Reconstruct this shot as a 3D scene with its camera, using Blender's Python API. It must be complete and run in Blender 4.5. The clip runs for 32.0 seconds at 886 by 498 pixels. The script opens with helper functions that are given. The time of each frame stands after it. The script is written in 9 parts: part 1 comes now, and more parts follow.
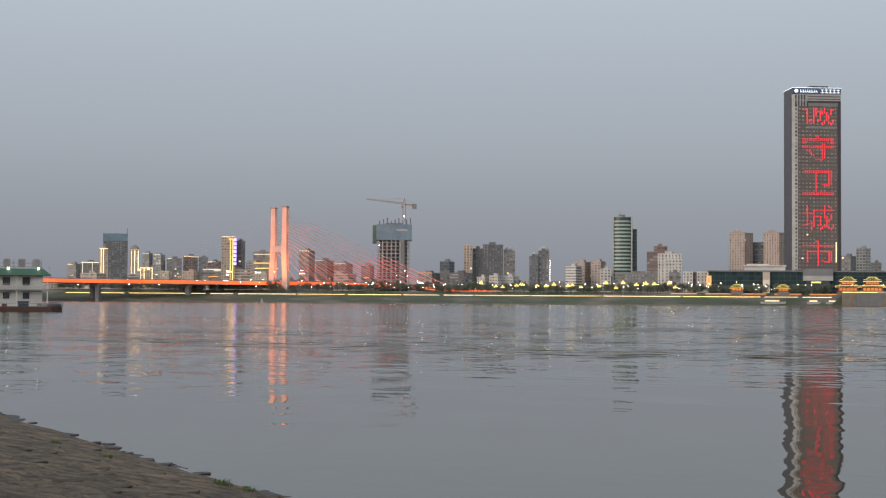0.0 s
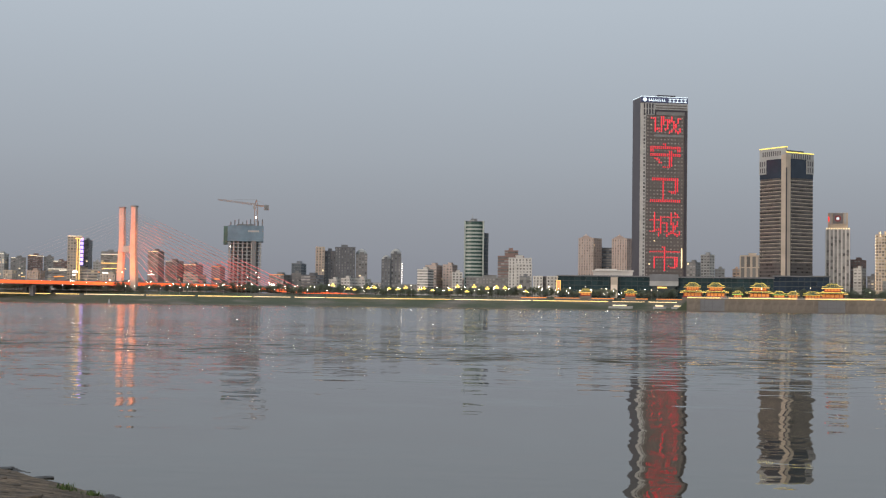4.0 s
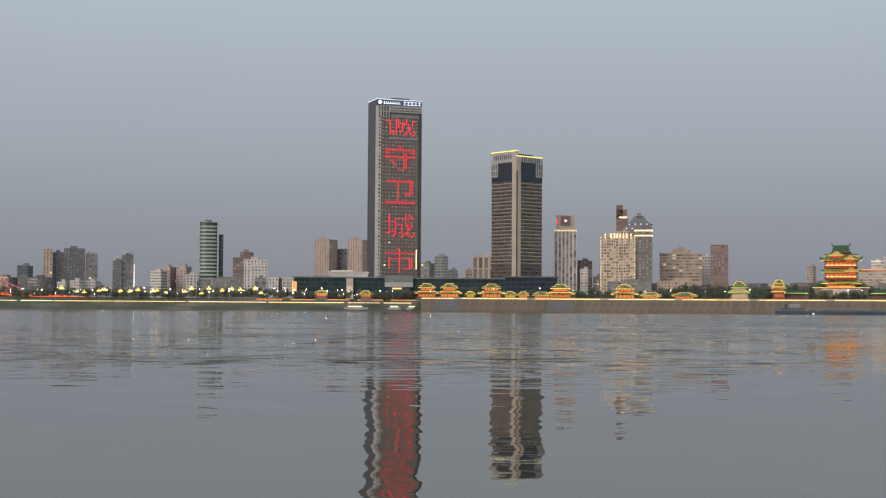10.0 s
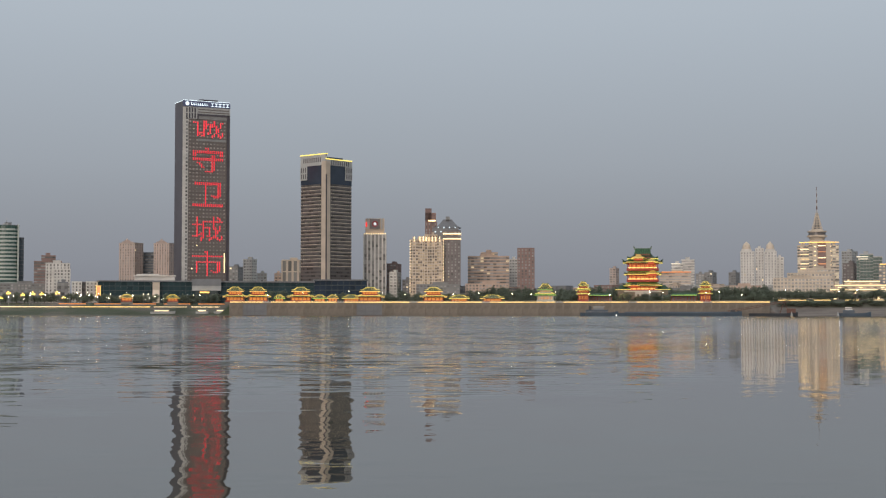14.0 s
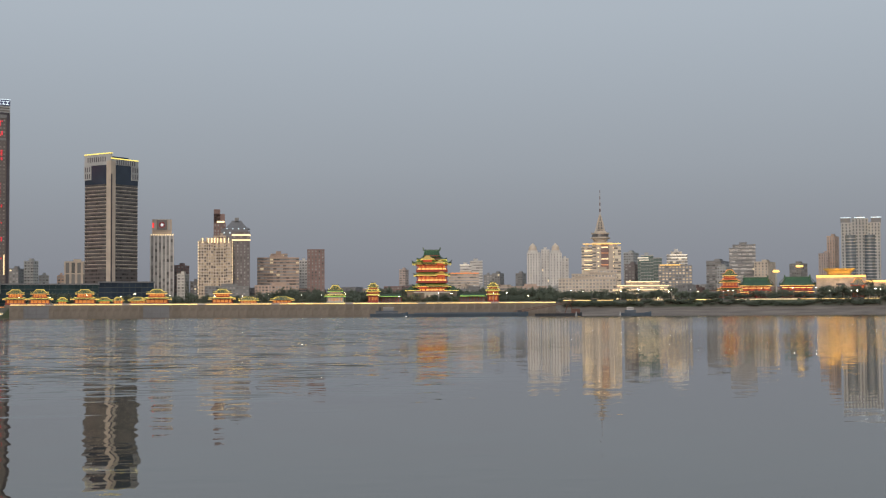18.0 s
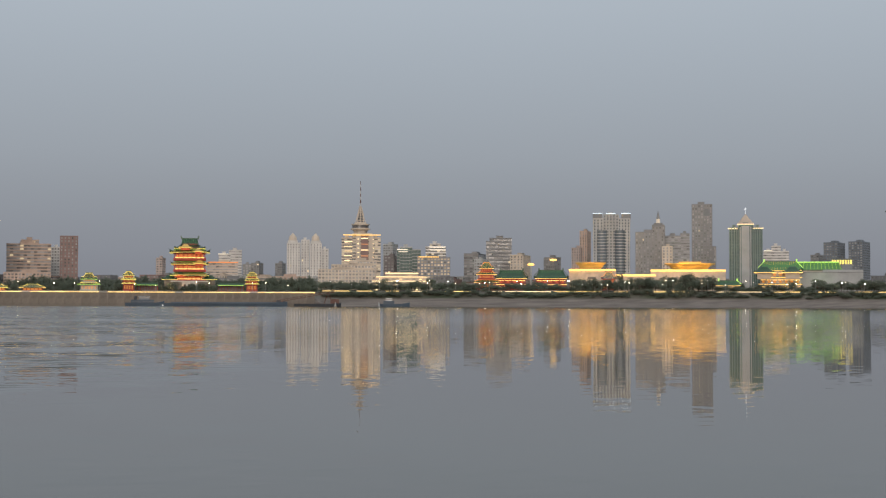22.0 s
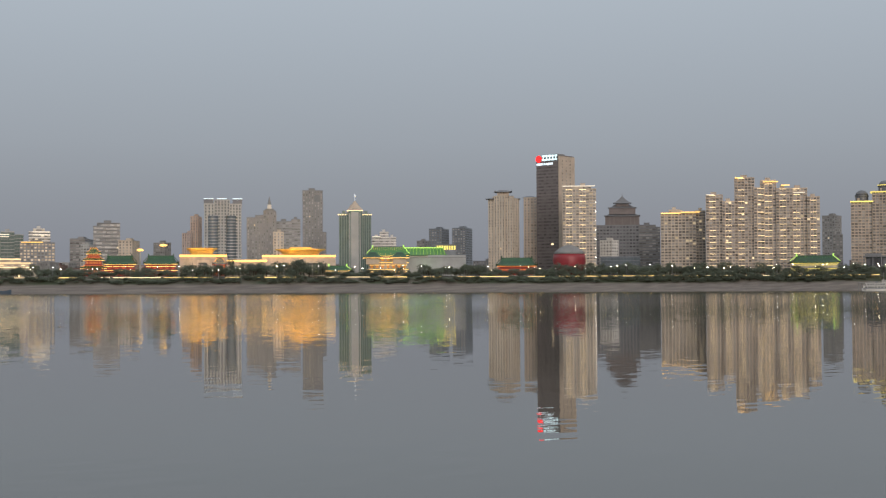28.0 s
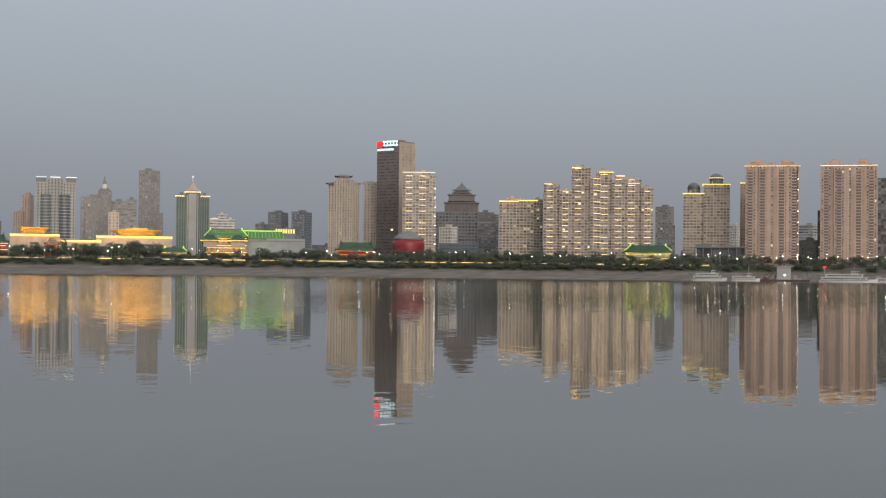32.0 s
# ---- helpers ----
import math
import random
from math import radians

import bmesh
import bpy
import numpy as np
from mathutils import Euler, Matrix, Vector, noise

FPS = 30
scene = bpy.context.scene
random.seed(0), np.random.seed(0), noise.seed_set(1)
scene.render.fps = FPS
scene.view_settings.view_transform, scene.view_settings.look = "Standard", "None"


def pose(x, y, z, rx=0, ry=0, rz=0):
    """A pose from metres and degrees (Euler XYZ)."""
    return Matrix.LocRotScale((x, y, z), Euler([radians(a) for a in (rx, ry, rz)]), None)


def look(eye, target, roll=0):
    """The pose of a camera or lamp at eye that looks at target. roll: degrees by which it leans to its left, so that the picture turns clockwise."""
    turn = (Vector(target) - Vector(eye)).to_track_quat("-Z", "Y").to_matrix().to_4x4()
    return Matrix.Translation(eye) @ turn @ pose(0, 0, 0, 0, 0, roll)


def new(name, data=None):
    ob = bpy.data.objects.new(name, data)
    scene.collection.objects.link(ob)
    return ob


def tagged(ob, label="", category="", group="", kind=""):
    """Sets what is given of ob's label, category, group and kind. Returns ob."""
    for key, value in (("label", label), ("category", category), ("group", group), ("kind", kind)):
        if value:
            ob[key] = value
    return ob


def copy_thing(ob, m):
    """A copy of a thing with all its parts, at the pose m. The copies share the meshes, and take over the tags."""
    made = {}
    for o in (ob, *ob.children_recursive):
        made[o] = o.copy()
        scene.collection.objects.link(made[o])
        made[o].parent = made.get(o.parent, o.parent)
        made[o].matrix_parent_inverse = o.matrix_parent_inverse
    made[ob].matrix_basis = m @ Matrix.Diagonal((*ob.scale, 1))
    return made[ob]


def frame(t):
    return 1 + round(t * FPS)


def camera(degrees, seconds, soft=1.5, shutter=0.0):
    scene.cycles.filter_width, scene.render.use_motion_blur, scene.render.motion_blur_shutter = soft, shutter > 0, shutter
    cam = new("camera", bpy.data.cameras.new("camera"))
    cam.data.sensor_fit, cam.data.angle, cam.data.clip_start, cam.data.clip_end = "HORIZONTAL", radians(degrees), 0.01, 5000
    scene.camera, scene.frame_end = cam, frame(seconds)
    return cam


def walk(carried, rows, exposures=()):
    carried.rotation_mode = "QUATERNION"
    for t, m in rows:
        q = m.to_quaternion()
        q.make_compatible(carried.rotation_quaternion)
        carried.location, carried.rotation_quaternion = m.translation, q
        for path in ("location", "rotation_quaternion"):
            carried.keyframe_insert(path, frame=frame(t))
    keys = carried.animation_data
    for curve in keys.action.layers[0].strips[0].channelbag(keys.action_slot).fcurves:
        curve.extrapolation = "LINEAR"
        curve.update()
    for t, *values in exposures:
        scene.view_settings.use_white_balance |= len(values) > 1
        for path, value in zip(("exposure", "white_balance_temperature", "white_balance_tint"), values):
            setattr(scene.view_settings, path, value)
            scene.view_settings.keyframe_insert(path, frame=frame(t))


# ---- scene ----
cam = camera(33.56, 32.0, soft=1.2)
EYE = (0.0, 0.0, 2.6)


def aim(az, up, lean):
    """The pose of the camera on the bank, turned to a compass bearing (degrees, clockwise from +y) and tilted."""
    a, e = radians(az), radians(up)
    way = Vector((math.sin(a) * math.cos(e), math.cos(a) * math.cos(e), math.sin(e)))
    return look(EYE, Vector(EYE) + 100 * way, lean)


PATH = [
    (0.0, -21.819, 2.029, 0.386),
    (0.5, -21.222, 2.087, 0.623),
    (1.0, -20.671, 2.188, 0.651),
    (1.5, -20.055, 2.303, 0.678),
    (2.0, -19.418, 2.331, 0.760),
    (2.5, -18.692, 2.296, 0.819),
    (4.5, -15.022, 2.184, 0.847),
    (5.0, -13.952, 2.185, 0.947),
    (5.5, -13.056, 2.168, 1.029),
    (6.0, -12.248, 2.157, 0.966),
    (6.5, -11.490, 2.142, 0.952),
    (7.0, -10.669, 2.116, 0.793),
    (7.5, -9.747, 2.096, 0.614),
    (8.0, -8.988, 2.122, 0.510),
    (8.5, -8.234, 2.156, 0.462),
    (9.0, -7.486, 2.256, 0.402),
    (9.5, -6.722, 2.328, 0.393),
    (10.0, -5.780, 2.354, 0.379),
    (10.5, -4.942, 2.357, 0.359),
    (11.0, -4.023, 2.363, 0.407),
    (11.5, -3.169, 2.352, 0.429),
    (12.0, -2.282, 2.374, 0.415),
    (12.5, -1.311, 2.396, 0.345),
    (13.0, -0.385, 2.417, 0.194),
    (13.5, 0.645, 2.469, 0.096),
    (14.0, 1.647, 2.503, 0.024),
    (14.5, 2.643, 2.528, -0.023),
    (16.5, 6.482, 2.430, -0.214),
    (17.0, 7.706, 2.465, -0.307),
    (17.5, 8.749, 2.493, -0.346),
    (18.0, 9.830, 2.536, -0.333),
    (18.5, 10.858, 2.522, -0.283),
    (19.0, 11.851, 2.439, -0.159),
    (19.5, 12.987, 2.327, -0.176),
    (20.0, 14.025, 2.298, -0.173),
    (20.5, 15.217, 2.317, -0.123),
    (21.0, 16.433, 2.329, -0.096),
    (21.5, 17.729, 2.279, 0.048),
    (22.0, 19.173, 2.150, 0.166),
    (22.5, 20.340, 1.981, 0.286),
    (23.0, 21.576, 1.817, 0.383),
    (23.5, 22.786, 1.698, 0.300),
    (24.0, 23.986, 1.603, 0.245),
    (24.5, 25.254, 1.564, 0.166),
    (25.0, 26.448, 1.553, 0.195),
    (25.5, 27.648, 1.552, 0.147),
    (27.5, 32.962, 1.550, -0.137),
    (28.0, 34.251, 1.576, -0.239),
    (28.5, 35.342, 1.538, -0.241),
    (29.0, 36.166, 1.426, -0.076),
    (29.5, 36.675, 1.279, 0.111),
    (30.0, 37.001, 1.197, 0.367),
    (30.5, 37.360, 1.166, 0.603),
    (31.0, 38.079, 1.144, 0.735),
    (31.5, 39.156, 1.076, 0.765),
    (32.0, 40.515, 1.014, 0.614),
]
walk(cam, [(t, aim(a, e, r)) for t, a, e, r in PATH],
     exposures=[(0, 0.14), (6, 0.08), (13, 0.03), (19, -0.05), (25, -0.03), (32, 0.0)])

# ---- sky and sun: dusk under thin high cloud, the last glow behind the camera ----
world = bpy.data.worlds.new("dusk_sky")
scene.world = world
world.use_nodes = True
wn, wl = world.node_tree.nodes, world.node_tree.links
wn.clear()
w_out = wn.new("ShaderNodeOutputWorld")
w_bg = wn.new("ShaderNodeBackground")
w_sky = wn.new("ShaderNodeTexSky")
w_sky.sky_type, w_sky.sun_disc = "NISHITA", False
w_sky.sun_elevation, w_sky.sun_rotation = radians(6), radians(202)
w_sky.dust_density, w_sky.air_density = 4.0, 1.0
w_co = wn.new("ShaderNodeTexCoord")
w_sep = wn.new("ShaderNodeSeparateXYZ")
w_ramp = wn.new("ShaderNodeValToRGB")
w_mix = wn.new("ShaderNodeMix")
w_mix.data_type = "RGBA"
w_mix.inputs[0].default_value = 0.05
w_scale = wn.new("ShaderNodeVectorMath")
w_scale.operation = "SCALE"
w_scale.inputs[3].default_value = 0.12
ramp = w_ramp.color_ramp
ramp.interpolation = "B_SPLINE"
ramp.elements[0].position, ramp.elements[0].color = 0.0, (0.236, 0.248, 0.282, 1)
ramp.elements[1].position, ramp.elements[1].color = 1.0, (0.60, 0.65, 0.70, 1)
for where, tone in ((0.035, (0.258, 0.273, 0.312, 1)), (0.10, (0.335, 0.367, 0.413, 1)), (0.20, (0.435, 0.492, 0.560, 1)), (0.45, (0.54, 0.60, 0.66, 1))):
    ramp.elements.new(where).color = tone
wl.new(w_co.outputs["Generated"], w_sep.inputs[0])
wl.new(w_sep.outputs[2], w_ramp.inputs[0])
wl.new(w_sky.outputs[0], w_scale.inputs[0])
wl.new(w_ramp.outputs[0], w_mix.inputs[6])
wl.new(w_scale.outputs[0], w_mix.inputs[7])
wl.new(w_mix.outputs[2], w_bg.inputs[0])
w_bg.inputs[1].default_value = 1.0
wl.new(w_bg.outputs[0], w_out.inputs[0])

sun = new("sun", bpy.data.lights.new("sun", "SUN"))
sun.data.energy, sun.data.angle, sun.data.color = 1.5, radians(40), (1.0, 0.86, 0.75)
sun.matrix_world = look((-72, -176, 50), (0, 0, 0))


# ---- materials ----
def node_material(name):
    m = bpy.data.materials.new(name)
    m.use_nodes = True
    n, l = m.node_tree.nodes, m.node_tree.links
    return m, n, l, n["Principled BSDF"]


def surface(name, tone, rough=0.8, metal=0.0, grain=0.4, vary=0.18, bump=0.15, tint=0.10):
    """A weathered surface: coarse stains, fine grain, a little relief, and a shade of its own for each object."""
    m, n, l, b = node_material(name)
    co = n.new("ShaderNodeTexCoord")
    big, fine = n.new("ShaderNodeTexNoise"), n.new("ShaderNodeTexNoise")
    big.inputs["Scale"].default_value, fine.inputs["Scale"].default_value = grain * 0.22, grain * 4
    big.inputs["Detail"].default_value, fine.inputs["Detail"].default_value = 4, 6
    info = n.new("ShaderNodeObjectInfo")
    add = n.new("ShaderNodeMath")
    add.operation = "MULTIPLY_ADD"
    l.new(big.outputs[0], add.inputs[0])
    add.inputs[1].default_value = 0.7
    half = n.new("ShaderNodeMath")
    half.operation = "MULTIPLY"
    half.inputs[1].default_value = 0.3
    l.new(fine.outputs[0], half.inputs[0])
    l.new(half.outputs[0], add.inputs[2])
    span = n.new("ShaderNodeMapRange")
    span.inputs["From Min"].default_value, span.inputs["From Max"].default_value = 0.3, 0.7
    span.inputs["To Min"].default_value, span.inputs["To Max"].default_value = 1 - vary, 1 + vary
    l.new(add.outputs[0], span.inputs[0])
    own = n.new("ShaderNodeMapRange")
    own.inputs["To Min"].default_value, own.inputs["To Max"].default_value = 1 - tint, 1 + tint
    l.new(info.outputs["Random"], own.inputs[0])
    both = n.new("ShaderNodeMath")
    both.operation = "MULTIPLY"
    l.new(span.outputs[0], both.inputs[0])
    l.new(own.outputs[0], both.inputs[1])
    sc = n.new("ShaderNodeVectorMath")
    sc.operation = "SCALE"
    sc.inputs[0].default_value = tone
    l.new(both.outputs[0], sc.inputs[3])
    l.new(sc.outputs[0], b.inputs["Base Color"])
    l.new(co.outputs["Object"], big.inputs["Vector"])
    l.new(co.outputs["Object"], fine.inputs["Vector"])
    b.inputs["Roughness"].default_value, b.inputs["Metallic"].default_value = rough, metal
    if bump:
        bp = n.new("ShaderNodeBump")
        bp.inputs["Strength"].default_value, bp.inputs["Distance"].default_value = bump, 0.1
        l.new(fine.outputs[0], bp.inputs["Height"])
        l.new(bp.outputs[0], b.inputs["Normal"])
    return m


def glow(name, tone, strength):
    """A lamp, tube, lit sign or lattice, or a wall whose lit look is put in as emission."""
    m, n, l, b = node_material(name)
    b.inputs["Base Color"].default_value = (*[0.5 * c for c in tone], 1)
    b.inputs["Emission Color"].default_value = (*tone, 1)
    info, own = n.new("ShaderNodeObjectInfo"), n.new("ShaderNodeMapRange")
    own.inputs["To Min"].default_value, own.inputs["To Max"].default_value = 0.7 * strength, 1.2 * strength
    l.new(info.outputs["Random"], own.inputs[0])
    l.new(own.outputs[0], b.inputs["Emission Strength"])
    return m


def window_glass(name, tone, lit, lamp=(1.0, 0.78, 0.45), strength=1.2, rough=0.12, uneven=0.55):
    """Panes; in a share of them a lamp is on in the room behind."""
    m, n, l, b = node_material(name)
    geo, info = n.new("ShaderNodeNewGeometry"), n.new("ShaderNodeObjectInfo")
    a = n.new("ShaderNodeMath")
    a.operation = "MULTIPLY_ADD"
    a.inputs[1].default_value = 37.7
    l.new(info.outputs["Random"], a.inputs[0])
    l.new(geo.outputs["Random Per Island"], a.inputs[2])
    fr = n.new("ShaderNodeMath")
    fr.operation = "FRACT"
    l.new(a.outputs[0], fr.inputs[0])
    on = n.new("ShaderNodeMath")
    on.operation = "LESS_THAN"
    on.inputs[1].default_value = lit
    l.new(fr.outputs[0], on.inputs[0])
    power = n.new("ShaderNodeMath")
    power.operation = "MULTIPLY"
    l.new(on.outputs[0], power.inputs[0])
    own = n.new("ShaderNodeMapRange")
    own.inputs["To Min"].default_value, own.inputs["To Max"].default_value = 0.35 * strength, 1.5 * strength
    l.new(geo.outputs["Random Per Island"], own.inputs[0])
    l.new(own.outputs[0], power.inputs[1])
    shade = n.new("ShaderNodeMapRange")
    shade.inputs["To Min"].default_value, shade.inputs["To Max"].default_value = 1 - uneven, 1 + uneven
    l.new(fr.outputs[0], shade.inputs[0])
    sc = n.new("ShaderNodeVectorMath")
    sc.operation = "SCALE"
    sc.inputs[0].default_value = tone
    l.new(shade.outputs[0], sc.inputs[3])
    l.new(sc.outputs[0], b.inputs["Base Color"])
    b.inputs["Emission Color"].default_value = (*lamp, 1)
    l.new(power.outputs[0], b.inputs["Emission Strength"])
    b.inputs["Roughness"].default_value = rough
    return m


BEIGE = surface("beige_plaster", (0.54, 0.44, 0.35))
PINK = surface("pinkish_tile_cladding", (0.50, 0.395, 0.345))
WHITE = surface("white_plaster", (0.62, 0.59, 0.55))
CREAM = surface("cream_stone", (0.57, 0.48, 0.385))
BROWN = surface("brown_tile_cladding", (0.52, 0.38, 0.30))
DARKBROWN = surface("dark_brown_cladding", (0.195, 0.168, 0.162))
GREY = surface("grey_concrete", (0.25, 0.245, 0.24))
PALEGREY = surface("pale_grey_panel", (0.40, 0.40, 0.39))
DARKGREY = surface("dark_grey_panel", (0.175, 0.178, 0.188), rough=0.5)
BLUEGREY = surface("blue_grey_curtain_wall", (0.155, 0.175, 0.20), rough=0.35)
REDBROWN = surface("red_brown_brick_cladding", (0.25, 0.165, 0.145))
TEAL = surface("green_glass_cladding", (0.13, 0.19, 0.17), rough=0.45)
ROOFGREY = surface("roof_felt", (0.16, 0.155, 0.15), rough=0.9)
PALEGREEN = surface("pale_green_panel", (0.42, 0.46, 0.42))
NET = surface("blue_safety_net", (0.19, 0.27, 0.33), rough=0.9, vary=0.3)
NETGREEN = surface("green_safety_net", (0.10, 0.16, 0.13), rough=0.9, vary=0.3)
STEEL = surface("painted_steel", (0.30, 0.29, 0.28), rough=0.45, metal=0.4)
CRANE = surface("yellow_orange_crane_paint", (0.36, 0.25, 0.20), rough=0.5)
PYLON = surface("pale_pylon_concrete", (0.55, 0.46, 0.40), rough=0.8)
CABLE = surface("pale_red_cable_sheath", (0.62, 0.48, 0.48), rough=0.5)
REDWALL = surface("vermilion_timber", (0.36, 0.055, 0.035), rough=0.6)
GREENTILE = surface("green_glazed_tile", (0.035, 0.085, 0.045), rough=0.35)
# museum roofs; on the pavilion gables the gold stands in for uplighting
GOLDTILE = surface("golden_roof_cladding", (0.62, 0.40, 0.10), rough=0.45)
REDDOME = surface("red_ball_cladding", (0.30, 0.035, 0.042), rough=0.4)
STONE = surface("river_wall_stone", (0.20, 0.17, 0.14), grain=0.8, vary=0.3, bump=0.4)
PALESTONE = surface("pale_balustrade_stone", (0.52, 0.48, 0.42))
MUD = surface("bank_mud", (0.19, 0.155, 0.125), grain=0.5, vary=0.35, bump=0.5)
LEAF = surface("dark_tree_leaves", (0.14, 0.165, 0.125), vary=0.35, bump=0, tint=0.3)
leaf_nodes, leaf_links = LEAF.node_tree.nodes, LEAF.node_tree.links
through_light, leaf_mix = leaf_nodes.new("ShaderNodeBsdfTranslucent"), leaf_nodes.new("ShaderNodeMixShader")
through_light.inputs[0].default_value = (0.34, 0.37, 0.27, 1)
leaf_mix.inputs[0].default_value = 0.45
leaf_links.new(leaf_nodes["Principled BSDF"].outputs[0], leaf_mix.inputs[1])
leaf_links.new(through_light.outputs[0], leaf_mix.inputs[2])
leaf_links.new(leaf_mix.outputs[0], leaf_nodes["Material Output"].inputs[0])
BARK = surface("tree_bark", (0.09, 0.07, 0.055))
HULL = surface("dark_hull_paint", (0.05, 0.055, 0.065), rough=0.5)
HULLBLUE = surface("faded_blue_hull_paint", (0.065, 0.09, 0.12), rough=0.5)
RUST = surface("rusty_red_hull_paint", (0.13, 0.07, 0.055), rough=0.8)
BOATWHITE = surface("white_boat_paint", (0.66, 0.65, 0.62), rough=0.4)
BOATGREEN = surface("dark_green_roof_paint", (0.03, 0.095, 0.055), rough=0.5)

G_DARK = window_glass("unlit_window_glass", (0.26, 0.25, 0.24), 0.003)
G_FEW = window_glass("window_glass_few_rooms_lit", (0.29, 0.275, 0.26), 0.010, strength=0.9)
G_SOME = window_glass("window_glass_some_rooms_lit", (0.28, 0.265, 0.25), 0.05, strength=0.55)
G_BLUE = window_glass("bluish_curtain_glass", (0.12, 0.14, 0.155), 0.004, rough=0.06, uneven=0.15)
G_GREEN = window_glass("greenish_curtain_glass", (0.060, 0.105, 0.092), 0.015, rough=0.06, uneven=0.15)
for glass_mat in (G_GREEN, G_BLUE):
    glass_mat.node_tree.nodes["Principled BSDF"].inputs["Specular IOR Level"].default_value = 0.22
G_OFFICE = window_glass("brown_office_glass", (0.17, 0.15, 0.145), 0.004, uneven=0.3)
G_PODIUM = window_glass("dark_teal_glass", (0.032, 0.056, 0.062), 0.008, rough=0.10, uneven=0.2)
G_PODIUMBLUE = window_glass("dark_blue_podium_glass", (0.030, 0.044, 0.066), 0.004, rough=0.10, uneven=0.2)
for glass_mat in (G_PODIUM, G_PODIUMBLUE):
    glass_mat.node_tree.nodes["Principled BSDF"].inputs["Specular IOR Level"].default_value = 0.25
G_NIGHT = window_glass("dark_office_glass", (0.11, 0.11, 0.12), 0.006)
G_DOTS = window_glass("hotel_glass_with_warm_spots", (0.10, 0.09, 0.08), 0.70, (1.0, 0.74, 0.46), 0.42)
G_BANDS = window_glass("glass_with_lit_bands", (0.06, 0.06, 0.055), 0.30, (1.0, 0.82, 0.55), 0.5)

GOLDLED = glow("gold_light_tube", (1.0, 0.58, 0.16), 1.9)
WARMLED = glow("warm_light_tube", (1.0, 0.74, 0.40), 1.9)
WARMDIM = glow("dim_warm_balcony_tube", (1.0, 0.74, 0.40), 1.7)
PROMLED = glow("promenade_light_tube", (1.0, 0.66, 0.22), 1.8)
WHITELED = glow("white_lamp", (1.0, 0.92, 0.80), 5.0)
COLDLED = glow("cold_white_sign", (0.80, 0.93, 1.0), 1.2)
STREETLAMP = glow("warm_street_lamp", (1.0, 0.78, 0.46), 26.0)
STREETWHITE = glow("white_street_lamp", (1.0, 0.93, 0.82), 26.0)
LAMPGOLD = glow("golden_lamp_globe", (1.0, 0.66, 0.12), 3.0)
YELLOWLED = glow("yellow_light_tube", (1.0, 0.80, 0.18), 1.15)
LIMELED = glow("lime_light_tube", (0.50, 0.85, 0.15), 1.1)
ORANGELED = glow("orange_light_tube", (1.0, 0.32, 0.07), 1.2)
DECKLED = glow("orange_red_deck_light", (1.0, 0.135, 0.035), 1.5)
REDLED = glow("red_led_dots", (1.0, 0.045, 0.07), 0.95)
REDSIGN = glow("red_sign", (1.0, 0.02, 0.02), 2.2)
VIOLETLED = glow("violet_sign", (0.55, 0.40, 1.0), 1.8)
# whole pavilion walls wear this as their orange glow; they are no lamps
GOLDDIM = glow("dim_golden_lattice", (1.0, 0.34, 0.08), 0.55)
REDDIM = glow("dim_red_tube", (1.0, 0.15, 0.05), 0.7)
WHITEDIM = glow("soft_white_tube", (1.0, 0.88, 0.70), 0.95)
COLDDIM = glow("soft_cold_light", (0.9, 0.95, 1.0), 0.5)
PALELIT = glow("pale_lit_panel", (1.0, 0.85, 0.68), 0.35)
COLDSIGN = glow("bright_cold_sign", (0.72, 0.95, 1.0), 1.3)
TEALDARK = surface("dark_teal_panel", (0.05, 0.065, 0.065), rough=0.3)
GREENROOF = surface("bright_green_roof", (0.09, 0.25, 0.08), rough=0.5)
GRASSNEAR = surface("river_grass", (0.09, 0.14, 0.035), vary=0.3)
PINKLED = glow("pink_cable_light", (1.0, 0.16, 0.14), 0.75)
# emission that imitates pink haze round the upper cables
PINKDIM = glow("faint_pink_cable_haze", (1.0, 0.50, 0.48), 0.30)
# red walls, not lamps: their lit look is put in as emission
REDGLOW = glow("self_glowing_red_timber", (1.0, 0.15, 0.05), 0.19)
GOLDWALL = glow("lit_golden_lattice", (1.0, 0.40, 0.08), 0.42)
# these two give roofs the look of lit tiles by emission
LIMEDIM = glow("dim_lime_roof_glow", (0.50, 0.80, 0.12), 0.28)
ROOFGLOW = glow("yellow_roof_glow_strip", (1.0, 0.66, 0.14), 0.42)
ORANGEDIM = glow("dim_orange_roof_tube", (1.0, 0.42, 0.18), 0.5)


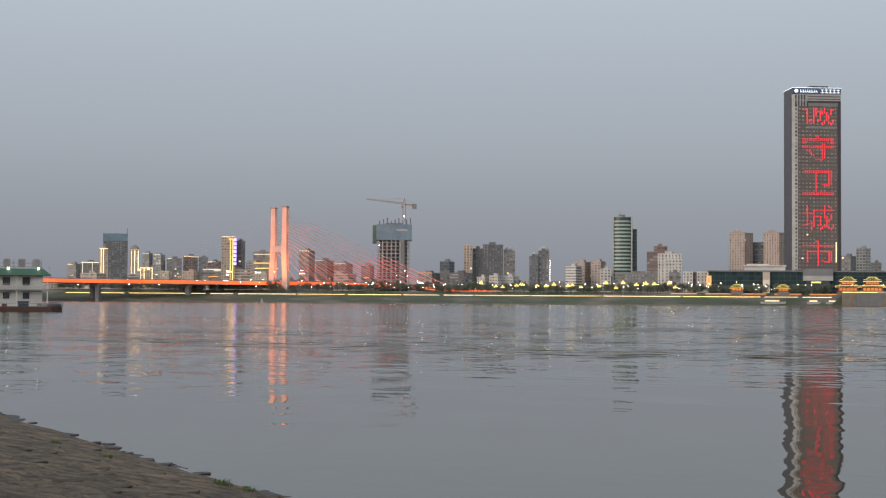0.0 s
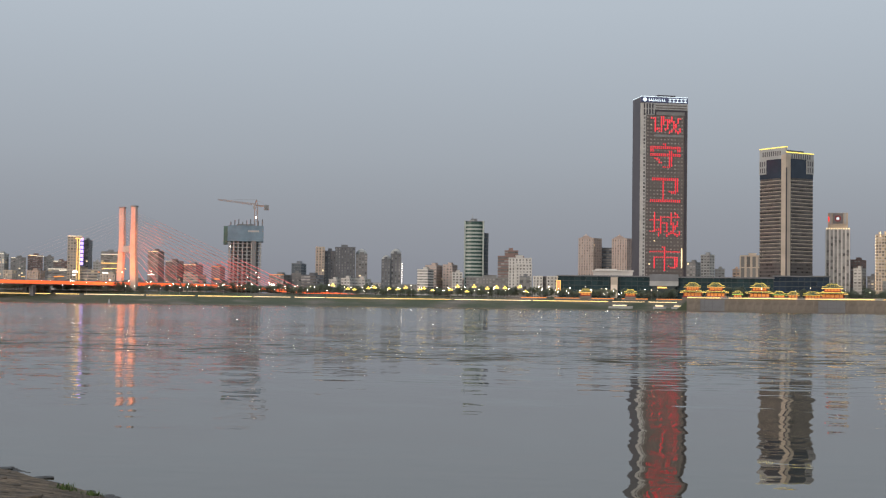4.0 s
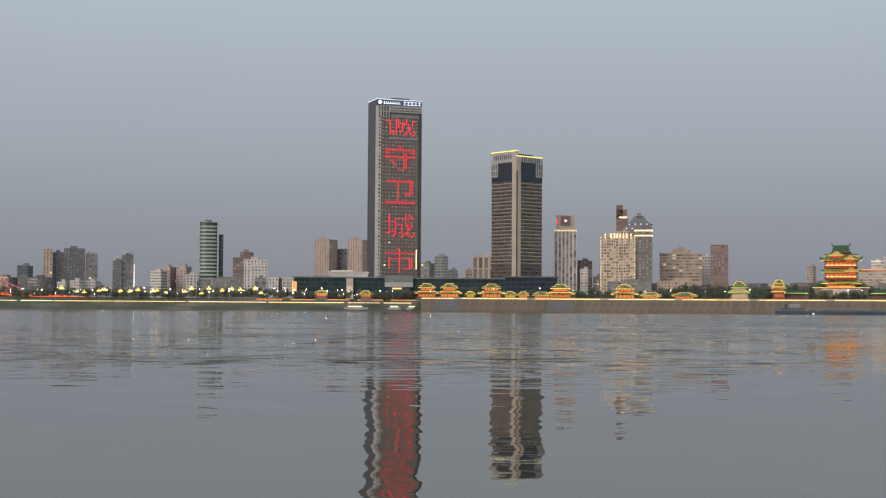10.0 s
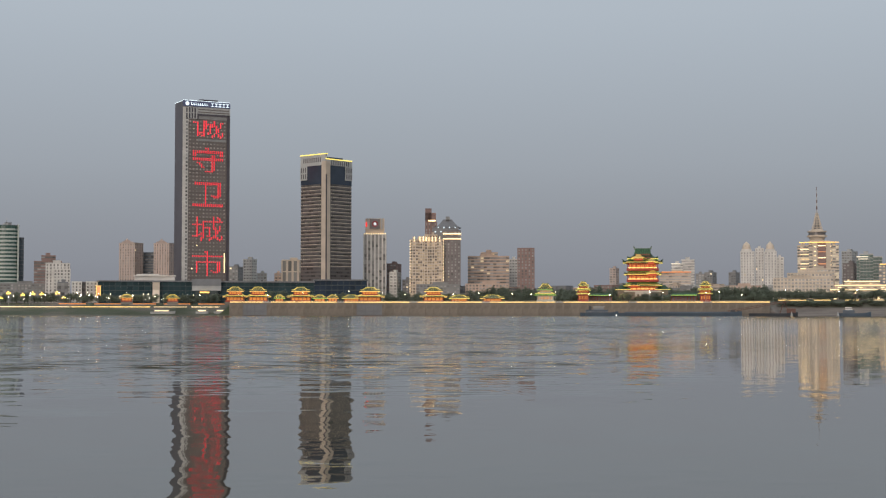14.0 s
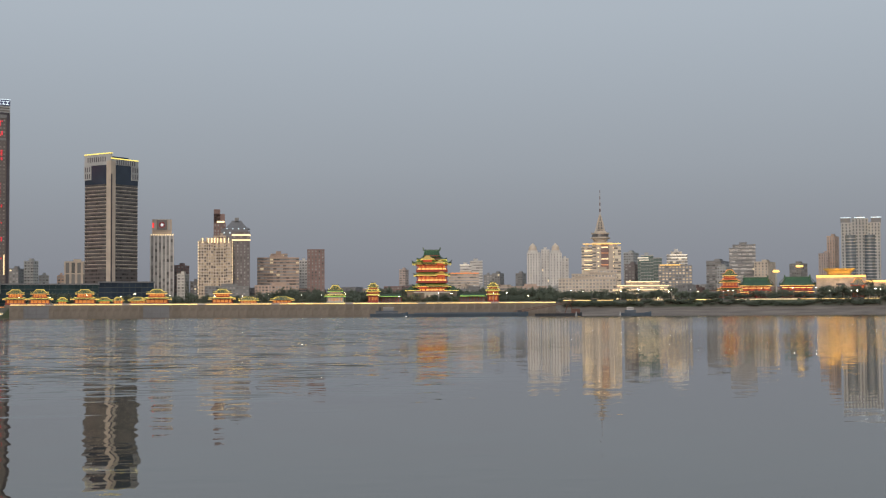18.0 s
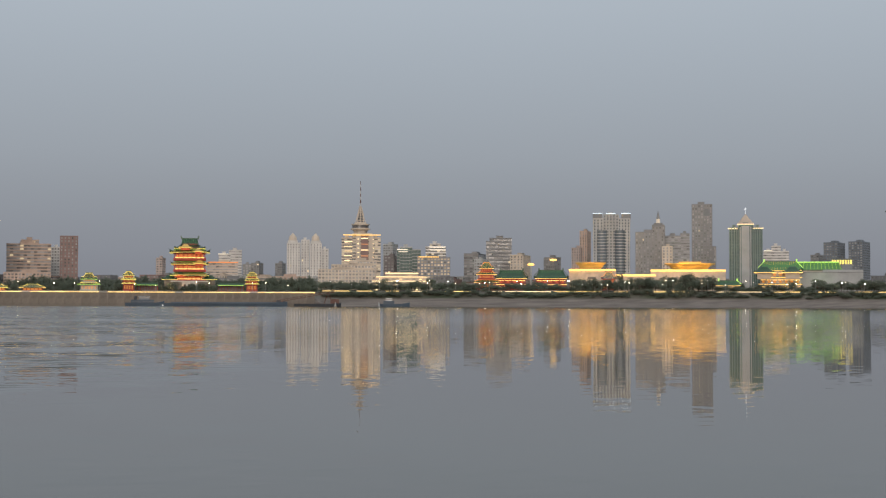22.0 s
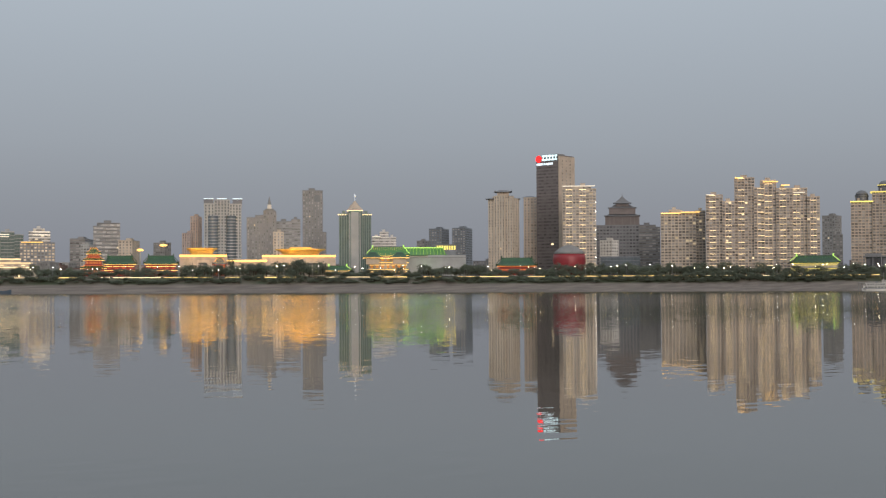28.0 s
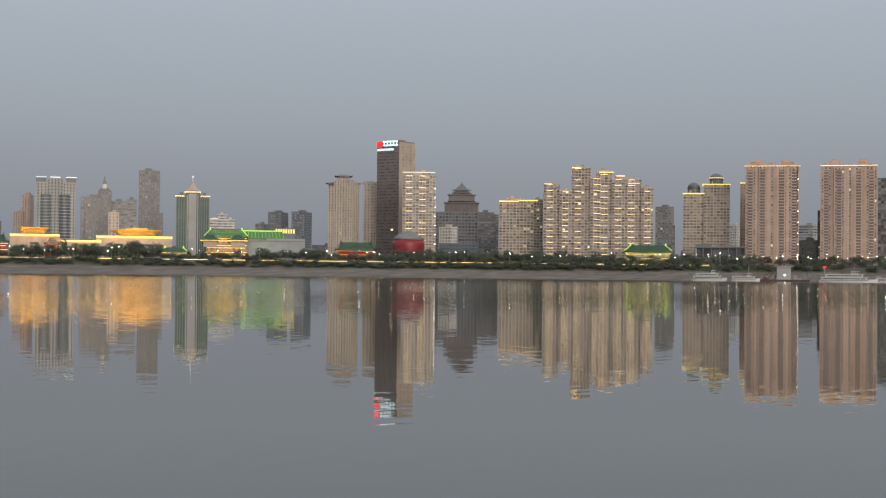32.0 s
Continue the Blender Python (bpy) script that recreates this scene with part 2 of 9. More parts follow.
# ---- building helpers ----
class Geo:
    """Vertices and faces of one mesh."""

    def __init__(self):
        self.v, self.f = [], []

    def box(self, x0, x1, y0, y1, z0, z1):
        k = len(self.v)
        self.v += [(x0, y0, z0), (x1, y0, z0), (x1, y1, z0), (x0, y1, z0), (x0, y0, z1), (x1, y0, z1), (x1, y1, z1), (x0, y1, z1)]
        self.f += [tuple(k + i for i in q) for q in ((0, 3, 2, 1), (4, 5, 6, 7), (0, 1, 5, 4), (1, 2, 6, 5), (2, 3, 7, 6), (3, 0, 4, 7))]
        return self

    def quad(self, a, b, c, d):
        k = len(self.v)
        self.v += [tuple(a), tuple(b), tuple(c), tuple(d)]
        self.f.append((k, k + 1, k + 2, k + 3))
        return self

    def ring(self, x0, x1, y0, y1, z0, z1, t):
        """Four walls round a rectangle, t thick, growing outwards."""
        self.box(x0 - t, x1 + t, y0 - t, y0, z0, z1)
        self.box(x0 - t, x1 + t, y1, y1 + t, z0, z1)
        self.box(x0 - t, x0, y0, y1, z0, z1)
        return self.box(x1, x1 + t, y0, y1, z0, z1)

    def beam(self, a, b, w, w2=None):
        """A square bar from a to b."""
        a, b = Vector(a), Vector(b)
        w2 = w if w2 is None else w2
        d = (b - a).normalized()
        s = d.cross(Vector((0, 0, 1)) if abs(d.z) < 0.95 else Vector((1, 0, 0))).normalized()
        u = s.cross(d)
        k = len(self.v)
        for p, r in ((a, w / 2), (b, w2 / 2)):
            self.v += [tuple(p + s * i * r + u * j * r) for i, j in ((-1, -1), (1, -1), (1, 1), (-1, 1))]
        self.f += [tuple(k + i for i in q) for q in ((0, 1, 2, 3), (7, 6, 5, 4), (0, 4, 5, 1), (1, 5, 6, 2), (2, 6, 7, 3), (3, 7, 4, 0))]
        return self

    def turn(self, profile, n=20, cx=0.0, cy=0.0, squash=1.0):
        """A turned body from (radius, height) pairs."""
        k = len(self.v)
        for r, z in profile:
            self.v += [(cx + r * math.cos(2 * math.pi * i / n), cy + squash * r * math.sin(2 * math.pi * i / n), z) for i in range(n)]
        for j in range(len(profile) - 1):
            self.f += [(k + j * n + i, k + j * n + (i + 1) % n, k + (j + 1) * n + (i + 1) % n, k + (j + 1) * n + i) for i in range(n)]
        self.f += [tuple(k + i for i in reversed(range(n))), tuple(k + (len(profile) - 1) * n + i for i in range(n))]
        return self

    def mesh(self, name, mat, smooth=False):
        me = bpy.data.meshes.new(name)
        me.from_pydata(self.v, [], self.f)
        me.materials.append(mat)
        if smooth:
            me.polygons.foreach_set("use_smooth", [True] * len(me.polygons))
        me.update()
        return me


def put(name, me, parent, at=None, label=""):
    """Links a mesh as one part under a thing."""
    ob = new(name, me)
    ob.parent = parent
    if at is not None:
        ob.matrix_basis = at
    return tagged(ob, label)


def part(name, geo, mat, parent, label="", smooth=False):
    return put(name, geo.mesh(name, mat, smooth), parent, None, label)


def spot(az, dist, z=0.0, turn=0.0):
    """A pose at a bearing and a distance from the camera's bank; local -y looks back at that bank."""
    a = radians(az)
    return pose(dist * math.sin(a), dist * math.cos(a), z, 0, 0, turn - az)


def thing(name, m, label, category, group="", kind=""):
    ob = new(name)
    ob.matrix_basis = m
    return tagged(ob, label, category, group, kind)


def solo(name, geo, mat, m, label, category, group="", kind="", smooth=False):
    ob = new(name, geo.mesh(name, mat, smooth))
    ob.matrix_basis = m
    return tagged(ob, label, category, group, kind)


LAND, EAST = 12.5, 16.5


# ---- the ground, the river and the far river wall ----
def shore(az):
    """Distance of the far waterline at a bearing."""
    d = (az - 9 + 180) % 360 - 180
    r = 1400 / math.cos(radians(0.35 * min(abs(d), 60)))
    return r + max(0, abs(d) - 52) * 70


WALL_FROM, WALL_TO = -6.6, 14.2


def near_inland(x, y):
    """How far a point lies inland of the near waterline."""
    return (17.5 - 0.80 * (x + 9.7) - y) / 1.28 + 0.02


def ground_height(az, r):
    x, y = r * math.sin(radians(az)), r * math.cos(radians(az))
    s = near_inland(x, y)
    rough = (noise.noise((x * 1.3, y * 1.3, 0)) * 0.09 + noise.noise((x * 0.25, y * 0.25, 4)) * 0.16) * min(1.0, max(0.16, s / 3))
    near = max(-3.0, 0.135 * s + (rough if -3 < s < 30 else 0)) if s < 40 else min(12.5, 5.4 + (s - 40) * 0.03)
    d = (az - 9 + 180) % 360 - 180
    far = -3.0
    if abs(d) < 100:
        off = r - shore(az)
        if WALL_FROM < az < WALL_TO:
            far = np.interp(off, (-60, -4, 1.0, 3.0, 6), (-3, -1, -0.6, 11.6, LAND))
        else:
            west = np.interp(off, (-60, -4, 0, 14, 30, 44, 46, 60, 72), (-3, -0.5, 0, 2.6, 5.0, 7.6, 8.3, 9.5, LAND))
            east = np.interp(off, (-60, -4, 0, 12, 30, 38, 44, 58, 74), (-3, -0.5, 0, 2.5, 8.0, 11.0, 14.6, 15.2, EAST))
            far = west if az < 5 else east
            if 0 < off < 60:
                far += 0.9 * noise.noise((x * 0.03, y * 0.03, 7))
    return max(near, far)


def build_ground():
    bearings = [-46 + 0.5 * i for i in range(220)] + [64 + 5 * i for i in range(50)]
    rings = [("r", 0.8 + 0.7 * i) for i in range(70)] + [("r", 60 + 30 * i) for i in range(8)]
    rings += [("o", o) for o in (-900, -500, -200, -60, -20, -4, 0, 1, 3, 6, 10, 14, 22, 30, 35, 40, 45, 50, 56, 64, 72, 110, 200, 400, 800, 1500, 3000)]
    geo = Geo()
    for az in bearings:
        for kind, v in rings:
            r = v if kind == "r" else min(4900, shore(az) + v)
            geo.v.append((r * math.sin(radians(az)), r * math.cos(radians(az)), float(ground_height(az, r))))
    n, k = len(bearings), len(rings)
    for i in range(n):
        for j in range(k - 1):
            geo.f.append((i * k + j, i * k + j + 1, (i + 1) % n * k + j + 1, (i + 1) % n * k + j))
    geo.f.append(tuple(i * k for i in range(n)))
    me = geo.mesh("ground", GROUND, True)
    tagged(new("ground", me), "muddy river banks with grass and city land", "ground", kind="structure")


def ground_material():
    m, n, l, b = node_material("bank_earth_and_grass")
    co, sep = n.new("ShaderNodeTexCoord"), n.new("ShaderNodeSeparateXYZ")
    l.new(co.outputs["Object"], sep.inputs[0])
    fine, mid, big = (n.new("ShaderNodeTexNoise") for _ in range(3))
    layers = n.new("ShaderNodeMapping")
    layers.inputs["Rotation"].default_value, layers.inputs["Scale"].default_value = (0, 0, radians(39)), (1.1, 1.5, 1.0)
    l.new(co.outputs["Object"], layers.inputs[0])
    for nd, sc, dt in ((fine, 2.6, 9), (mid, 0.5, 6), (big, 0.022, 4)):
        nd.inputs["Scale"].default_value, nd.inputs["Detail"].default_value = sc, dt
        l.new(co.outputs["Object"] if nd is big else layers.outputs[0], nd.inputs["Vector"])
    fine.inputs["Roughness"].default_value = 0.68
    earth = n.new("ShaderNodeValToRGB")
    earth.color_ramp.elements[0].position, earth.color_ramp.elements[0].color = 0.34, (0.038, 0.030, 0.023, 1)
    earth.color_ramp.elements[1].position, earth.color_ramp.elements[1].color = 0.64, (0.31, 0.235, 0.165, 1)
    l.new(fine.outputs[0], earth.inputs[0])
    tint = n.new("ShaderNodeMix")
    tint.data_type, tint.blend_type = "RGBA", "MULTIPLY"
    tint.inputs[0].default_value = 0.7
    shade = n.new("ShaderNodeValToRGB")
    shade.color_ramp.elements[0].position, shade.color_ramp.elements[0].color = 0.3, (0.55, 0.52, 0.48, 1)
    shade.color_ramp.elements[1].position, shade.color_ramp.elements[1].color = 0.7, (1.25, 1.15, 1.0, 1)
    l.new(mid.outputs[0], shade.inputs[0])
    slab_map, slab, crack = n.new("ShaderNodeMapping"), n.new("ShaderNodeTexVoronoi"), n.new("ShaderNodeMapRange")
    slab_map.inputs["Rotation"].default_value, slab_map.inputs["Scale"].default_value = (0, 0, radians(39)), (1.3, 2.6, 1.0)
    slab.feature = "DISTANCE_TO_EDGE"
    slab.inputs["Randomness"].default_value = 1.0
    warp = n.new("ShaderNodeMix")
    warp.data_type = "VECTOR"
    warp.inputs[0].default_value = 0.22
    l.new(co.outputs["Object"], slab_map.inputs[0])
    l.new(slab_map.outputs[0], warp.inputs[4])
    l.new(fine.outputs["Color"], warp.inputs[5])
    l.new(warp.outputs[1], slab.inputs["Vector"])
    crack.inputs["From Max"].default_value = 0.07
    crack.inputs["To Min"].default_value = 0.30
    l.new(slab.outputs["Distance"], crack.inputs[0])
    cracked = n.new("ShaderNodeVectorMath")
    cracked.operation = "SCALE"
    l.new(earth.outputs[0], cracked.inputs[0])
    l.new(crack.outputs[0], cracked.inputs[3])
    l.new(cracked.outputs[0], tint.inputs[6])
    l.new(shade.outputs[0], tint.inputs[7])
    grass = n.new("ShaderNodeMix")
    grass.data_type = "RGBA"
    grass.inputs[7].default_value = (0.060, 0.075, 0.042, 1)
    up = n.new("ShaderNodeMapRange")
    up.inputs["From Min"].default_value, up.inputs["From Max"].default_value = 7.2, 9.4
    west = n.new("ShaderNodeMapRange")
    west.inputs["From Min"].default_value, west.inputs["From Max"].default_value = 250, -100
    west.inputs["To Max"].default_value = 8.0
    l.new(sep.outputs[0], west.inputs[0])
    lower = n.new("ShaderNodeMath")
    l.new(sep.outputs[2], lower.inputs[0])
    l.new(west.outputs[0], lower.inputs[1])
    l.new(lower.outputs[0], up.inputs[0])
    far = n.new("ShaderNodeMapRange")
    far.inputs["From Min"].default_value, far.inputs["From Max"].default_value = 300, 500
    l.new(sep.outputs[1], far.inputs[0])
    patch = n.new("ShaderNodeMapRange")
    patch.inputs["From Min"].default_value, patch.inputs["From Max"].default_value = 0.30, 0.52
    l.new(big.outputs[0], patch.inputs[0])
    last = up.outputs[0]
    for other in (far, patch):
        mul = n.new("ShaderNodeMath")
        mul.operation = "MULTIPLY"
        l.new(last, mul.inputs[0])
        l.new(other.outputs[0], mul.inputs[1])
        last = mul.outputs[0]
    l.new(last, grass.inputs[0])
    silt = n.new("ShaderNodeMix")
    silt.data_type = "RGBA"
    pale = n.new("ShaderNodeValToRGB")
    pale.color_ramp.elements[0].position, pale.color_ramp.elements[0].color = 0.3, (0.130, 0.110, 0.096, 1)
    pale.color_ramp.elements[1].position, pale.color_ramp.elements[1].color = 0.7, (0.240, 0.203, 0.175, 1)
    streak, streak_map = n.new("ShaderNodeTexNoise"), n.new("ShaderNodeMapping")
    streak_map.inputs["Scale"].default_value = (0.02, 0.09, 0.5)
    streak.inputs["Scale"].default_value, streak.inputs["Detail"].default_value = 1.0, 6
    l.new(co.outputs["Object"], streak_map.inputs[0])
    l.new(streak_map.outputs[0], streak.inputs["Vector"])
    l.new(streak.outputs[0], pale.inputs[0])
    l.new(far.outputs[0], silt.inputs[0])
    l.new(tint.outputs[2], silt.inputs[6])
    l.new(pale.outputs[0], silt.inputs[7])
    l.new(silt.outputs[2], grass.inputs[6])
    l.new(grass.outputs[2], b.inputs["Base Color"])
    b.inputs["Roughness"].default_value = 0.85
    bp = n.new("ShaderNodeBump")
    bp.inputs["Strength"].default_value, bp.inputs["Distance"].default_value = 1.0, 0.22
    l.new(fine.outputs[0], bp.inputs["Height"])
    l.new(bp.outputs[0], b.inputs["Normal"])
    return m


def water_material():
    """Silty river water: smooth by the far eastern bank, ruffled by the current to the west."""
    m, n, l, b = node_material("silty_river_water")
    co, sep = n.new("ShaderNodeTexCoord"), n.new("ShaderNodeSeparateXYZ")
    l.new(co.outputs["Object"], sep.inputs[0])

    def wave(scale, stretch, detail, turn):
        mp, nz = n.new("ShaderNodeMapping"), n.new("ShaderNodeTexNoise")
        mp.inputs["Scale"].default_value = (scale * stretch, scale, scale)
        mp.inputs["Rotation"].default_value = (0, 0, radians(turn))
        nz.inputs["Scale"].default_value, nz.inputs["Detail"].default_value = 1.0, detail
        l.new(co.outputs["Object"], mp.inputs[0])
        l.new(mp.outputs[0], nz.inputs["Vector"])
        sub = n.new("ShaderNodeVectorMath")
        sub.operation = "SUBTRACT"
        sub.inputs[1].default_value = (0.5, 0.5, 0.5)
        l.new(nz.outputs["Color"], sub.inputs[0])
        return sub.outputs[0]

    def span(out, a, c, lo=0.0, hi=1.0):
        r = n.new("ShaderNodeMapRange")
        r.interpolation_type = "SMOOTHSTEP"
        for key, value in (("From Min", a), ("From Max", c), ("To Min", lo), ("To Max", hi)):
            r.inputs[key].default_value = value
        l.new(out, r.inputs[0])
        return r.outputs[0]

    def math2(op, a, c):
        q = n.new("ShaderNodeMath")
        q.operation = op
        for i, v in enumerate((a, c)):
            if isinstance(v, float):
                q.inputs[i].default_value = v
            else:
                l.new(v, q.inputs[i])
        return q.outputs[0]

    def scaled(vec, amount):
        q = n.new("ShaderNodeVectorMath")
        q.operation = "SCALE"
        l.new(vec, q.inputs[0])
        if isinstance(amount, float):
            q.inputs[3].default_value = amount
        else:
            l.new(amount, q.inputs[3])
        return q.outputs[0]

    def scaled_one(amount):
        q = n.new("ShaderNodeCombineXYZ")
        l.new(amount, q.inputs[1])
        return q.outputs[0]

    def added(a, c):
        q = n.new("ShaderNodeVectorMath")
        l.new(a, q.inputs[0])
        l.new(c, q.inputs[1])
        return q.outputs[0]

    def squeezed(vec, amounts):
        q = n.new("ShaderNodeVectorMath")
        q.operation = "MULTIPLY"
        l.new(vec, q.inputs[0])
        q.inputs[1].default_value = amounts
        return q.outputs[0]

    # the current runs ruffled west of a line that leaves the bank to the north-east
    side = math2("SUBTRACT", sep.outputs[0], math2("ADD", math2("MULTIPLY", sep.outputs[1], 0.16), math2("MULTIPLY", math2("MAXIMUM", math2("SUBTRACT", sep.outputs[1], 130.0), 0.0), 0.09)))
    west = span(side, 6.0, -12.0)
    out_there = span(sep.outputs[1], 34.0, 70.0)
    patch_map, patch = n.new("ShaderNodeMapping"), n.new("ShaderNodeTexNoise")
    patch_map.inputs["Scale"].default_value = (0.012, 0.05, 1)
    patch.inputs["Scale"].default_value, patch.inputs["Detail"].default_value = 1.0, 4
    l.new(co.outputs["Object"], patch_map.inputs[0])
    l.new(patch_map.outputs[0], patch.inputs["Vector"])
    patches = span(patch.outputs[0], 0.36, 0.66, 0.35, 1.5)
    ruffle = math2("MULTIPLY", math2("MULTIPLY", west, out_there), patches)
    swell = added(squeezed(wave(0.17, 1.4, 2, 8), (0.05, 0.012, 0)), squeezed(wave(0.75, 0.8, 3, -6), (0.075, 0.035, 0)))
    calm = scaled(squeezed(wave(2.6, 0.5, 3, -15), (0.0035, 0.017, 0)), math2("ADD", span(sep.outputs[1], 40.0, 260.0, 1.8, 4.2), span(sep.outputs[1], 300.0, 1200.0, 0.0, 1.5)))
    far_west = span(math2("ADD", sep.outputs[0], math2("MULTIPLY", sep.outputs[1], 0.22)), -2.0, -16.0)
    rough = scaled(squeezed(added(scaled(wave(4.2, 0.5, 3, 5), 0.18), scaled(wave(1.1, 0.4, 3, 3), 0.03)), (0.3, 1.0, 0)), math2("MULTIPLY", ruffle, math2("SUBTRACT", 1.0, math2("MULTIPLY", far_west, span(sep.outputs[1], 60.0, 170.0, 0.5, 0.9)))))
    streak = scaled(squeezed(wave(3.4, 0.6, 3, -10), (0.006, 0.095, 0)), math2("MULTIPLY", far_west, span(sep.outputs[1], 14.0, 45.0)))
    facing = squeezed(scaled_one(span(sep.outputs[1], 60.0, 260.0)), (0, -0.0155, 0))
    lean = squeezed(scaled_one(math2("MULTIPLY", math2("MULTIPLY", span(side, -2.0, -12.0), span(math2("ADD", sep.outputs[0], math2("MULTIPLY", sep.outputs[1], 0.2)), -12.0, 3.0)), span(sep.outputs[1], 36.0, 80.0))), (0, -0.11, 0))
    lean_map, lean_noise = n.new("ShaderNodeMapping"), n.new("ShaderNodeTexNoise")
    lean_map.inputs["Scale"].default_value = (0.22, 1.1, 1)
    lean_noise.inputs["Scale"].default_value, lean_noise.inputs["Detail"].default_value = 1.0, 4
    l.new(co.outputs["Object"], lean_map.inputs[0])
    l.new(lean_map.outputs[0], lean_noise.inputs["Vector"])
    lean = scaled(lean, span(lean_noise.outputs[0], 0.47, 0.60))
    crest_map, crest = n.new("ShaderNodeMapping"), n.new("ShaderNodeTexNoise")
    crest_map.inputs["Scale"].default_value = (0.30, 0.95, 1)
    crest.inputs["Scale"].default_value, crest.inputs["Detail"].default_value = 1.0, 5
    l.new(co.outputs["Object"], crest_map.inputs[0])
    l.new(crest_map.outputs[0], crest.inputs["Vector"])
    crests = math2("MULTIPLY", span(crest.outputs[0], 0.50, 0.66), math2("MULTIPLY", ruffle, span(patch.outputs[0], 0.40, 0.58)))
    wavelets = squeezed(scaled_one(math2("MULTIPLY", crests, math2("SUBTRACT", 1.0, math2("MULTIPLY", far_west, span(sep.outputs[1], 80.0, 150.0, 0.2, 0.95))))), (0, -0.85, 0))
    near_swell = scaled(swell, math2("ADD", math2("MULTIPLY", span(side, 12.0, -4.0), 0.85), 0.10))
    tilt = added(added(added(added(added(near_swell, calm), rough), facing), lean), added(wavelets, streak))
    flat = n.new("ShaderNodeVectorMath")
    flat.operation = "MULTIPLY"
    flat.inputs[1].default_value = (1, 1, 0)
    l.new(tilt, flat.inputs[0])
    up = n.new("ShaderNodeVectorMath")
    up.inputs[1].default_value = (0, 0, 1)
    l.new(flat.outputs[0], up.inputs[0])
    unit = n.new("ShaderNodeVectorMath")
    unit.operation = "NORMALIZE"
    l.new(up.outputs[0], unit.inputs[0])
    l.new(unit.outputs[0], b.inputs["Normal"])
    b.inputs["Base Color"].default_value = (0.048, 0.042, 0.024, 1)
    l.new(math2("ADD", 0.02, math2("ADD", math2("MULTIPLY", math2("MULTIPLY", far_west, span(sep.outputs[1], 16.0, 60.0)), 0.055), span(sep.outputs[1], 60.0, 400.0, 0.0, 0.03))), b.inputs["Roughness"])
    b.inputs["IOR"].default_value = 1.31
    return m


GROUND, WATER = ground_material(), water_material()
build_ground()
sheet = Geo().quad((-4800, -900, 0), (4800, -900, 0), (4800, 4800, 0), (-4800, 4800, 0))
tagged(new("water", sheet.mesh("water", WATER)), "grey-brown river water mirroring the lit skyline", "river", kind="structure")


BUILDINGS = []


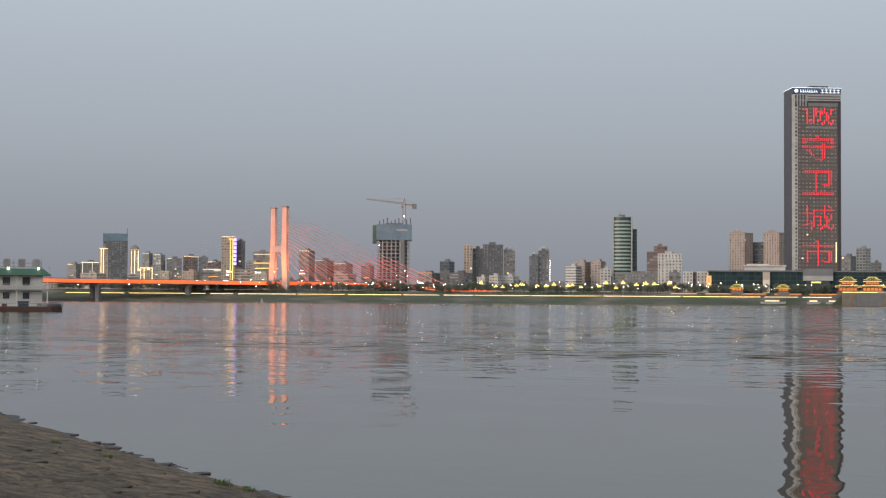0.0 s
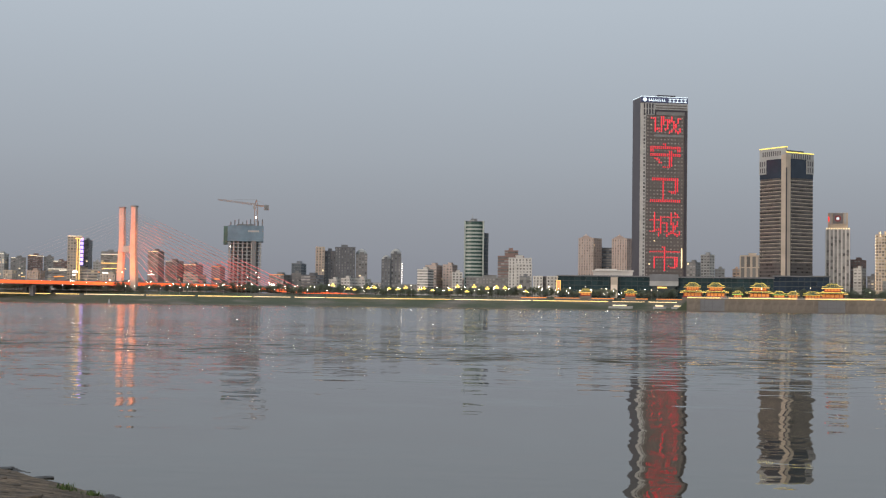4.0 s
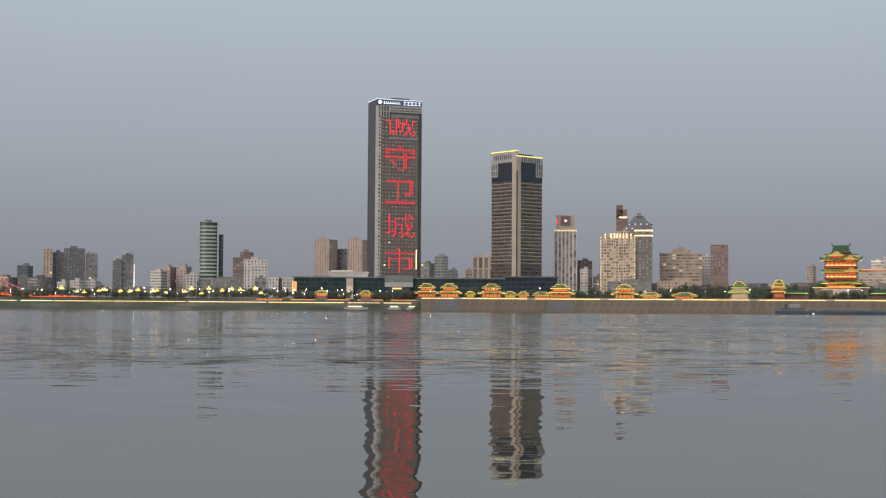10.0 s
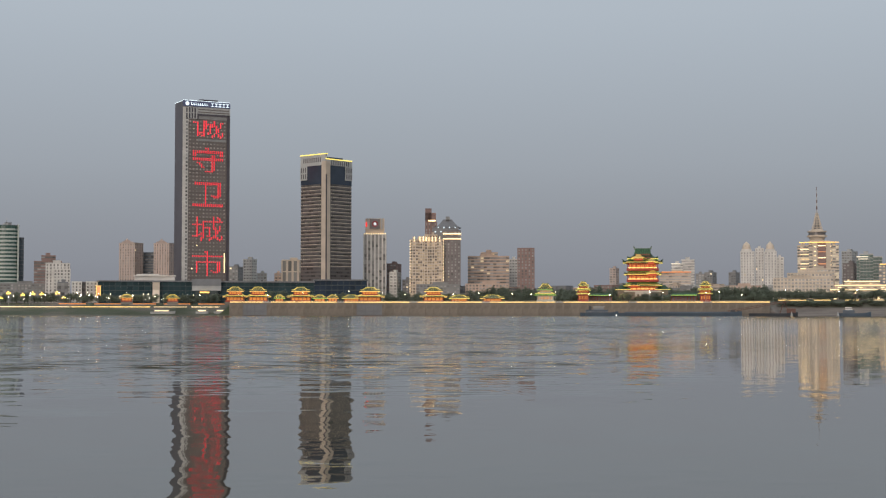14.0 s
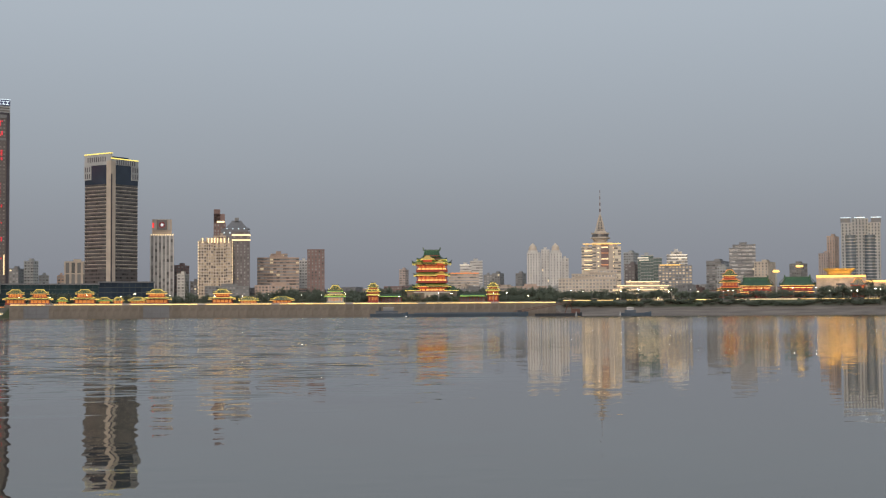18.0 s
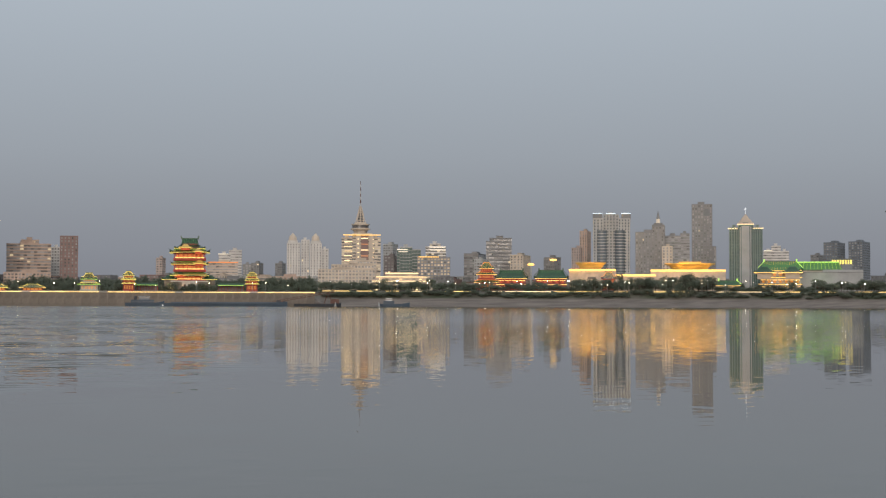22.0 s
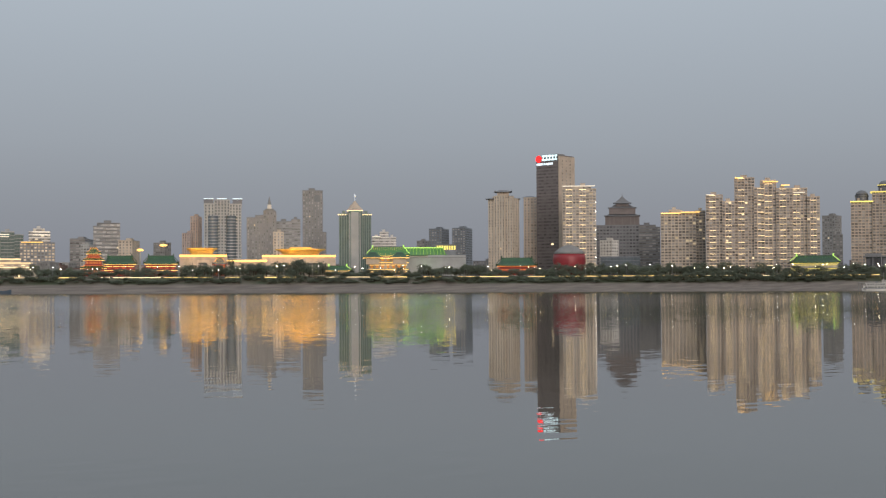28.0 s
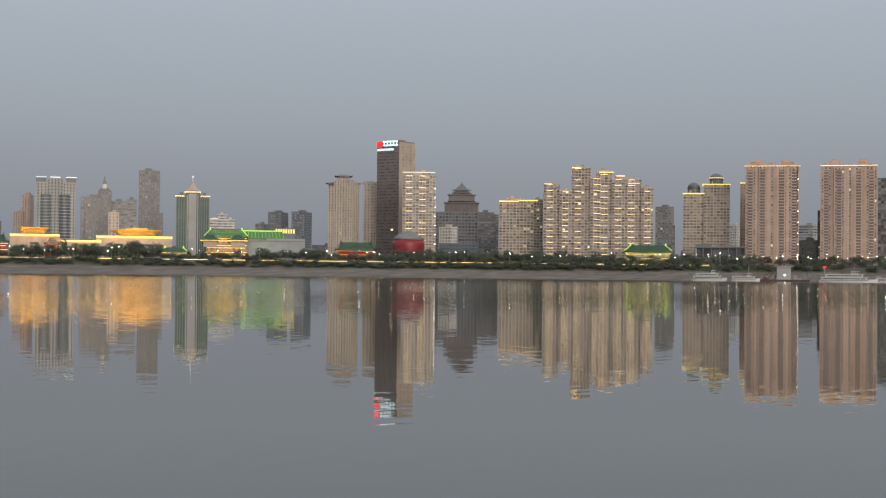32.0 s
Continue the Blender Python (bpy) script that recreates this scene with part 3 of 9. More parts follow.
# ---- one storeyed volume of a building ----
def volume(parent, x0, x1, y0, y1, z0, z1, wall, glass, style="grid", storey=3.3, bay=3.6, far=False, trim=None, lamps=None, hut=False):
    """Core, window rows, floor bands and piers of one box of a building."""
    trim = trim or wall
    ww, wh, pier, band = {"grid": (0.62, 0.52, True, True), "band": (0.97, 0.50, False, True), "curtain": (0.95, 0.88, True, True),
                          "fin": (0.60, 0.92, True, False), "slit": (0.40, 0.60, True, True), "balcony": (0.74, 0.58, True, True)}[style]
    out = 0.55 if style == "fin" else 0.3
    part("wall", Geo().box(x0 + 0.3, x1 - 0.3, y0 + 0.3, y1 - 0.3, z0, z1), wall, parent)
    floors = max(1, round((z1 - z0) / storey))
    st = (z1 - z0) / floors
    nb = max(1, round((x1 - x0) / bay))
    bw = (x1 - x0) / nb
    ns = max(1, round((y1 - y0) / bay))
    bs = (y1 - y0) / ns
    lo, hi = st * (1 - wh) * 0.75, st * (1 - wh) * 0.75 + st * wh
    row = Geo()
    for i in range(nb):
        cx = x0 + (i + 0.5) * bw
        row.box(cx - bw * ww / 2, cx + bw * ww / 2, y0 + 0.20, y0 + 0.32, lo, hi)
    for i in range(ns):
        cy = y0 + (i + 0.5) * bs
        row.box(x0 + 0.20, x0 + 0.32, cy - bs * ww / 2, cy + bs * ww / 2, lo, hi)
        row.box(x1 - 0.32, x1 - 0.20, cy - bs * ww / 2, cy + bs * ww / 2, lo, hi)
    belt = Geo()
    if band:
        belt.ring(x0 + 0.3, x1 - 0.3, y0 + 0.3, y1 - 0.3, 0, lo, out)
    if style == "balcony":
        for i in range(0, nb, 2):
            cx = x0 + (i + 0.5) * bw
            belt.box(cx - bw * 0.48, cx + bw * 0.48, y0 - 1.2, y0 + 0.1, 0, 0.16)
            belt.box(cx - bw * 0.48, cx + bw * 0.48, y0 - 1.2, y0 - 1.1, 0.16, 1.0)
    many = Geo()
    for f in range(floors):
        k = len(many.v)
        many.v += [(x, y, z + z0 + f * st) for x, y, z in row.v]
        many.f += [tuple(k + i for i in q) for q in row.f]
    tagged(part("glazing", many, glass, parent), kind="stuff")
    if belt.v and far:
        belts = Geo()
        for f in range(floors):
            k = len(belts.v)
            belts.v += [(x, y, z + z0 + f * st) for x, y, z in belt.v]
            belts.f += [tuple(k + i for i in q) for q in belt.f]
        tagged(part("floor_banding", belts, trim, parent), kind="stuff")
    elif belt.v:
        shared = belt.mesh("floor_band", trim)
        for f in range(floors):
            put("floor_band", shared, parent, pose(0, 0, z0 + f * st))
    if lamps:
        line = Geo()
        for i in range(1, max(2, nb - 1), 4):
            cx = x0 + (i + 1) * bw
            line.box(cx - bw * 0.92, cx + bw * 0.92, y0 - 1.3, y0 - 1.2, -0.3, 0.12)
        shared = line.mesh("balcony_light", lamps)
        for f in range(floors):
            if f % 2 == 0 and (f * 7 + int(abs(x0) * 3)) % 9 != 0:
                tagged(put("balcony_light", shared, parent, pose(0, 0, z0 + (f + 1) * st)), kind="stuff")
    if pier:
        pw = bw * (1 - ww)
        cols = Geo()
        for i in range(nb + 1):
            px = x0 + i * bw
            a, c = max(x0, px - pw / 2), min(x1, px + pw / 2)
            if far or nb > 7:
                cols.box(a, c, y0 - out + 0.25, y0 + 0.3, z0, z1)
            else:
                part("pier", Geo().box(a, c, y0 - out + 0.25, y0 + 0.3, z0, z1), trim, parent)
        for i in range(ns + 1):
            py, ps = y0 + i * bs, bs * (1 - ww)
            a, c = max(y0 + 0.3, py - ps / 2), min(y1, py + ps / 2)
            if c > a:
                cols.box(x0 - out + 0.25, x0 + 0.3, a, c, z0, z1)
                cols.box(x1 - 0.3, x1 + out - 0.25, a, c, z0, z1)
        tagged(part("pier_grid", cols, trim, parent), kind="stuff")
    deck = part("roof", Geo().box(x0 + 0.3, x1 - 0.3, y0 + 0.3, y1 - 0.3, z1, z1 + 0.15), ROOFGREY, parent)
    part("parapet", Geo().ring(x0 + 0.3, x1 - 0.3, y0 + 0.3, y1 - 0.3, z1, z1 + 1.1, 0.4), trim, deck)
    if hut and x1 - x0 > 8:
        lift_house(deck, x0 + (x1 - x0) * 0.3, x0 + (x1 - x0) * 0.62, y0 + 4, y0 + 10, z1 + 0.1, 3.4, wall)


def lift_house(parent, x0, x1, y0, y1, z, h, mat):
    g = Geo().box(x0, x1, y0, y1, z, z + h).box(x0 - 0.3, x1 + 0.3, y0 - 0.3, y1 + 0.3, z + h, z + h + 0.35)
    part("lift_house", g, mat, parent)


def block(name, label, az, dist, w, top, wall, glass, style="grid", depth=None, storey=3.3, bay=3.6, far=False, turn=0.0, house=True, category="building", trim=None, base=None, group=""):
    """A plain storeyed building with parapet and lift house; top is its roof's height over the river."""
    base = LAND if base is None else base
    if not turn and name in ("city_building", "low_city_house") and 12 < w < 36:
        turn = -24 - 12 * math.sin(az * 7.3)
    ob = thing(name, spot(az, dist, base, turn), label, category, group)
    BUILDINGS.append(ob)
    far = far or dist > 1550
    depth = depth or max(10.0, min(w * 0.7, 24.0))
    h = top - base
    if turn:
        th = radians(abs(turn))
        w, depth = 0.64 * w / math.cos(th), 0.36 * w / math.sin(th)
        side = math.copysign(depth * math.sin(th) / 2, turn)
        ob.matrix_basis = spot(az + math.degrees(side / dist), dist, base, turn)
    volume(ob, -w / 2, w / 2, 0, depth, -1.5, h - 1.1, wall, glass, style, storey, bay, far, trim)
    if house and w > 7:
        lift_house(ob, -w * 0.12, w * 0.22, depth * 0.3, depth * 0.7, h - 1.0, 3.2, wall)
    return ob


def stepped(name, label, az, dist, vols, wall, glass, style="grid", storey=3.3, bay=3.6, far=False, turn=0.0, base=None, category="apartment block", group="", trim=None, lamps=None):
    """A building of several volumes: (left, right, front, back, top) from its axis, in metres."""
    base = LAND if base is None else base
    ob = thing(name, spot(az, dist, base, turn), label, category, group)
    BUILDINGS.append(ob)
    far = far or dist > 1565
    if turn:
        th = radians(abs(turn))
        lo, hi, deep = min(v[0] for v in vols), max(v[1] for v in vols), max(v[3] for v in vols)
        k = (hi - lo) / ((hi - lo) * math.cos(th) + deep * math.sin(th))
        vols = [(v[0] * k, v[1] * k, v[2] * k, v[3] * k, v[4]) for v in vols]
        ob.matrix_basis = spot(az + math.degrees(math.copysign(deep * k * math.sin(th) / 2, turn) / dist), dist, base, turn)
    for x0, x1, y0, y1, top in vols:
        volume(ob, x0, x1, y0, y1, -1.5, top - base - 1.1, wall, glass, style, storey, bay, far, trim, lamps, hut=True)
    return ob


def tube(parent, x0, x1, y, z, mat=None, t=0.5, name="light_tube"):
    part(name, Geo().box(x0, x1, y - t, y, z, z + t), mat or GOLDLED, parent)


def upright_tube(parent, x, y, z0, z1, mat=None, t=0.6):
    part("light_tube", Geo().box(x - t / 2, x + t / 2, y - t, y, z0, z1), mat or GOLDLED, parent)


def flood(az, dist, z, aim_az, aim_dist, aim_z, power, tone, size=6.0):
    """A floodlight that stands at a lit building."""
    lamp = new("floodlight", bpy.data.lights.new("floodlight", "SPOT"))
    lamp.data.energy, lamp.data.color, lamp.data.shadow_soft_size = power, tone, size
    lamp.data.spot_size, lamp.data.spot_blend = radians(80), 0.8
    lamp.matrix_world = look(spot(az, dist, z).translation, spot(aim_az, aim_dist, aim_z).translation)


# ---- curved roofs of the riverside pavilions ----
def hip_roof(w, d, z, h, over, lift, ridge=0.35, n=8):
    """A hipped roof with swept-up corners: half width, half depth, eave height, rise, overhang, corner lift."""
    g = Geo()
    W_, D_ = w + over, d + over
    ring = []
    for sx, sy, ex, ey in ((-1, -1, 1, -1), (1, -1, 1, 1), (1, 1, -1, 1), (-1, 1, -1, -1)):
        ring += [(sx + (ex - sx) * i / n, sy + (ey - sy) * i / n) for i in range(n)]
    rows = (0.0, 0.15, 0.35, 0.6, 0.85, 1.0)
    for v in rows:
        for px, py in ring:
            corner = (min(abs(px), abs(py))) ** 5
            x = px * (W_ * (1 - v) + w * ridge * v)
            y = py * (D_ * (1 - v) + d * 0.06 * v)
            g.v.append((x, y, z + h * v ** 1.55 + lift * corner * (1 - v) ** 3))
    k = len(ring)
    for j in range(len(rows) - 1):
        g.f += [(j * k + i, j * k + (i + 1) % k, (j + 1) * k + (i + 1) % k, (j + 1) * k + i) for i in range(k)]
    base = len(g.v)
    g.v += [(x, y, z_ - 0.35) for x, y, z_ in g.v[:k]]
    g.f += [(base + i, base + (i + 1) % k, (i + 1) % k, i) for i in range(k)]
    g.f += [tuple(base + i for i in reversed(range(k))), tuple((len(rows) - 1) * k + i for i in range(k))]
    return g


def eave_tube(w, d, z, over, t):
    return Geo().ring(-(w + over * 0.86), w + over * 0.86, -(d + over * 0.86), d + over * 0.86, z - t, z, t)


def storey_walls(parent, w, d, z0, z1, cols, wall, lattice):
    """Columns, a lattice wall behind them, mostly with its glow put in as emission, and a balustrade."""
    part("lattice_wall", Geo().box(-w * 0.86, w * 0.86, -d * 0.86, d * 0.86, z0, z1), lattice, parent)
    rail = Geo().ring(-w, w, -d, d, z0, z0 + 0.28 * (z1 - z0), 0.25)
    part("balustrade", rail, wall, parent)
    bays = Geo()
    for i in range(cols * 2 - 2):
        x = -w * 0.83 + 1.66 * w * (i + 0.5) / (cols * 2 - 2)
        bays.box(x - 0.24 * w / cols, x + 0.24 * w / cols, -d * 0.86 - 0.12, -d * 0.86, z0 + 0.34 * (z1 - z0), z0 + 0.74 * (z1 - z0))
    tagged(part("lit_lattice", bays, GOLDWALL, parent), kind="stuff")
    me = Geo().turn([(0.34, z0), (0.30, z1)], 8).mesh("column", wall)
    for i in range(cols):
        x = -w * 0.95 + 1.9 * w * i / (cols - 1)
        for sy in (-1, 1):
            put("column", me, parent, pose(x, sy * d * 0.95, 0))
    part("beam", Geo().ring(-w * 0.95, w * 0.95, -d * 0.95, d * 0.95, z1 - 0.18 * (z1 - z0), z1, 0.3), wall, parent)


def pavilion(az, dist, w, tiers, base=None, label="", trim=None, wall=None, lattice=None, group="", name="riverside_pavilion", eave=None, plinth=1.0, turn=0.0, d=None, roof=None, hang=0.20):
    """tiers: (half width share, wall height, roof rise) from below."""
    base = LAND if base is None else base
    ob = thing(name, spot(az, dist, base, turn), label, "pavilion", group)
    wall, lattice, trim, eave = wall or REDWALL, lattice or REDGLOW, trim or YELLOWLED, eave or GOLDLED
    half, dep = w / 2, (d or w * 0.7) / 2
    part("plinth", Geo().box(-half * 1.12, half * 1.12, -dep * 1.15, dep * 1.15, -1.5, plinth), STONE, ob)
    z = plinth
    for k, (share, wall_h, rise) in enumerate(tiers):
        a, b_ = half * share, dep * share
        storey_walls(ob, a, b_, z, z + wall_h, 6 if w > 14 else 4, wall, lattice)
        z += wall_h
        last = k == len(tiers) - 1
        over = (0.20 if last else hang) * a + 0.5
        top_ = part("roof", hip_roof(a, b_, z, rise, over, rise * 0.35, 0.45 if last else 0.72), roof or GREENTILE, ob, smooth=True)
        part("eave_light", eave_tube(a, b_, z - 0.06, over, 0.32), eave, top_)
        rr = 0.45 if last else 0.72
        for sx in (-1, 1):
            hip = Geo().beam((sx * (a + over) * 0.97, -(b_ + over) * 0.97, z + rise * 0.33), (sx * (a * rr + (a + over - a * rr) * 0.5), -(b_ + over) * 0.52, z + rise * 0.42), 0.24)
            hip.beam((sx * (a * rr + (a + over - a * rr) * 0.5), -(b_ + over) * 0.52, z + rise * 0.42), (sx * a * rr, -b_ * 0.1, z + rise + 0.1), 0.24)
            part("hip_light", hip, trim, top_)
        if hang < 0.2 and not last:
            part("skirt_light", Geo().ring(-a * 0.97, a * 0.97, -b_ * 0.97, b_ * 0.97, z + rise * 0.16, z + rise * 0.16 + 0.5, 0.5), ROOFGLOW, top_)
        # added glowing ribs imitate a roof that is lit all over
        ribs = Geo()
        for i in range(7):
            u = -0.9 + 0.3 * i
            ribs.beam((u * (a + over), -(b_ + over) * 0.96, z + 0.35), (u * (a * rr + (a + over - a * rr) * 0.6), -(b_ + over) * 0.62, z + rise * 0.30), 0.17)
            ribs.beam((u * (a * rr + (a + over - a * rr) * 0.6), -(b_ + over) * 0.62, z + rise * 0.30), (u * a * rr, -b_ * 0.12, z + rise + 0.05), 0.17)
        if ribs.v:
            tagged(part("roof_rib_light", ribs, ROOFGLOW, top_), kind="stuff")
        if last:
            part("ridge", Geo().box(-a * 0.50, a * 0.50, -0.3, 0.3, z + rise - 0.1, z + rise + 0.6).box(-a * 0.56, -a * 0.48, -0.3, 0.3, z + rise, z + rise + 1.3).box(a * 0.48, a * 0.56, -0.3, 0.3, z + rise, z + rise + 1.3), GREENTILE, top_)
            part("ridge_light", Geo().box(-a * 0.46, a * 0.46, -0.45, -0.3, z + rise - 0.25, z + rise + 0.1), trim, top_)
        else:
            z += rise * 0.62
            part("roof_light", Geo().ring(-a * 0.84, a * 0.84, -b_ * 0.84, b_ * 0.84, z - 0.4, z - 0.1, 0.25), trim, ob)
    return ob



# ---- the western city beyond the bridge ----
block("unfinished_tower", "unfinished grey tower wrapped in netting", -34.39, 2100, 33.2, 83.5, DARKGREY, G_DARK, "grid", category="building", far=True, house=False)
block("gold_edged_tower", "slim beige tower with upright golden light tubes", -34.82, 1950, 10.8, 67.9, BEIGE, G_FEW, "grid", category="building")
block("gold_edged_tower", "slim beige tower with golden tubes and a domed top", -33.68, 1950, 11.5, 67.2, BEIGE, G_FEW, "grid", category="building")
block("lit_edge_building", "grey concrete high-rise city building with rows of windows", -35.33, 2000, 23.7, 51.3, GREY, G_SOME, "grid", category="building", far=True)
block("city_building", "grey concrete high-rise city building with rows of windows", -35.91, 2150, 18.1, 51.6, GREY, G_SOME, "grid", category="building", far=True)
block("city_building", "grey concrete high-rise city building with rows of windows", -33.19, 2100, 13.8, 67.1, GREY, G_SOME, "grid", category="building", far=True)
block("city_building", "pale grey high-rise city building with rows of windows", -32.75, 2100, 16.5, 65.3, PALEGREY, G_SOME, "grid", category="building", far=True)
block("lit_edge_building", "beige mid-rise city building with rows of windows", -33.23, 1800, 15.2, 40.6, BEIGE, G_SOME, "grid", category="building", far=True)
block("lit_edge_building", "grey concrete high-rise city building with rows of windows", -32.18, 2100, 20.5, 60.2, GREY, G_FEW, "grid", category="building", far=True)
block("lit_edge_building", "red-brown high-rise city building with rows of windows", -31.57, 2150, 20.4, 65.2, REDBROWN, G_FEW, "grid", category="building", far=True)
block("lit_edge_building", "grey concrete high-rise city building with rows of windows", -31.08, 2200, 13.9, 65.2, GREY, G_FEW, "grid", category="building", far=True)
block("lit_edge_building", "grey concrete mid-rise city building with rows of windows", -30.75, 1800, 21.4, 39.7, GREY, G_SOME, "band", category="building", far=True)
block("lit_edge_building", "red-brown high-rise city building with rows of windows", -30.65, 2200, 18.9, 59.3, REDBROWN, G_FEW, "grid", category="building", far=True)
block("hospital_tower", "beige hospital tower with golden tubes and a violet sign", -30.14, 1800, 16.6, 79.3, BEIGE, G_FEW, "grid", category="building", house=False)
block("city_building", "dark grey high-rise city building with rows of windows", -29.68, 1810, 12.1, 74.7, DARKGREY, G_FEW, "grid", category="building", far=True)
block("city_building", "pale grey high-rise city building with rows of windows", -29.31, 1900, 9.7, 51.5, PALEGREY, G_FEW, "grid", category="building", far=True)
block("banded_office", "grey office block with lit floor bands", -28.84, 1900, 22.2, 64.5, GREY, G_SOME, "band", category="building")
block("city_building", "red-brown high-rise city building with rows of windows", -27.11, 1800, 19.4, 63.0, REDBROWN, G_FEW, "grid", category="building", far=True)
block("city_building", "red-brown high-rise city building with rows of windows", -26.41, 1850, 22.1, 52.9, REDBROWN, G_FEW, "grid", category="building", far=True)
block("city_building", "grey concrete mid-rise city building with rows of windows", -25.7, 1850, 23.9, 48.9, GREY, G_SOME, "grid", category="building", far=True)
block("city_building", "grey concrete mid-rise city building with rows of windows", -24.75, 1850, 16.5, 47.3, GREY, G_SOME, "grid", category="building", far=True)

# ---- the west bank up to the podium ----
block("city_building", "blue-grey high-rise city building with rows of windows", -21.65, 1800, 18.1, 51.5, BLUEGREY, G_BLUE, "curtain", category="building")
block("city_building", "grey concrete mid-rise city building with rows of windows", -22.36, 1750, 26.7, 36.3, GREY, G_FEW, "grid", category="building", far=True)
block("city_building", "grey concrete mid-rise city building with rows of windows", -21.74, 1740, 11.0, 38.5, GREY, G_FEW, "grid", category="building", far=True)
block("city_building", "dark grey mid-rise city building with rows of windows", -21.11, 1700, 26.8, 35.6, DARKGREY, G_FEW, "band", category="building")
block("slab_tower", "pale end wall of a staggered slab tower", -20.84, 1756, 10.6, 70.3, BEIGE, G_DARK, "slit", house=False)
stepped("slab_tower", "dark grey slab tower in staggered parts", -20.22, 1760, [(-13.7, 0.0, 4, 22, 66.1), (-1.1, 22.9, 2, 24, 70.8)], DARKGREY, G_DARK, "slit", storey=3.2)
block("domed_tower", "pale grey tower with a rounded top", -19.23, 1760, 13.7, 62.3, GREY, G_FEW, "grid", category="building")
stepped("arched_tower", "pale grey twin tower with arched tops", -18.08, 1720, [(-11.1, -0.6, 0, 16, 55.5), (-0.6, 11.9, 2, 20, 62.3)], DARKGREY, G_DARK, "slit")
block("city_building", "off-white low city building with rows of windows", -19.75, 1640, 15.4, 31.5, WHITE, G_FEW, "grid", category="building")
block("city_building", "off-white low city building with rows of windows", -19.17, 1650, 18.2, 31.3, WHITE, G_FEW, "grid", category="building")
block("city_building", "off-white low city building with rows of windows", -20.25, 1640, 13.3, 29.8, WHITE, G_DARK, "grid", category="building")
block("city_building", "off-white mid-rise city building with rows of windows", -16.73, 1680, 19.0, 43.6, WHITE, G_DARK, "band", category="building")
block("city_building", "pinkish-beige mid-rise city building with rows of windows", -16.4, 1720, 20.2, 49.6, PINK, G_FEW, "grid", category="building")
block("city_building", "pinkish-beige high-rise city building with rows of windows", -15.77, 1720, 17.1, 50.4, PINK, G_FEW, "grid", category="building")
block("city_building", "off-white mid-rise city building with rows of windows", -15.49, 1660, 11.7, 40.2, WHITE, G_FEW, "grid", category="building")
ob = stepped("banded_tower", "pale green tower with ribbon windows and an antenna", -14.82, 1680, [(-11.6, 10.5, 4, 22, 99.8), (10.0, 15.6, 8, 22, 86.2)], DARKGREY, G_BLUE, "curtain", storey=4.2)
h = 99.0 - LAND
part("curved_front", Geo().turn([(10.2, -1.5), (10.2, h)], 24, -1.4, 4.5, 0.55), G_GREEN, ob)
ring_ = Geo().turn([(10.55, 0), (10.55, 2.0)], 24, -1.4, 4.5, 0.55).mesh("floor_band", PALEGREEN)
for f in range(int(h / 4.2)):
    put("floor_band", ring_, ob, pose(0, 0, 1.2 + f * 4.2))
part("corner_pier", Geo().box(-12.4, -10.6, 1, 6, -1.5, h + 1).box(8.6, 10.4, 1, 6, -1.5, h + 1), PALEGREEN, ob)
stepped("stepped_office", "red-brown stepped office block", -13.4, 1660, [(-15.1, 14.5, 6, 24, 59.6), (-7.4, 7.9, 10, 22, 66.0)], REDBROWN, G_DARK, "band")
stepped("white_office", "white office block with an upright sign", -13.04, 1600, [(-12.7, 12.2, 0, 14, 55.5), (-4.6, 12.7, -3, 0, 49.3)], WHITE, G_DARK, "slit")
block("city_building", "grey concrete mid-rise city building with rows of windows", -14.32, 1610, 46.2, 34.0, GREY, G_FEW, "grid", category="building", far=True)
block("city_building", "dark grey mid-rise city building with rows of windows", -12.86, 1570, 10.9, 34.9, DARKGREY, G_DARK, "curtain", category="building")
block("city_building", "off-white mid-rise city building with rows of windows", -12.35, 1570, 10.2, 35.4, WHITE, G_DARK, "slit", category="building", house=False)
block("city_building", "dark brown mid-rise city building with rows of windows", -12.09, 1575, 4.2, 35.0, DARKBROWN, G_DARK, "grid", category="building", house=False)
block("city_building", "off-white mid-rise city building with rows of windows", -11.8, 1570, 11.6, 35.5, WHITE, G_DARK, "slit", category="building", house=False)
block("apartment_tower", "pinkish apartment tower with a pointed crown", -10.34, 1716, 27.0, 83.1, PINK, G_DARK, "slit", storey=3.1, turn=-32, category="apartment block", house=False, group="pink towers")
block("apartment_tower", "pinkish apartment tower with a pointed crown", -9.05, 1716, 27.0, 83.0, PINK, G_DARK, "slit", storey=3.1, turn=-32, category="apartment block", house=False, group="pink towers")
block("apartment_tower", "dark blue-grey apartment block between two towers", -9.66, 1740, 24.0, 73.2, BLUEGREY, G_DARK, "band", storey=3.1, category="apartment block", house=False)
block("city_building", "grey concrete high-rise city building with rows of windows", -6.37, 1760, 16.5, 58.0, GREY, G_FEW, "grid", category="building", far=True)
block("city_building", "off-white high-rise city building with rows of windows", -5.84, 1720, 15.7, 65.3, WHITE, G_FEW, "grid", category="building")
block("city_building", "pale grey mid-rise city building with rows of windows", -5.38, 1700, 10.9, 48.6, PALEGREY, G_FEW, "grid", category="building")

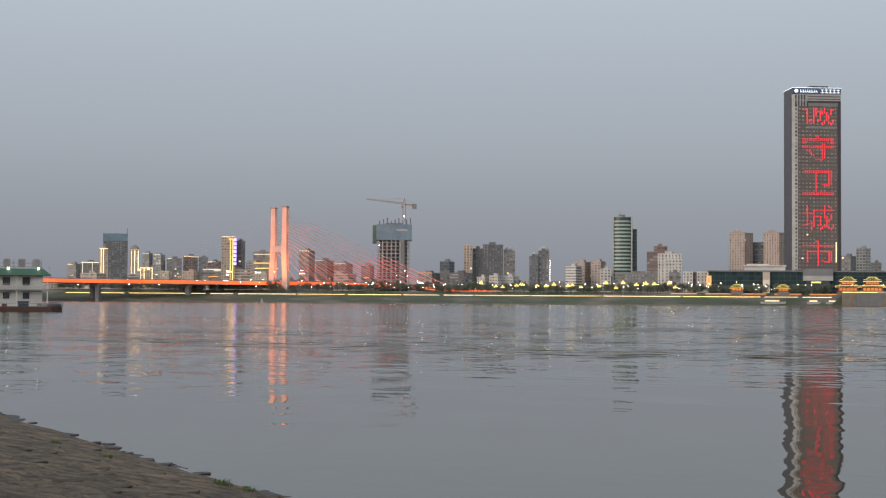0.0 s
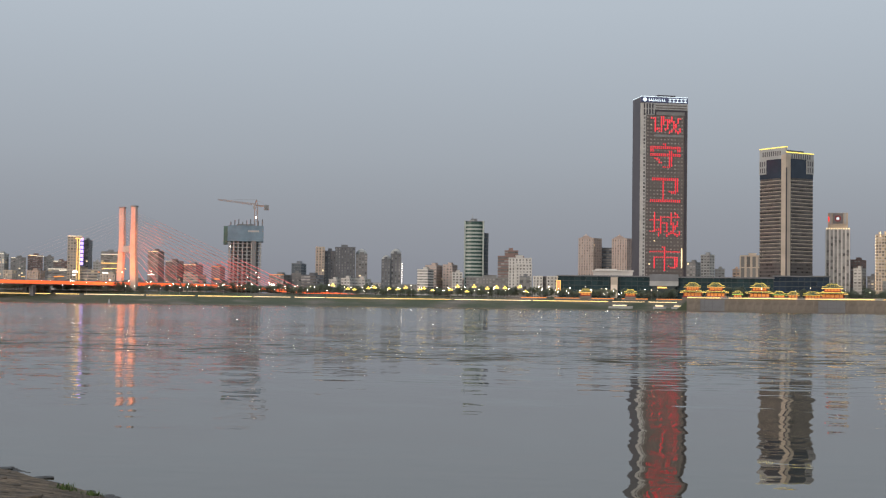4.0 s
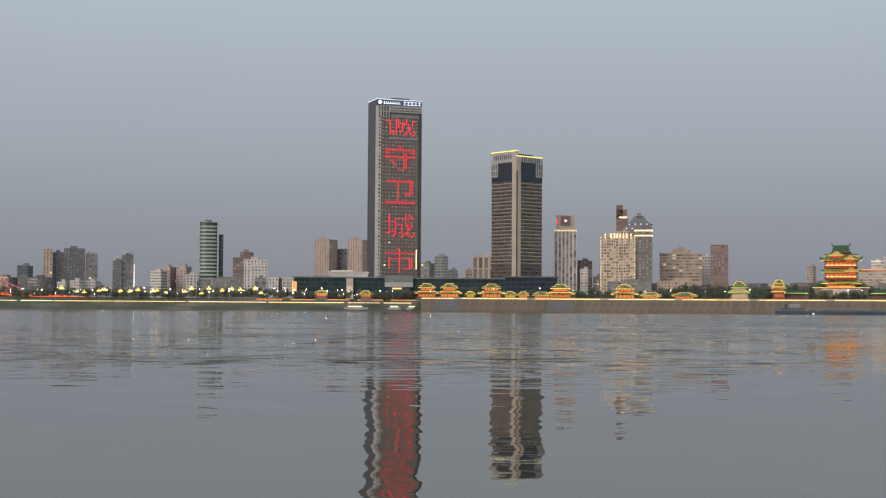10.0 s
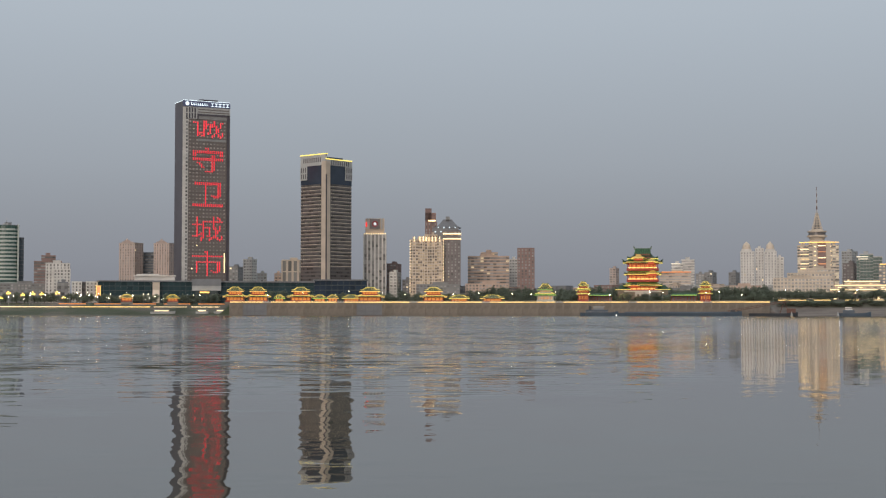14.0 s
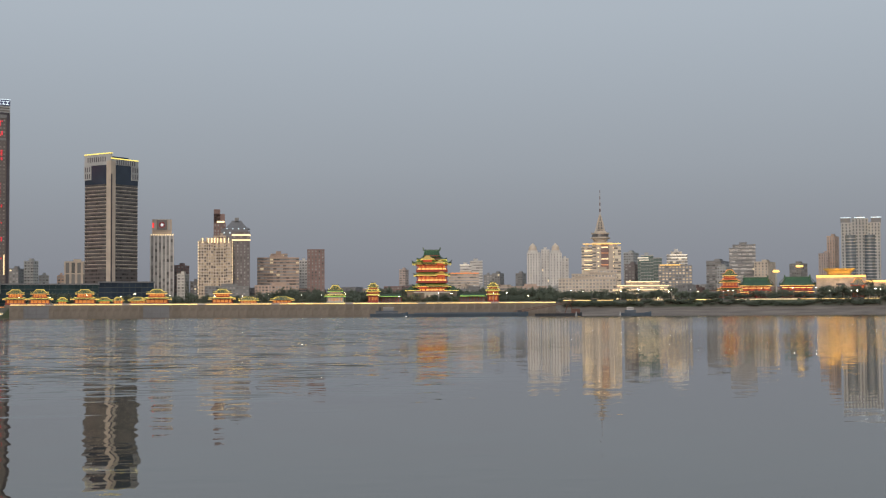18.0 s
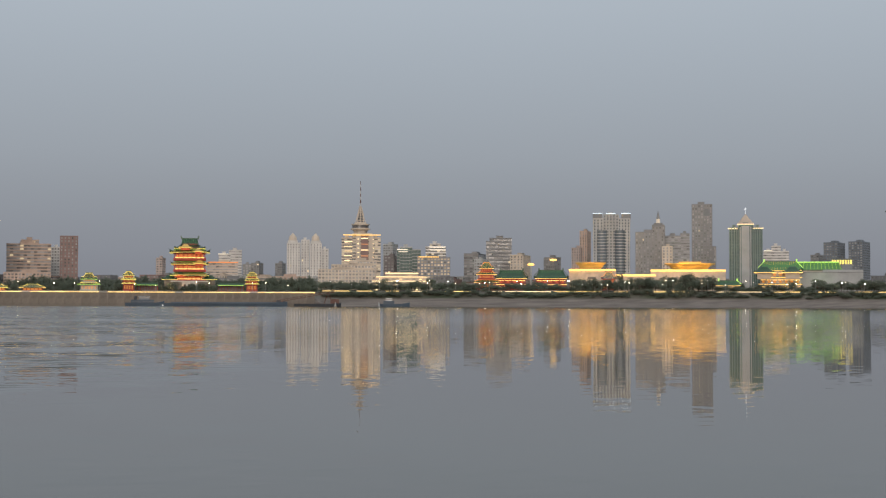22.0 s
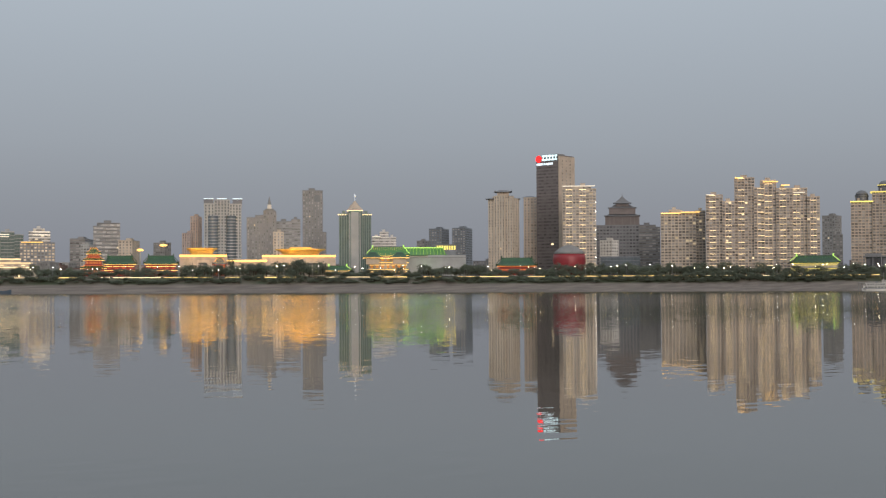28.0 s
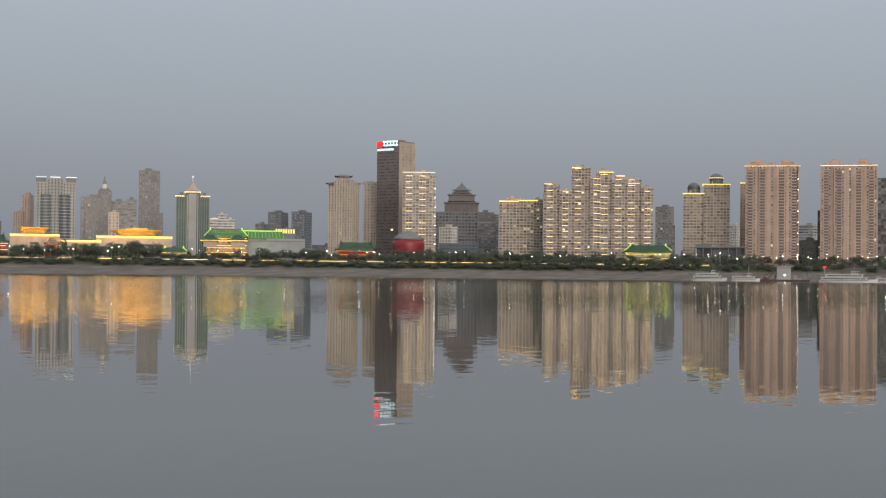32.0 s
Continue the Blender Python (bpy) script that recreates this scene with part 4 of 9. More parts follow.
# ---- between the two tall towers and the great pavilion ----
block("arched_hall_block", "cream block with tall arched windows", -4.2, 1680, 25.0, 63.4, CREAM, G_DARK, "fin", category="building", storey=14, bay=7)
block("city_building", "brown mid-rise city building with rows of windows", -4.76, 1690, 8.0, 48.2, BROWN, G_DARK, "grid", category="building")
block("city_building", "red-brown high-rise city building with rows of windows", -0.26, 1700, 17.2, 60.1, REDBROWN, G_FEW, "grid", category="building")
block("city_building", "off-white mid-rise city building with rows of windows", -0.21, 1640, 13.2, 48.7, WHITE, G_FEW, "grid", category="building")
stepped("wide_brown_block", "wide brown apartment block with open balcony bands", 3.4, 1660, [(-22.8, 24.0, 0, 16, 67.2), (-7.6, 11.1, 4, 14, 71.7)], BROWN, G_SOME, "band", storey=3.4)
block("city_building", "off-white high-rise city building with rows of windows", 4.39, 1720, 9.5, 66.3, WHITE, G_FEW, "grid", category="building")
block("brown_slab_tower", "red-brown slab tower with a flat top", 4.88, 1640, 19.0, 75.5, REDBROWN, G_DARK, "slit", category="building", house=False)
block("city_building", "dark grey mid-rise city building with rows of windows", 0.25, 1650, 11.0, 40.5, DARKGREY, G_FEW, "grid", category="building")
block("city_building", "grey concrete mid-rise city building with rows of windows", 1.46, 1580, 46.8, 33.8, GREY, G_SOME, "grid", category="building")
block("city_building", "brown mid-rise city building with rows of windows", 3.37, 1600, 47.5, 34.9, BROWN, G_FEW, "grid", category="building")

# ---- east of the great pavilion ----
block("city_building", "pinkish-beige high-rise city building with rows of windows", 8.3, 2000, 12.7, 63.7, PINK, G_DARK, "grid", category="building", far=True)
block("orange_topped_block", "beige block with an orange-lit roof edge", 10.63, 1760, 36.6, 51.8, BEIGE, G_FEW, "band", category="building")
stepped("rounded_white_block", "white block with a rounded corner", 11.01, 1850, [(-16.8, -2.3, 0, 14, 64.6), (-4.3, 11.6, 3, 19, 69.6)], WHITE, G_FEW, "band", storey=3.4)
block("city_building", "grey concrete high-rise city building with rows of windows", 11.57, 2000, 11.5, 55.9, GREY, G_FEW, "grid", category="building", far=True)
block("city_building", "grey concrete high-rise city building with rows of windows", 11.97, 2000, 16.4, 57.7, GREY, G_FEW, "grid", category="building", far=True)
block("city_building", "grey concrete high-rise city building with rows of windows", 12.86, 2000, 14.5, 57.6, GREY, G_DARK, "grid", category="building", far=True)
stepped("spired_apartment_block", "white apartment block with two pointed turrets", 13.89, 1780, [(-24.5, -8.2, 0, 18, 76.3), (-7.3, 2.7, 3, 17, 80.1), (3.3, 17.6, 0, 18, 76.1), (17.0, 25.7, 4, 18, 69.3)], WHITE, G_FEW, "slit", storey=3.2)
stepped("white_ministry", "wide cream office building in three steps", 15.43, 1600, [(-31.0, 31.1, 0, 16, 40.4), (-16.8, 29.8, 4, 16, 45.6), (2.5, 32.4, 8, 22, 50.3)], CREAM, G_FEW, "grid", storey=3.6)
stepped("tv_tower_block", "cream hotel tower with warm lit floors", 15.98, 1700, [(-22.6, -9.6, 2, 22, 79.4), (-10.2, 12.9, 0, 24, 84.2), (12.4, 22.6, 2, 22, 79.6)], CREAM, G_BANDS, "band", storey=3.4)
block("city_building", "pale grey high-rise city building with rows of windows", 17.13, 1900, 19.4, 80.4, PALEGREY, G_FEW, "grid", category="building", far=True)
block("city_building", "dark brown high-rise city building with rows of windows", 17.18, 1680, 17.5, 57.8, DARKBROWN, G_FEW, "grid", category="building")
stepped("arch_topped_office", "pale office tower with green glass and an arched top", 17.83, 1660, [(-13.2, 13.8, 0, 18, 64.5), (-9.7, 4.3, -1, 15, 67.4)], PALEGREY, G_GREEN, "curtain", storey=3.6)
stepped("lit_banded_block", "white block with bright floor bands", 18.91, 1740, [(-12.7, 11.3, 0, 16, 71.2), (-7.9, 5.1, 3, 13, 74.6)], WHITE, G_BANDS, "band", storey=3.4)
stepped("dark_grid_block", "dark block with a grid of lit windows", 18.82, 1640, [(-18.7, 18.1, 0, 14, 55.0)], DARKGREY, G_DOTS, "grid", storey=3.2)
stepped("concrete_complex", "grey concrete complex with stepped top", 21.34, 1760, [(-14.9, -0.6, 2, 16, 78.5), (-10.9, 15.7, 6, 22, 82.5), (-12.0, 5.2, -3, 5, 60.7)], GREY, G_DARK, "band", storey=4.5)
block("city_building", "grey concrete high-rise city building with rows of windows", 20.43, 1780, 27.5, 64.3, GREY, G_FEW, "band", category="building")
block("city_building", "pale grey high-rise city building with rows of windows", 20.64, 1700, 14.9, 54.9, PALEGREY, G_FEW, "grid", category="building")
block("city_building", "cream high-rise city building with rows of windows", 22.19, 1720, 24.3, 60.6, CREAM, G_FEW, "slit", category="building")
block("city_building", "grey concrete high-rise city building with rows of windows", 23.43, 1850, 21.5, 62.0, GREY, G_DARK, "grid", category="building", far=True)
block("city_building", "pinkish-beige high-rise city building with rows of windows", 24.45, 1800, 17.1, 72.1, PINK, G_DARK, "slit", category="building", far=True)
block("city_building", "brown high-rise city building with rows of windows", 24.71, 1800, 13.9, 92.5, BROWN, G_DARK, "slit", category="building")
stepped("twin_bay_tower", "pale grey tower with two curved glass bays", 25.72, 1700, [(-21.0, -9.6, 0, 20, 102.1), (-9.5, 8.2, 2, 24, 106.7), (7.6, 21.2, 0, 20, 102.0)], PALEGREY, G_BLUE, "slit", storey=3.5)
stepped("spired_office", "grey office tower with a pointed spire", 27.23, 1700, [(-17.6, 14.9, 0, 18, 86.3), (1.4, 16.2, 2, 16, 93.3), (-12.2, 2.1, -3, 3, 70.4)], GREY, G_DARK, "slit", storey=3.4)
block("city_building", "cream high-rise city building with rows of windows", 27.86, 1650, 11.5, 67.8, CREAM, G_DARK, "slit", category="building")
stepped("grey_slab_pair", "grey pair of slab blocks", 28.23, 1760, [(-14.0, 4.5, 0, 16, 84.6), (3.9, 14.8, 2, 18, 87.3)], GREY, G_DARK, "band", storey=3.3)
stepped("square_topped_tower", "tall grey tower with an arch near the top", 29.18, 1780, [(-12.1, 12.1, 0, 22, 123.0), (9.6, 16.6, 4, 18, 72.7)], GREY, G_FEW, "slit", storey=3.3)
green_tower = stepped("green_tower", "green glass tower with a pale centre and a pyramid roof", 30.82, 1640, [(-17.4, -6.7, 2, 24, 88.0), (-7.2, 8.2, 0, 26, 90.6), (7.7, 17.9, 2, 24, 87.8)], TEAL, G_GREEN, "fin", storey=3.6, bay=2.4)
stepped("white_apartment_block", "white apartment block with stepped wings", 31.99, 1820, [(-16.3, -3.9, 2, 16, 68.2), (-6.7, 4.5, 0, 14, 74.5), (3.9, 14.0, 2, 16, 68.1)], WHITE, G_FEW, "band")
block("city_building", "blue-grey high-rise city building with rows of windows", 34.1, 2000, 27.6, 85.5, BLUEGREY, G_FEW, "grid", category="building", far=True)
block("city_building", "blue-grey high-rise city building with rows of windows", 35.01, 2000, 27.7, 86.5, BLUEGREY, G_FEW, "grid", category="building", far=True)
block("city_building", "grey concrete high-rise city building with rows of windows", 33.47, 2100, 17.9, 72.6, GREY, G_DARK, "grid", category="building", far=True)

# ---- the eastern towers ----
stepped("crowned_apartment_tower", "cream apartment tower with a dark curved crown", 36.61, 1620, [(-17.4, -6.2, 2, 20, 102.4), (-7.6, 7.6, 0, 20, 106.0), (7.0, 17.7, 2, 20, 102.8)], CREAM, G_FEW, "slit", storey=3.1, turn=-30)
block("crowned_apartment_tower", "narrow beige apartment tower half hidden", 37.66, 1680, 14.9, 107.4, BEIGE, G_DARK, "slit", category="building", house=False)
stepped("lit_apartment_tower", "cream apartment tower with lit balconies", 39.53, 1560, [(-16.9, 18.5, 0, 20, 108.7), (-2.8, 13.6, 4, 16, 112.0)], CREAM, G_SOME, "balcony", storey=3.1, lamps=WARMDIM)
stepped("pagoda_topped_tower", "dark brown office tower under a pagoda-shaped top", 41.14, 1680, [(-27.0, 21.1, 0, 22, 75.1)], DARKGREY, G_NIGHT, "grid", storey=3.6)
stepped("dark_office", "dark grey office block", 42.26, 1720, [(-12.0, 7.2, 0, 16, 76.6), (6.6, 12.3, 2, 16, 74.3)], DARKGREY, G_DARK, "band")
block("city_building", "off-white high-rise city building with rows of windows", 40.71, 1600, 20.1, 55.3, WHITE, G_FEW, "grid", category="building")
block("city_building", "blue-grey mid-rise city building with rows of windows", 41.13, 1560, 41.9, 36.7, BLUEGREY, G_BLUE, "curtain", category="building", house=False)
stepped("white_balcony_block", "off-white apartment block with rows of balconies", 43.54, 1600, [(-23.7, 13.9, 0, 16, 84.5), (-15.1, -3.4, 4, 12, 87.8), (13.3, 23.9, 3, 17, 86.4)], CREAM, G_SOME, "balcony", storey=3.1)
stepped("stepped_apartment_block", "beige stepped apartment block with gold-lit balconies", 45.62, 1560, [(-33.0, -15.7, 2, 20, 100.7), (-16.2, -3.2, 0, 18, 93.7), (-3.4, 17.1, 4, 24, 118.3), (16.1, 23.7, 2, 20, 107.4), (23.1, 39.2, 4, 24, 115.1), (38.8, 52.8, 2, 20, 106.5), (52.2, 70.5, 4, 24, 106.5), (70.0, 82.9, 2, 20, 97.3)], BEIGE, G_FEW, "balcony", storey=3.05, lamps=WARMDIM)
block("city_building", "grey concrete high-rise city building with rows of windows", 49.09, 1900, 23.6, 93.2, GREY, G_FEW, "grid", category="building", far=True)
block("city_building", "grey concrete high-rise city building with rows of windows", 49.3, 1800, 11.6, 66.1, GREY, G_FEW, "grid", category="building", far=True)
stepped("domed_apartment_pair", "pale grey apartment pair with round roof turrets", 50.66, 1580, [(-24.1, -2.7, 2, 20, 92.7), (-2.7, 24.7, 0, 20, 102.5)], BEIGE, G_FEW, "balcony", storey=3.1)
block("city_building", "off-white high-rise city building with rows of windows", 51.75, 1850, 12.1, 68.2, WHITE, G_FEW, "grid", category="building", far=True)
block("city_building", "brown high-rise city building with rows of windows", 52.05, 1640, 6.3, 106.8, BROWN, G_FEW, "slit", category="building", house=False)
stepped("brown_apartment_tower", "tall brown apartment tower with two roof turrets", 53.13, 1540, [(-26.7, -12.3, 2, 22, 119.9), (-13.6, 13.3, 0, 20, 118.7), (12.3, 26.8, 2, 22, 119.7)], BROWN, G_FEW, "slit", storey=3.0, group='brown towers')
block("city_building", "pale grey high-rise city building with rows of windows", 54.53, 1850, 25.8, 68.5, PALEGREY, G_FEW, "band", category="building")
block("city_building", "grey concrete mid-rise city building with rows of windows", 54.52, 1600, 22.3, 43.3, GREY, G_FEW, "grid", category="building")
stepped("brown_apartment_tower", "tall brown apartment tower with two roof turrets", 55.95, 1540, [(-27.9, -13.3, 2, 22, 117.8), (-14.5, 13.0, 0, 20, 116.6), (12.5, 27.8, 2, 22, 117.4)], BROWN, G_FEW, "slit", storey=3.0, group='brown towers')
block("city_building", "dark brown high-rise city building with rows of windows", 54.88, 1600, 3.7, 75.0, DARKBROWN, G_FEW, "slit", category="building", house=False)
block("city_building", "blue-grey high-rise city building with rows of windows", 57.26, 1620, 15.0, 110.2, BLUEGREY, G_DARK, "curtain", category="building", house=False)
ob = thing("glass_hall", spot(51.18, 1530, LAND), "long dark glass hall with a deep flat roof", "building")
volume(ob, -23, 25, 0, 22, -1.5, 19.5, TEALDARK, G_NIGHT, "curtain", 6.5, 4.0)
part("roof_slab", Geo().box(-26, 27, -3, 24, 20.7, 22.2), DARKGREY, ob)
part("roof_box", Geo().box(-24, -8, 2, 18, 22.2, 24.4), DARKGREY, ob)
for k in range(7):
    part("column", Geo().turn([(0.5, -1.5), (0.45, 20.8)], 8, -25 + 8.4 * k, -2), DARKGREY, ob)


# ---- the tall hotel tower with the scrolling letters of light ----
def led_glyph(ch, cols=15, rows=17):
    """Lit cells of a coarse lamp grid that draws one written character."""
    cu = bpy.data.curves.new("glyph", "FONT")
    cu.body = ch
    tmp = new("glyph", cu)
    me = bpy.data.meshes.new_from_object(tmp.evaluated_get(bpy.context.evaluated_depsgraph_get()))
    bpy.data.objects.remove(tmp)
    me.calc_loop_triangles()
    co = np.array([v.co[:2] for v in me.vertices])
    tri = co[np.array([t.vertices[:] for t in me.loop_triangles])]
    lo, hi = co.min(0), co.max(0)
    cells = []
    for i in range(cols):
        for j in range(rows):
            p = lo + (hi - lo) * np.array([(i + 0.5) / cols, (j + 0.5) / rows])
            a, b_, c = tri[:, 0], tri[:, 1], tri[:, 2]
            s1 = (b_[:, 0] - a[:, 0]) * (p[1] - a[:, 1]) - (b_[:, 1] - a[:, 1]) * (p[0] - a[:, 0])
            s2 = (c[:, 0] - b_[:, 0]) * (p[1] - b_[:, 1]) - (c[:, 1] - b_[:, 1]) * (p[0] - b_[:, 0])
            s3 = (a[:, 0] - c[:, 0]) * (p[1] - c[:, 1]) - (a[:, 1] - c[:, 1]) * (p[0] - c[:, 0])
            if np.any(((s1 >= 0) & (s2 >= 0) & (s3 >= 0)) | ((s1 <= 0) & (s2 <= 0) & (s3 <= 0))):
                cells.append((i / cols, j / rows))
    return cells, cols, rows


def letter_tower(az, dist, top):
    ob = thing("letter_tower", spot(az, dist, LAND, 19), "dark hotel tower with red characters of light on its front", "skyscraper")
    h, w, d = top - LAND, 56.0, 27.0
    x0, x1 = -w / 2, w / 2 - 2.8
    field0, field1, field_top = x0 + 6.4, x0 + 49.2, h - 20.5
    part("wall", Geo().box(x0 + 0.4, x1 - 0.4, 0.4, d, -1.5, h - 1), TOWERSKIN, ob)
    part("side_wall", Geo().box(x0, x0 + 0.4, 0.6, d, -1.5, h - 2), TOWERSIDE, ob, "near-black side wall")
    storey = 3.95
    floors = int(field_top / storey)
    pane, band = Geo(), Geo().box(field0, field1, 0.0, 0.4, 0, 1.5)
    for i in range(11):
        cx = field0 + (i + 0.5) * (field1 - field0) / 11
        pane.box(cx - 0.85, cx + 0.85, 0.15, 0.42, 1.8, 3.3)
    many = Geo()
    shared = band.mesh("floor_band", TOWERSKIN)
    for f in range(floors):
        k = len(many.v)
        many.v += [(x, y, z + f * storey) for x, y, z in pane.v]
        many.f += [tuple(k + i for i in q) for q in pane.f]
        put("floor_band", shared, ob, pose(0, 0, f * storey))
    tagged(part("glazing", many, G_TOWER, ob), kind="stuff")
    part("plant_floor", Geo().box(x0 + 17, field1, -0.15, 0.4, h - 44, h - 41.6), GREY, ob, "grey plant floor band")
    rim = Geo().box(x1 - 3.4, x1 - 1.0, -0.6, 0.4, 0, h - 14.6).box(x0 + 16, x1 - 1.0, -0.6, 0.4, h - 16.6, h - 14.6).box(x0 + 16, x0 + 17.4, -0.6, 0.4, field_top, h - 16.6)
    part("dark_frame", rim, TOWERSIDE, ob, "dark frame round the lamp field")
    part("frame_panel", Geo().box(x0 + 17.4, x1 - 3.4, -0.2, 0.4, field_top, h - 16.6), GREY, ob, "grey panel over the lamp field")
    part("edge_wall", Geo().box(x1 - 1.0, x1, -0.2, 0.4, 0, h - 8), TOWERSKIN, ob)
    part("pale_stripe", Geo().box(x0, x0 + 6.2, -0.35, 0.4, 0, h - 8), WHITE, ob, "pale corner stripe with small windows")
    slot = Geo().box(x0 + 3.4, x0 + 5.4, -0.5, -0.34, 0.6, 3.0).mesh("stripe_window", G_DARK)
    for f in range(floors + 1):
        put("stripe_window", slot, ob, pose(0, 0, f * storey))
    part("upper_wall", Geo().box(x0 + 6.2, x1, -0.25, 0.4, h - 14.6, h - 7.2).box(x0 + 6.2, x0 + 16, -0.25, 0.4, field_top, h - 14.6), PALEGREY, ob, "pale top storeys")
    louvre = Geo().box(-0.75, 0.75, -0.5, -0.24, 0, 1).mesh("louvre", TOWERSIDE)
    for i in range(4):
        for z, tall in ((field_top + 0.6, 5.4), (h - 13.6, 5.2)):
            put("louvre", louvre, ob, pose(x0 + 4.2 + 3.1 * i, 0, z) @ Matrix.Diagonal((1, 1, tall, 1)))
    part("upper_stripe", Geo().box(x0 + 17, x1 - 1, -0.5, -0.25, h - 13.2, h - 12.2).box(x0 + 17, x1 - 1, -0.5, -0.25, h - 10.4, h - 9.4), TOWERSKIN, ob)
    part("sign_band", Geo().box(x0, x1, -0.6, 0.4, h - 7.2, h - 1.2), NAVY, ob, "navy sign band")
    part("sign_badge", Geo().turn([(2.1, 0), (2.1, 0.3)], 14), COLDLED, ob).matrix_basis = pose(x0 + 4.6, -0.6, h - 4.2, 90)
    x = x0 + 9
    for k in range(8):
        ww = 1.7 if k % 5 else 2.1
        part("sign_bar", Geo().box(x, x + ww * 0.35, -0.9, -0.6, h - 5.7, h - 2.9).box(x, x + ww, -0.9, -0.6, h - 5.7, h - 4.9), COLDLED, ob)
        x += ww + 0.65
    for k in range(5):
        xx = x1 - 22 + 4.3 * k
        part("sign_bar", Geo().box(xx, xx + 3.4, -0.9, -0.6, h - 3.2, h - 2.5).box(xx + 1.3, xx + 2.0, -0.9, -0.6, h - 6.2, h - 3.2).box(xx, xx + 3.4, -0.9, -0.6, h - 6.2, h - 5.5), COLDLED, ob)
    tube(ob, x0, x1, -0.6, h - 1.0, COLDLED, 0.45)
    part("light_tube", Geo().box(x0 - 0.5, x0, -0.2, d, h - 1.6, h - 1.1), COLDLED, ob)
    tall, left, pitch, wide = 26.5, x0 + 11.0, 37.2, 35.0
    for n_, ch in enumerate("\u8bda\u5b88\u536b\u57ce\u5e02"):
        cells, cols, rows = led_glyph(ch)
        g, cw, rh = Geo(), wide / cols, tall / rows
        zt = h - 40.2 - n_ * pitch
        for u, v in cells:
            if zt + v * tall + rh < field_top:
                g.box(left + u * wide + cw * 0.20, left + u * wide + cw * 0.68, -0.35, -0.02, zt + v * tall, zt + v * tall + rh * 0.84)
        tagged(part("led_character", g, REDLED, ob), "red character drawn by lamps", kind="stuff")
    upright_tube(ob, x0 + 47.6, -0.1, 34, 55, WARMLED, 0.8)
    for x, z in ((x0 + 10.5, 37), (x0 + 16, 62)):
        part("lit_room", Geo().box(x, x + 1.4, 0.0, 0.2, z, z + 1.4), WARMLED, ob)
    lift_house(ob, -6, 14, 8, 20, h - 1, 3, TOWERSIDE)


TOWERSKIN = surface("brown_grey_tower_panel", (0.165, 0.142, 0.130), rough=0.5)
TOWERSIDE = surface("near_black_tower_glass", (0.080, 0.070, 0.080), rough=0.4)
NAVY = surface("navy_sign_board", (0.10, 0.11, 0.20), rough=0.5)
G_TOWER = window_glass("tower_window_glass", (0.34, 0.30, 0.27), 0.006, strength=0.5, uneven=0.3)
letter_tower(-7.49, 1600, 231.8)


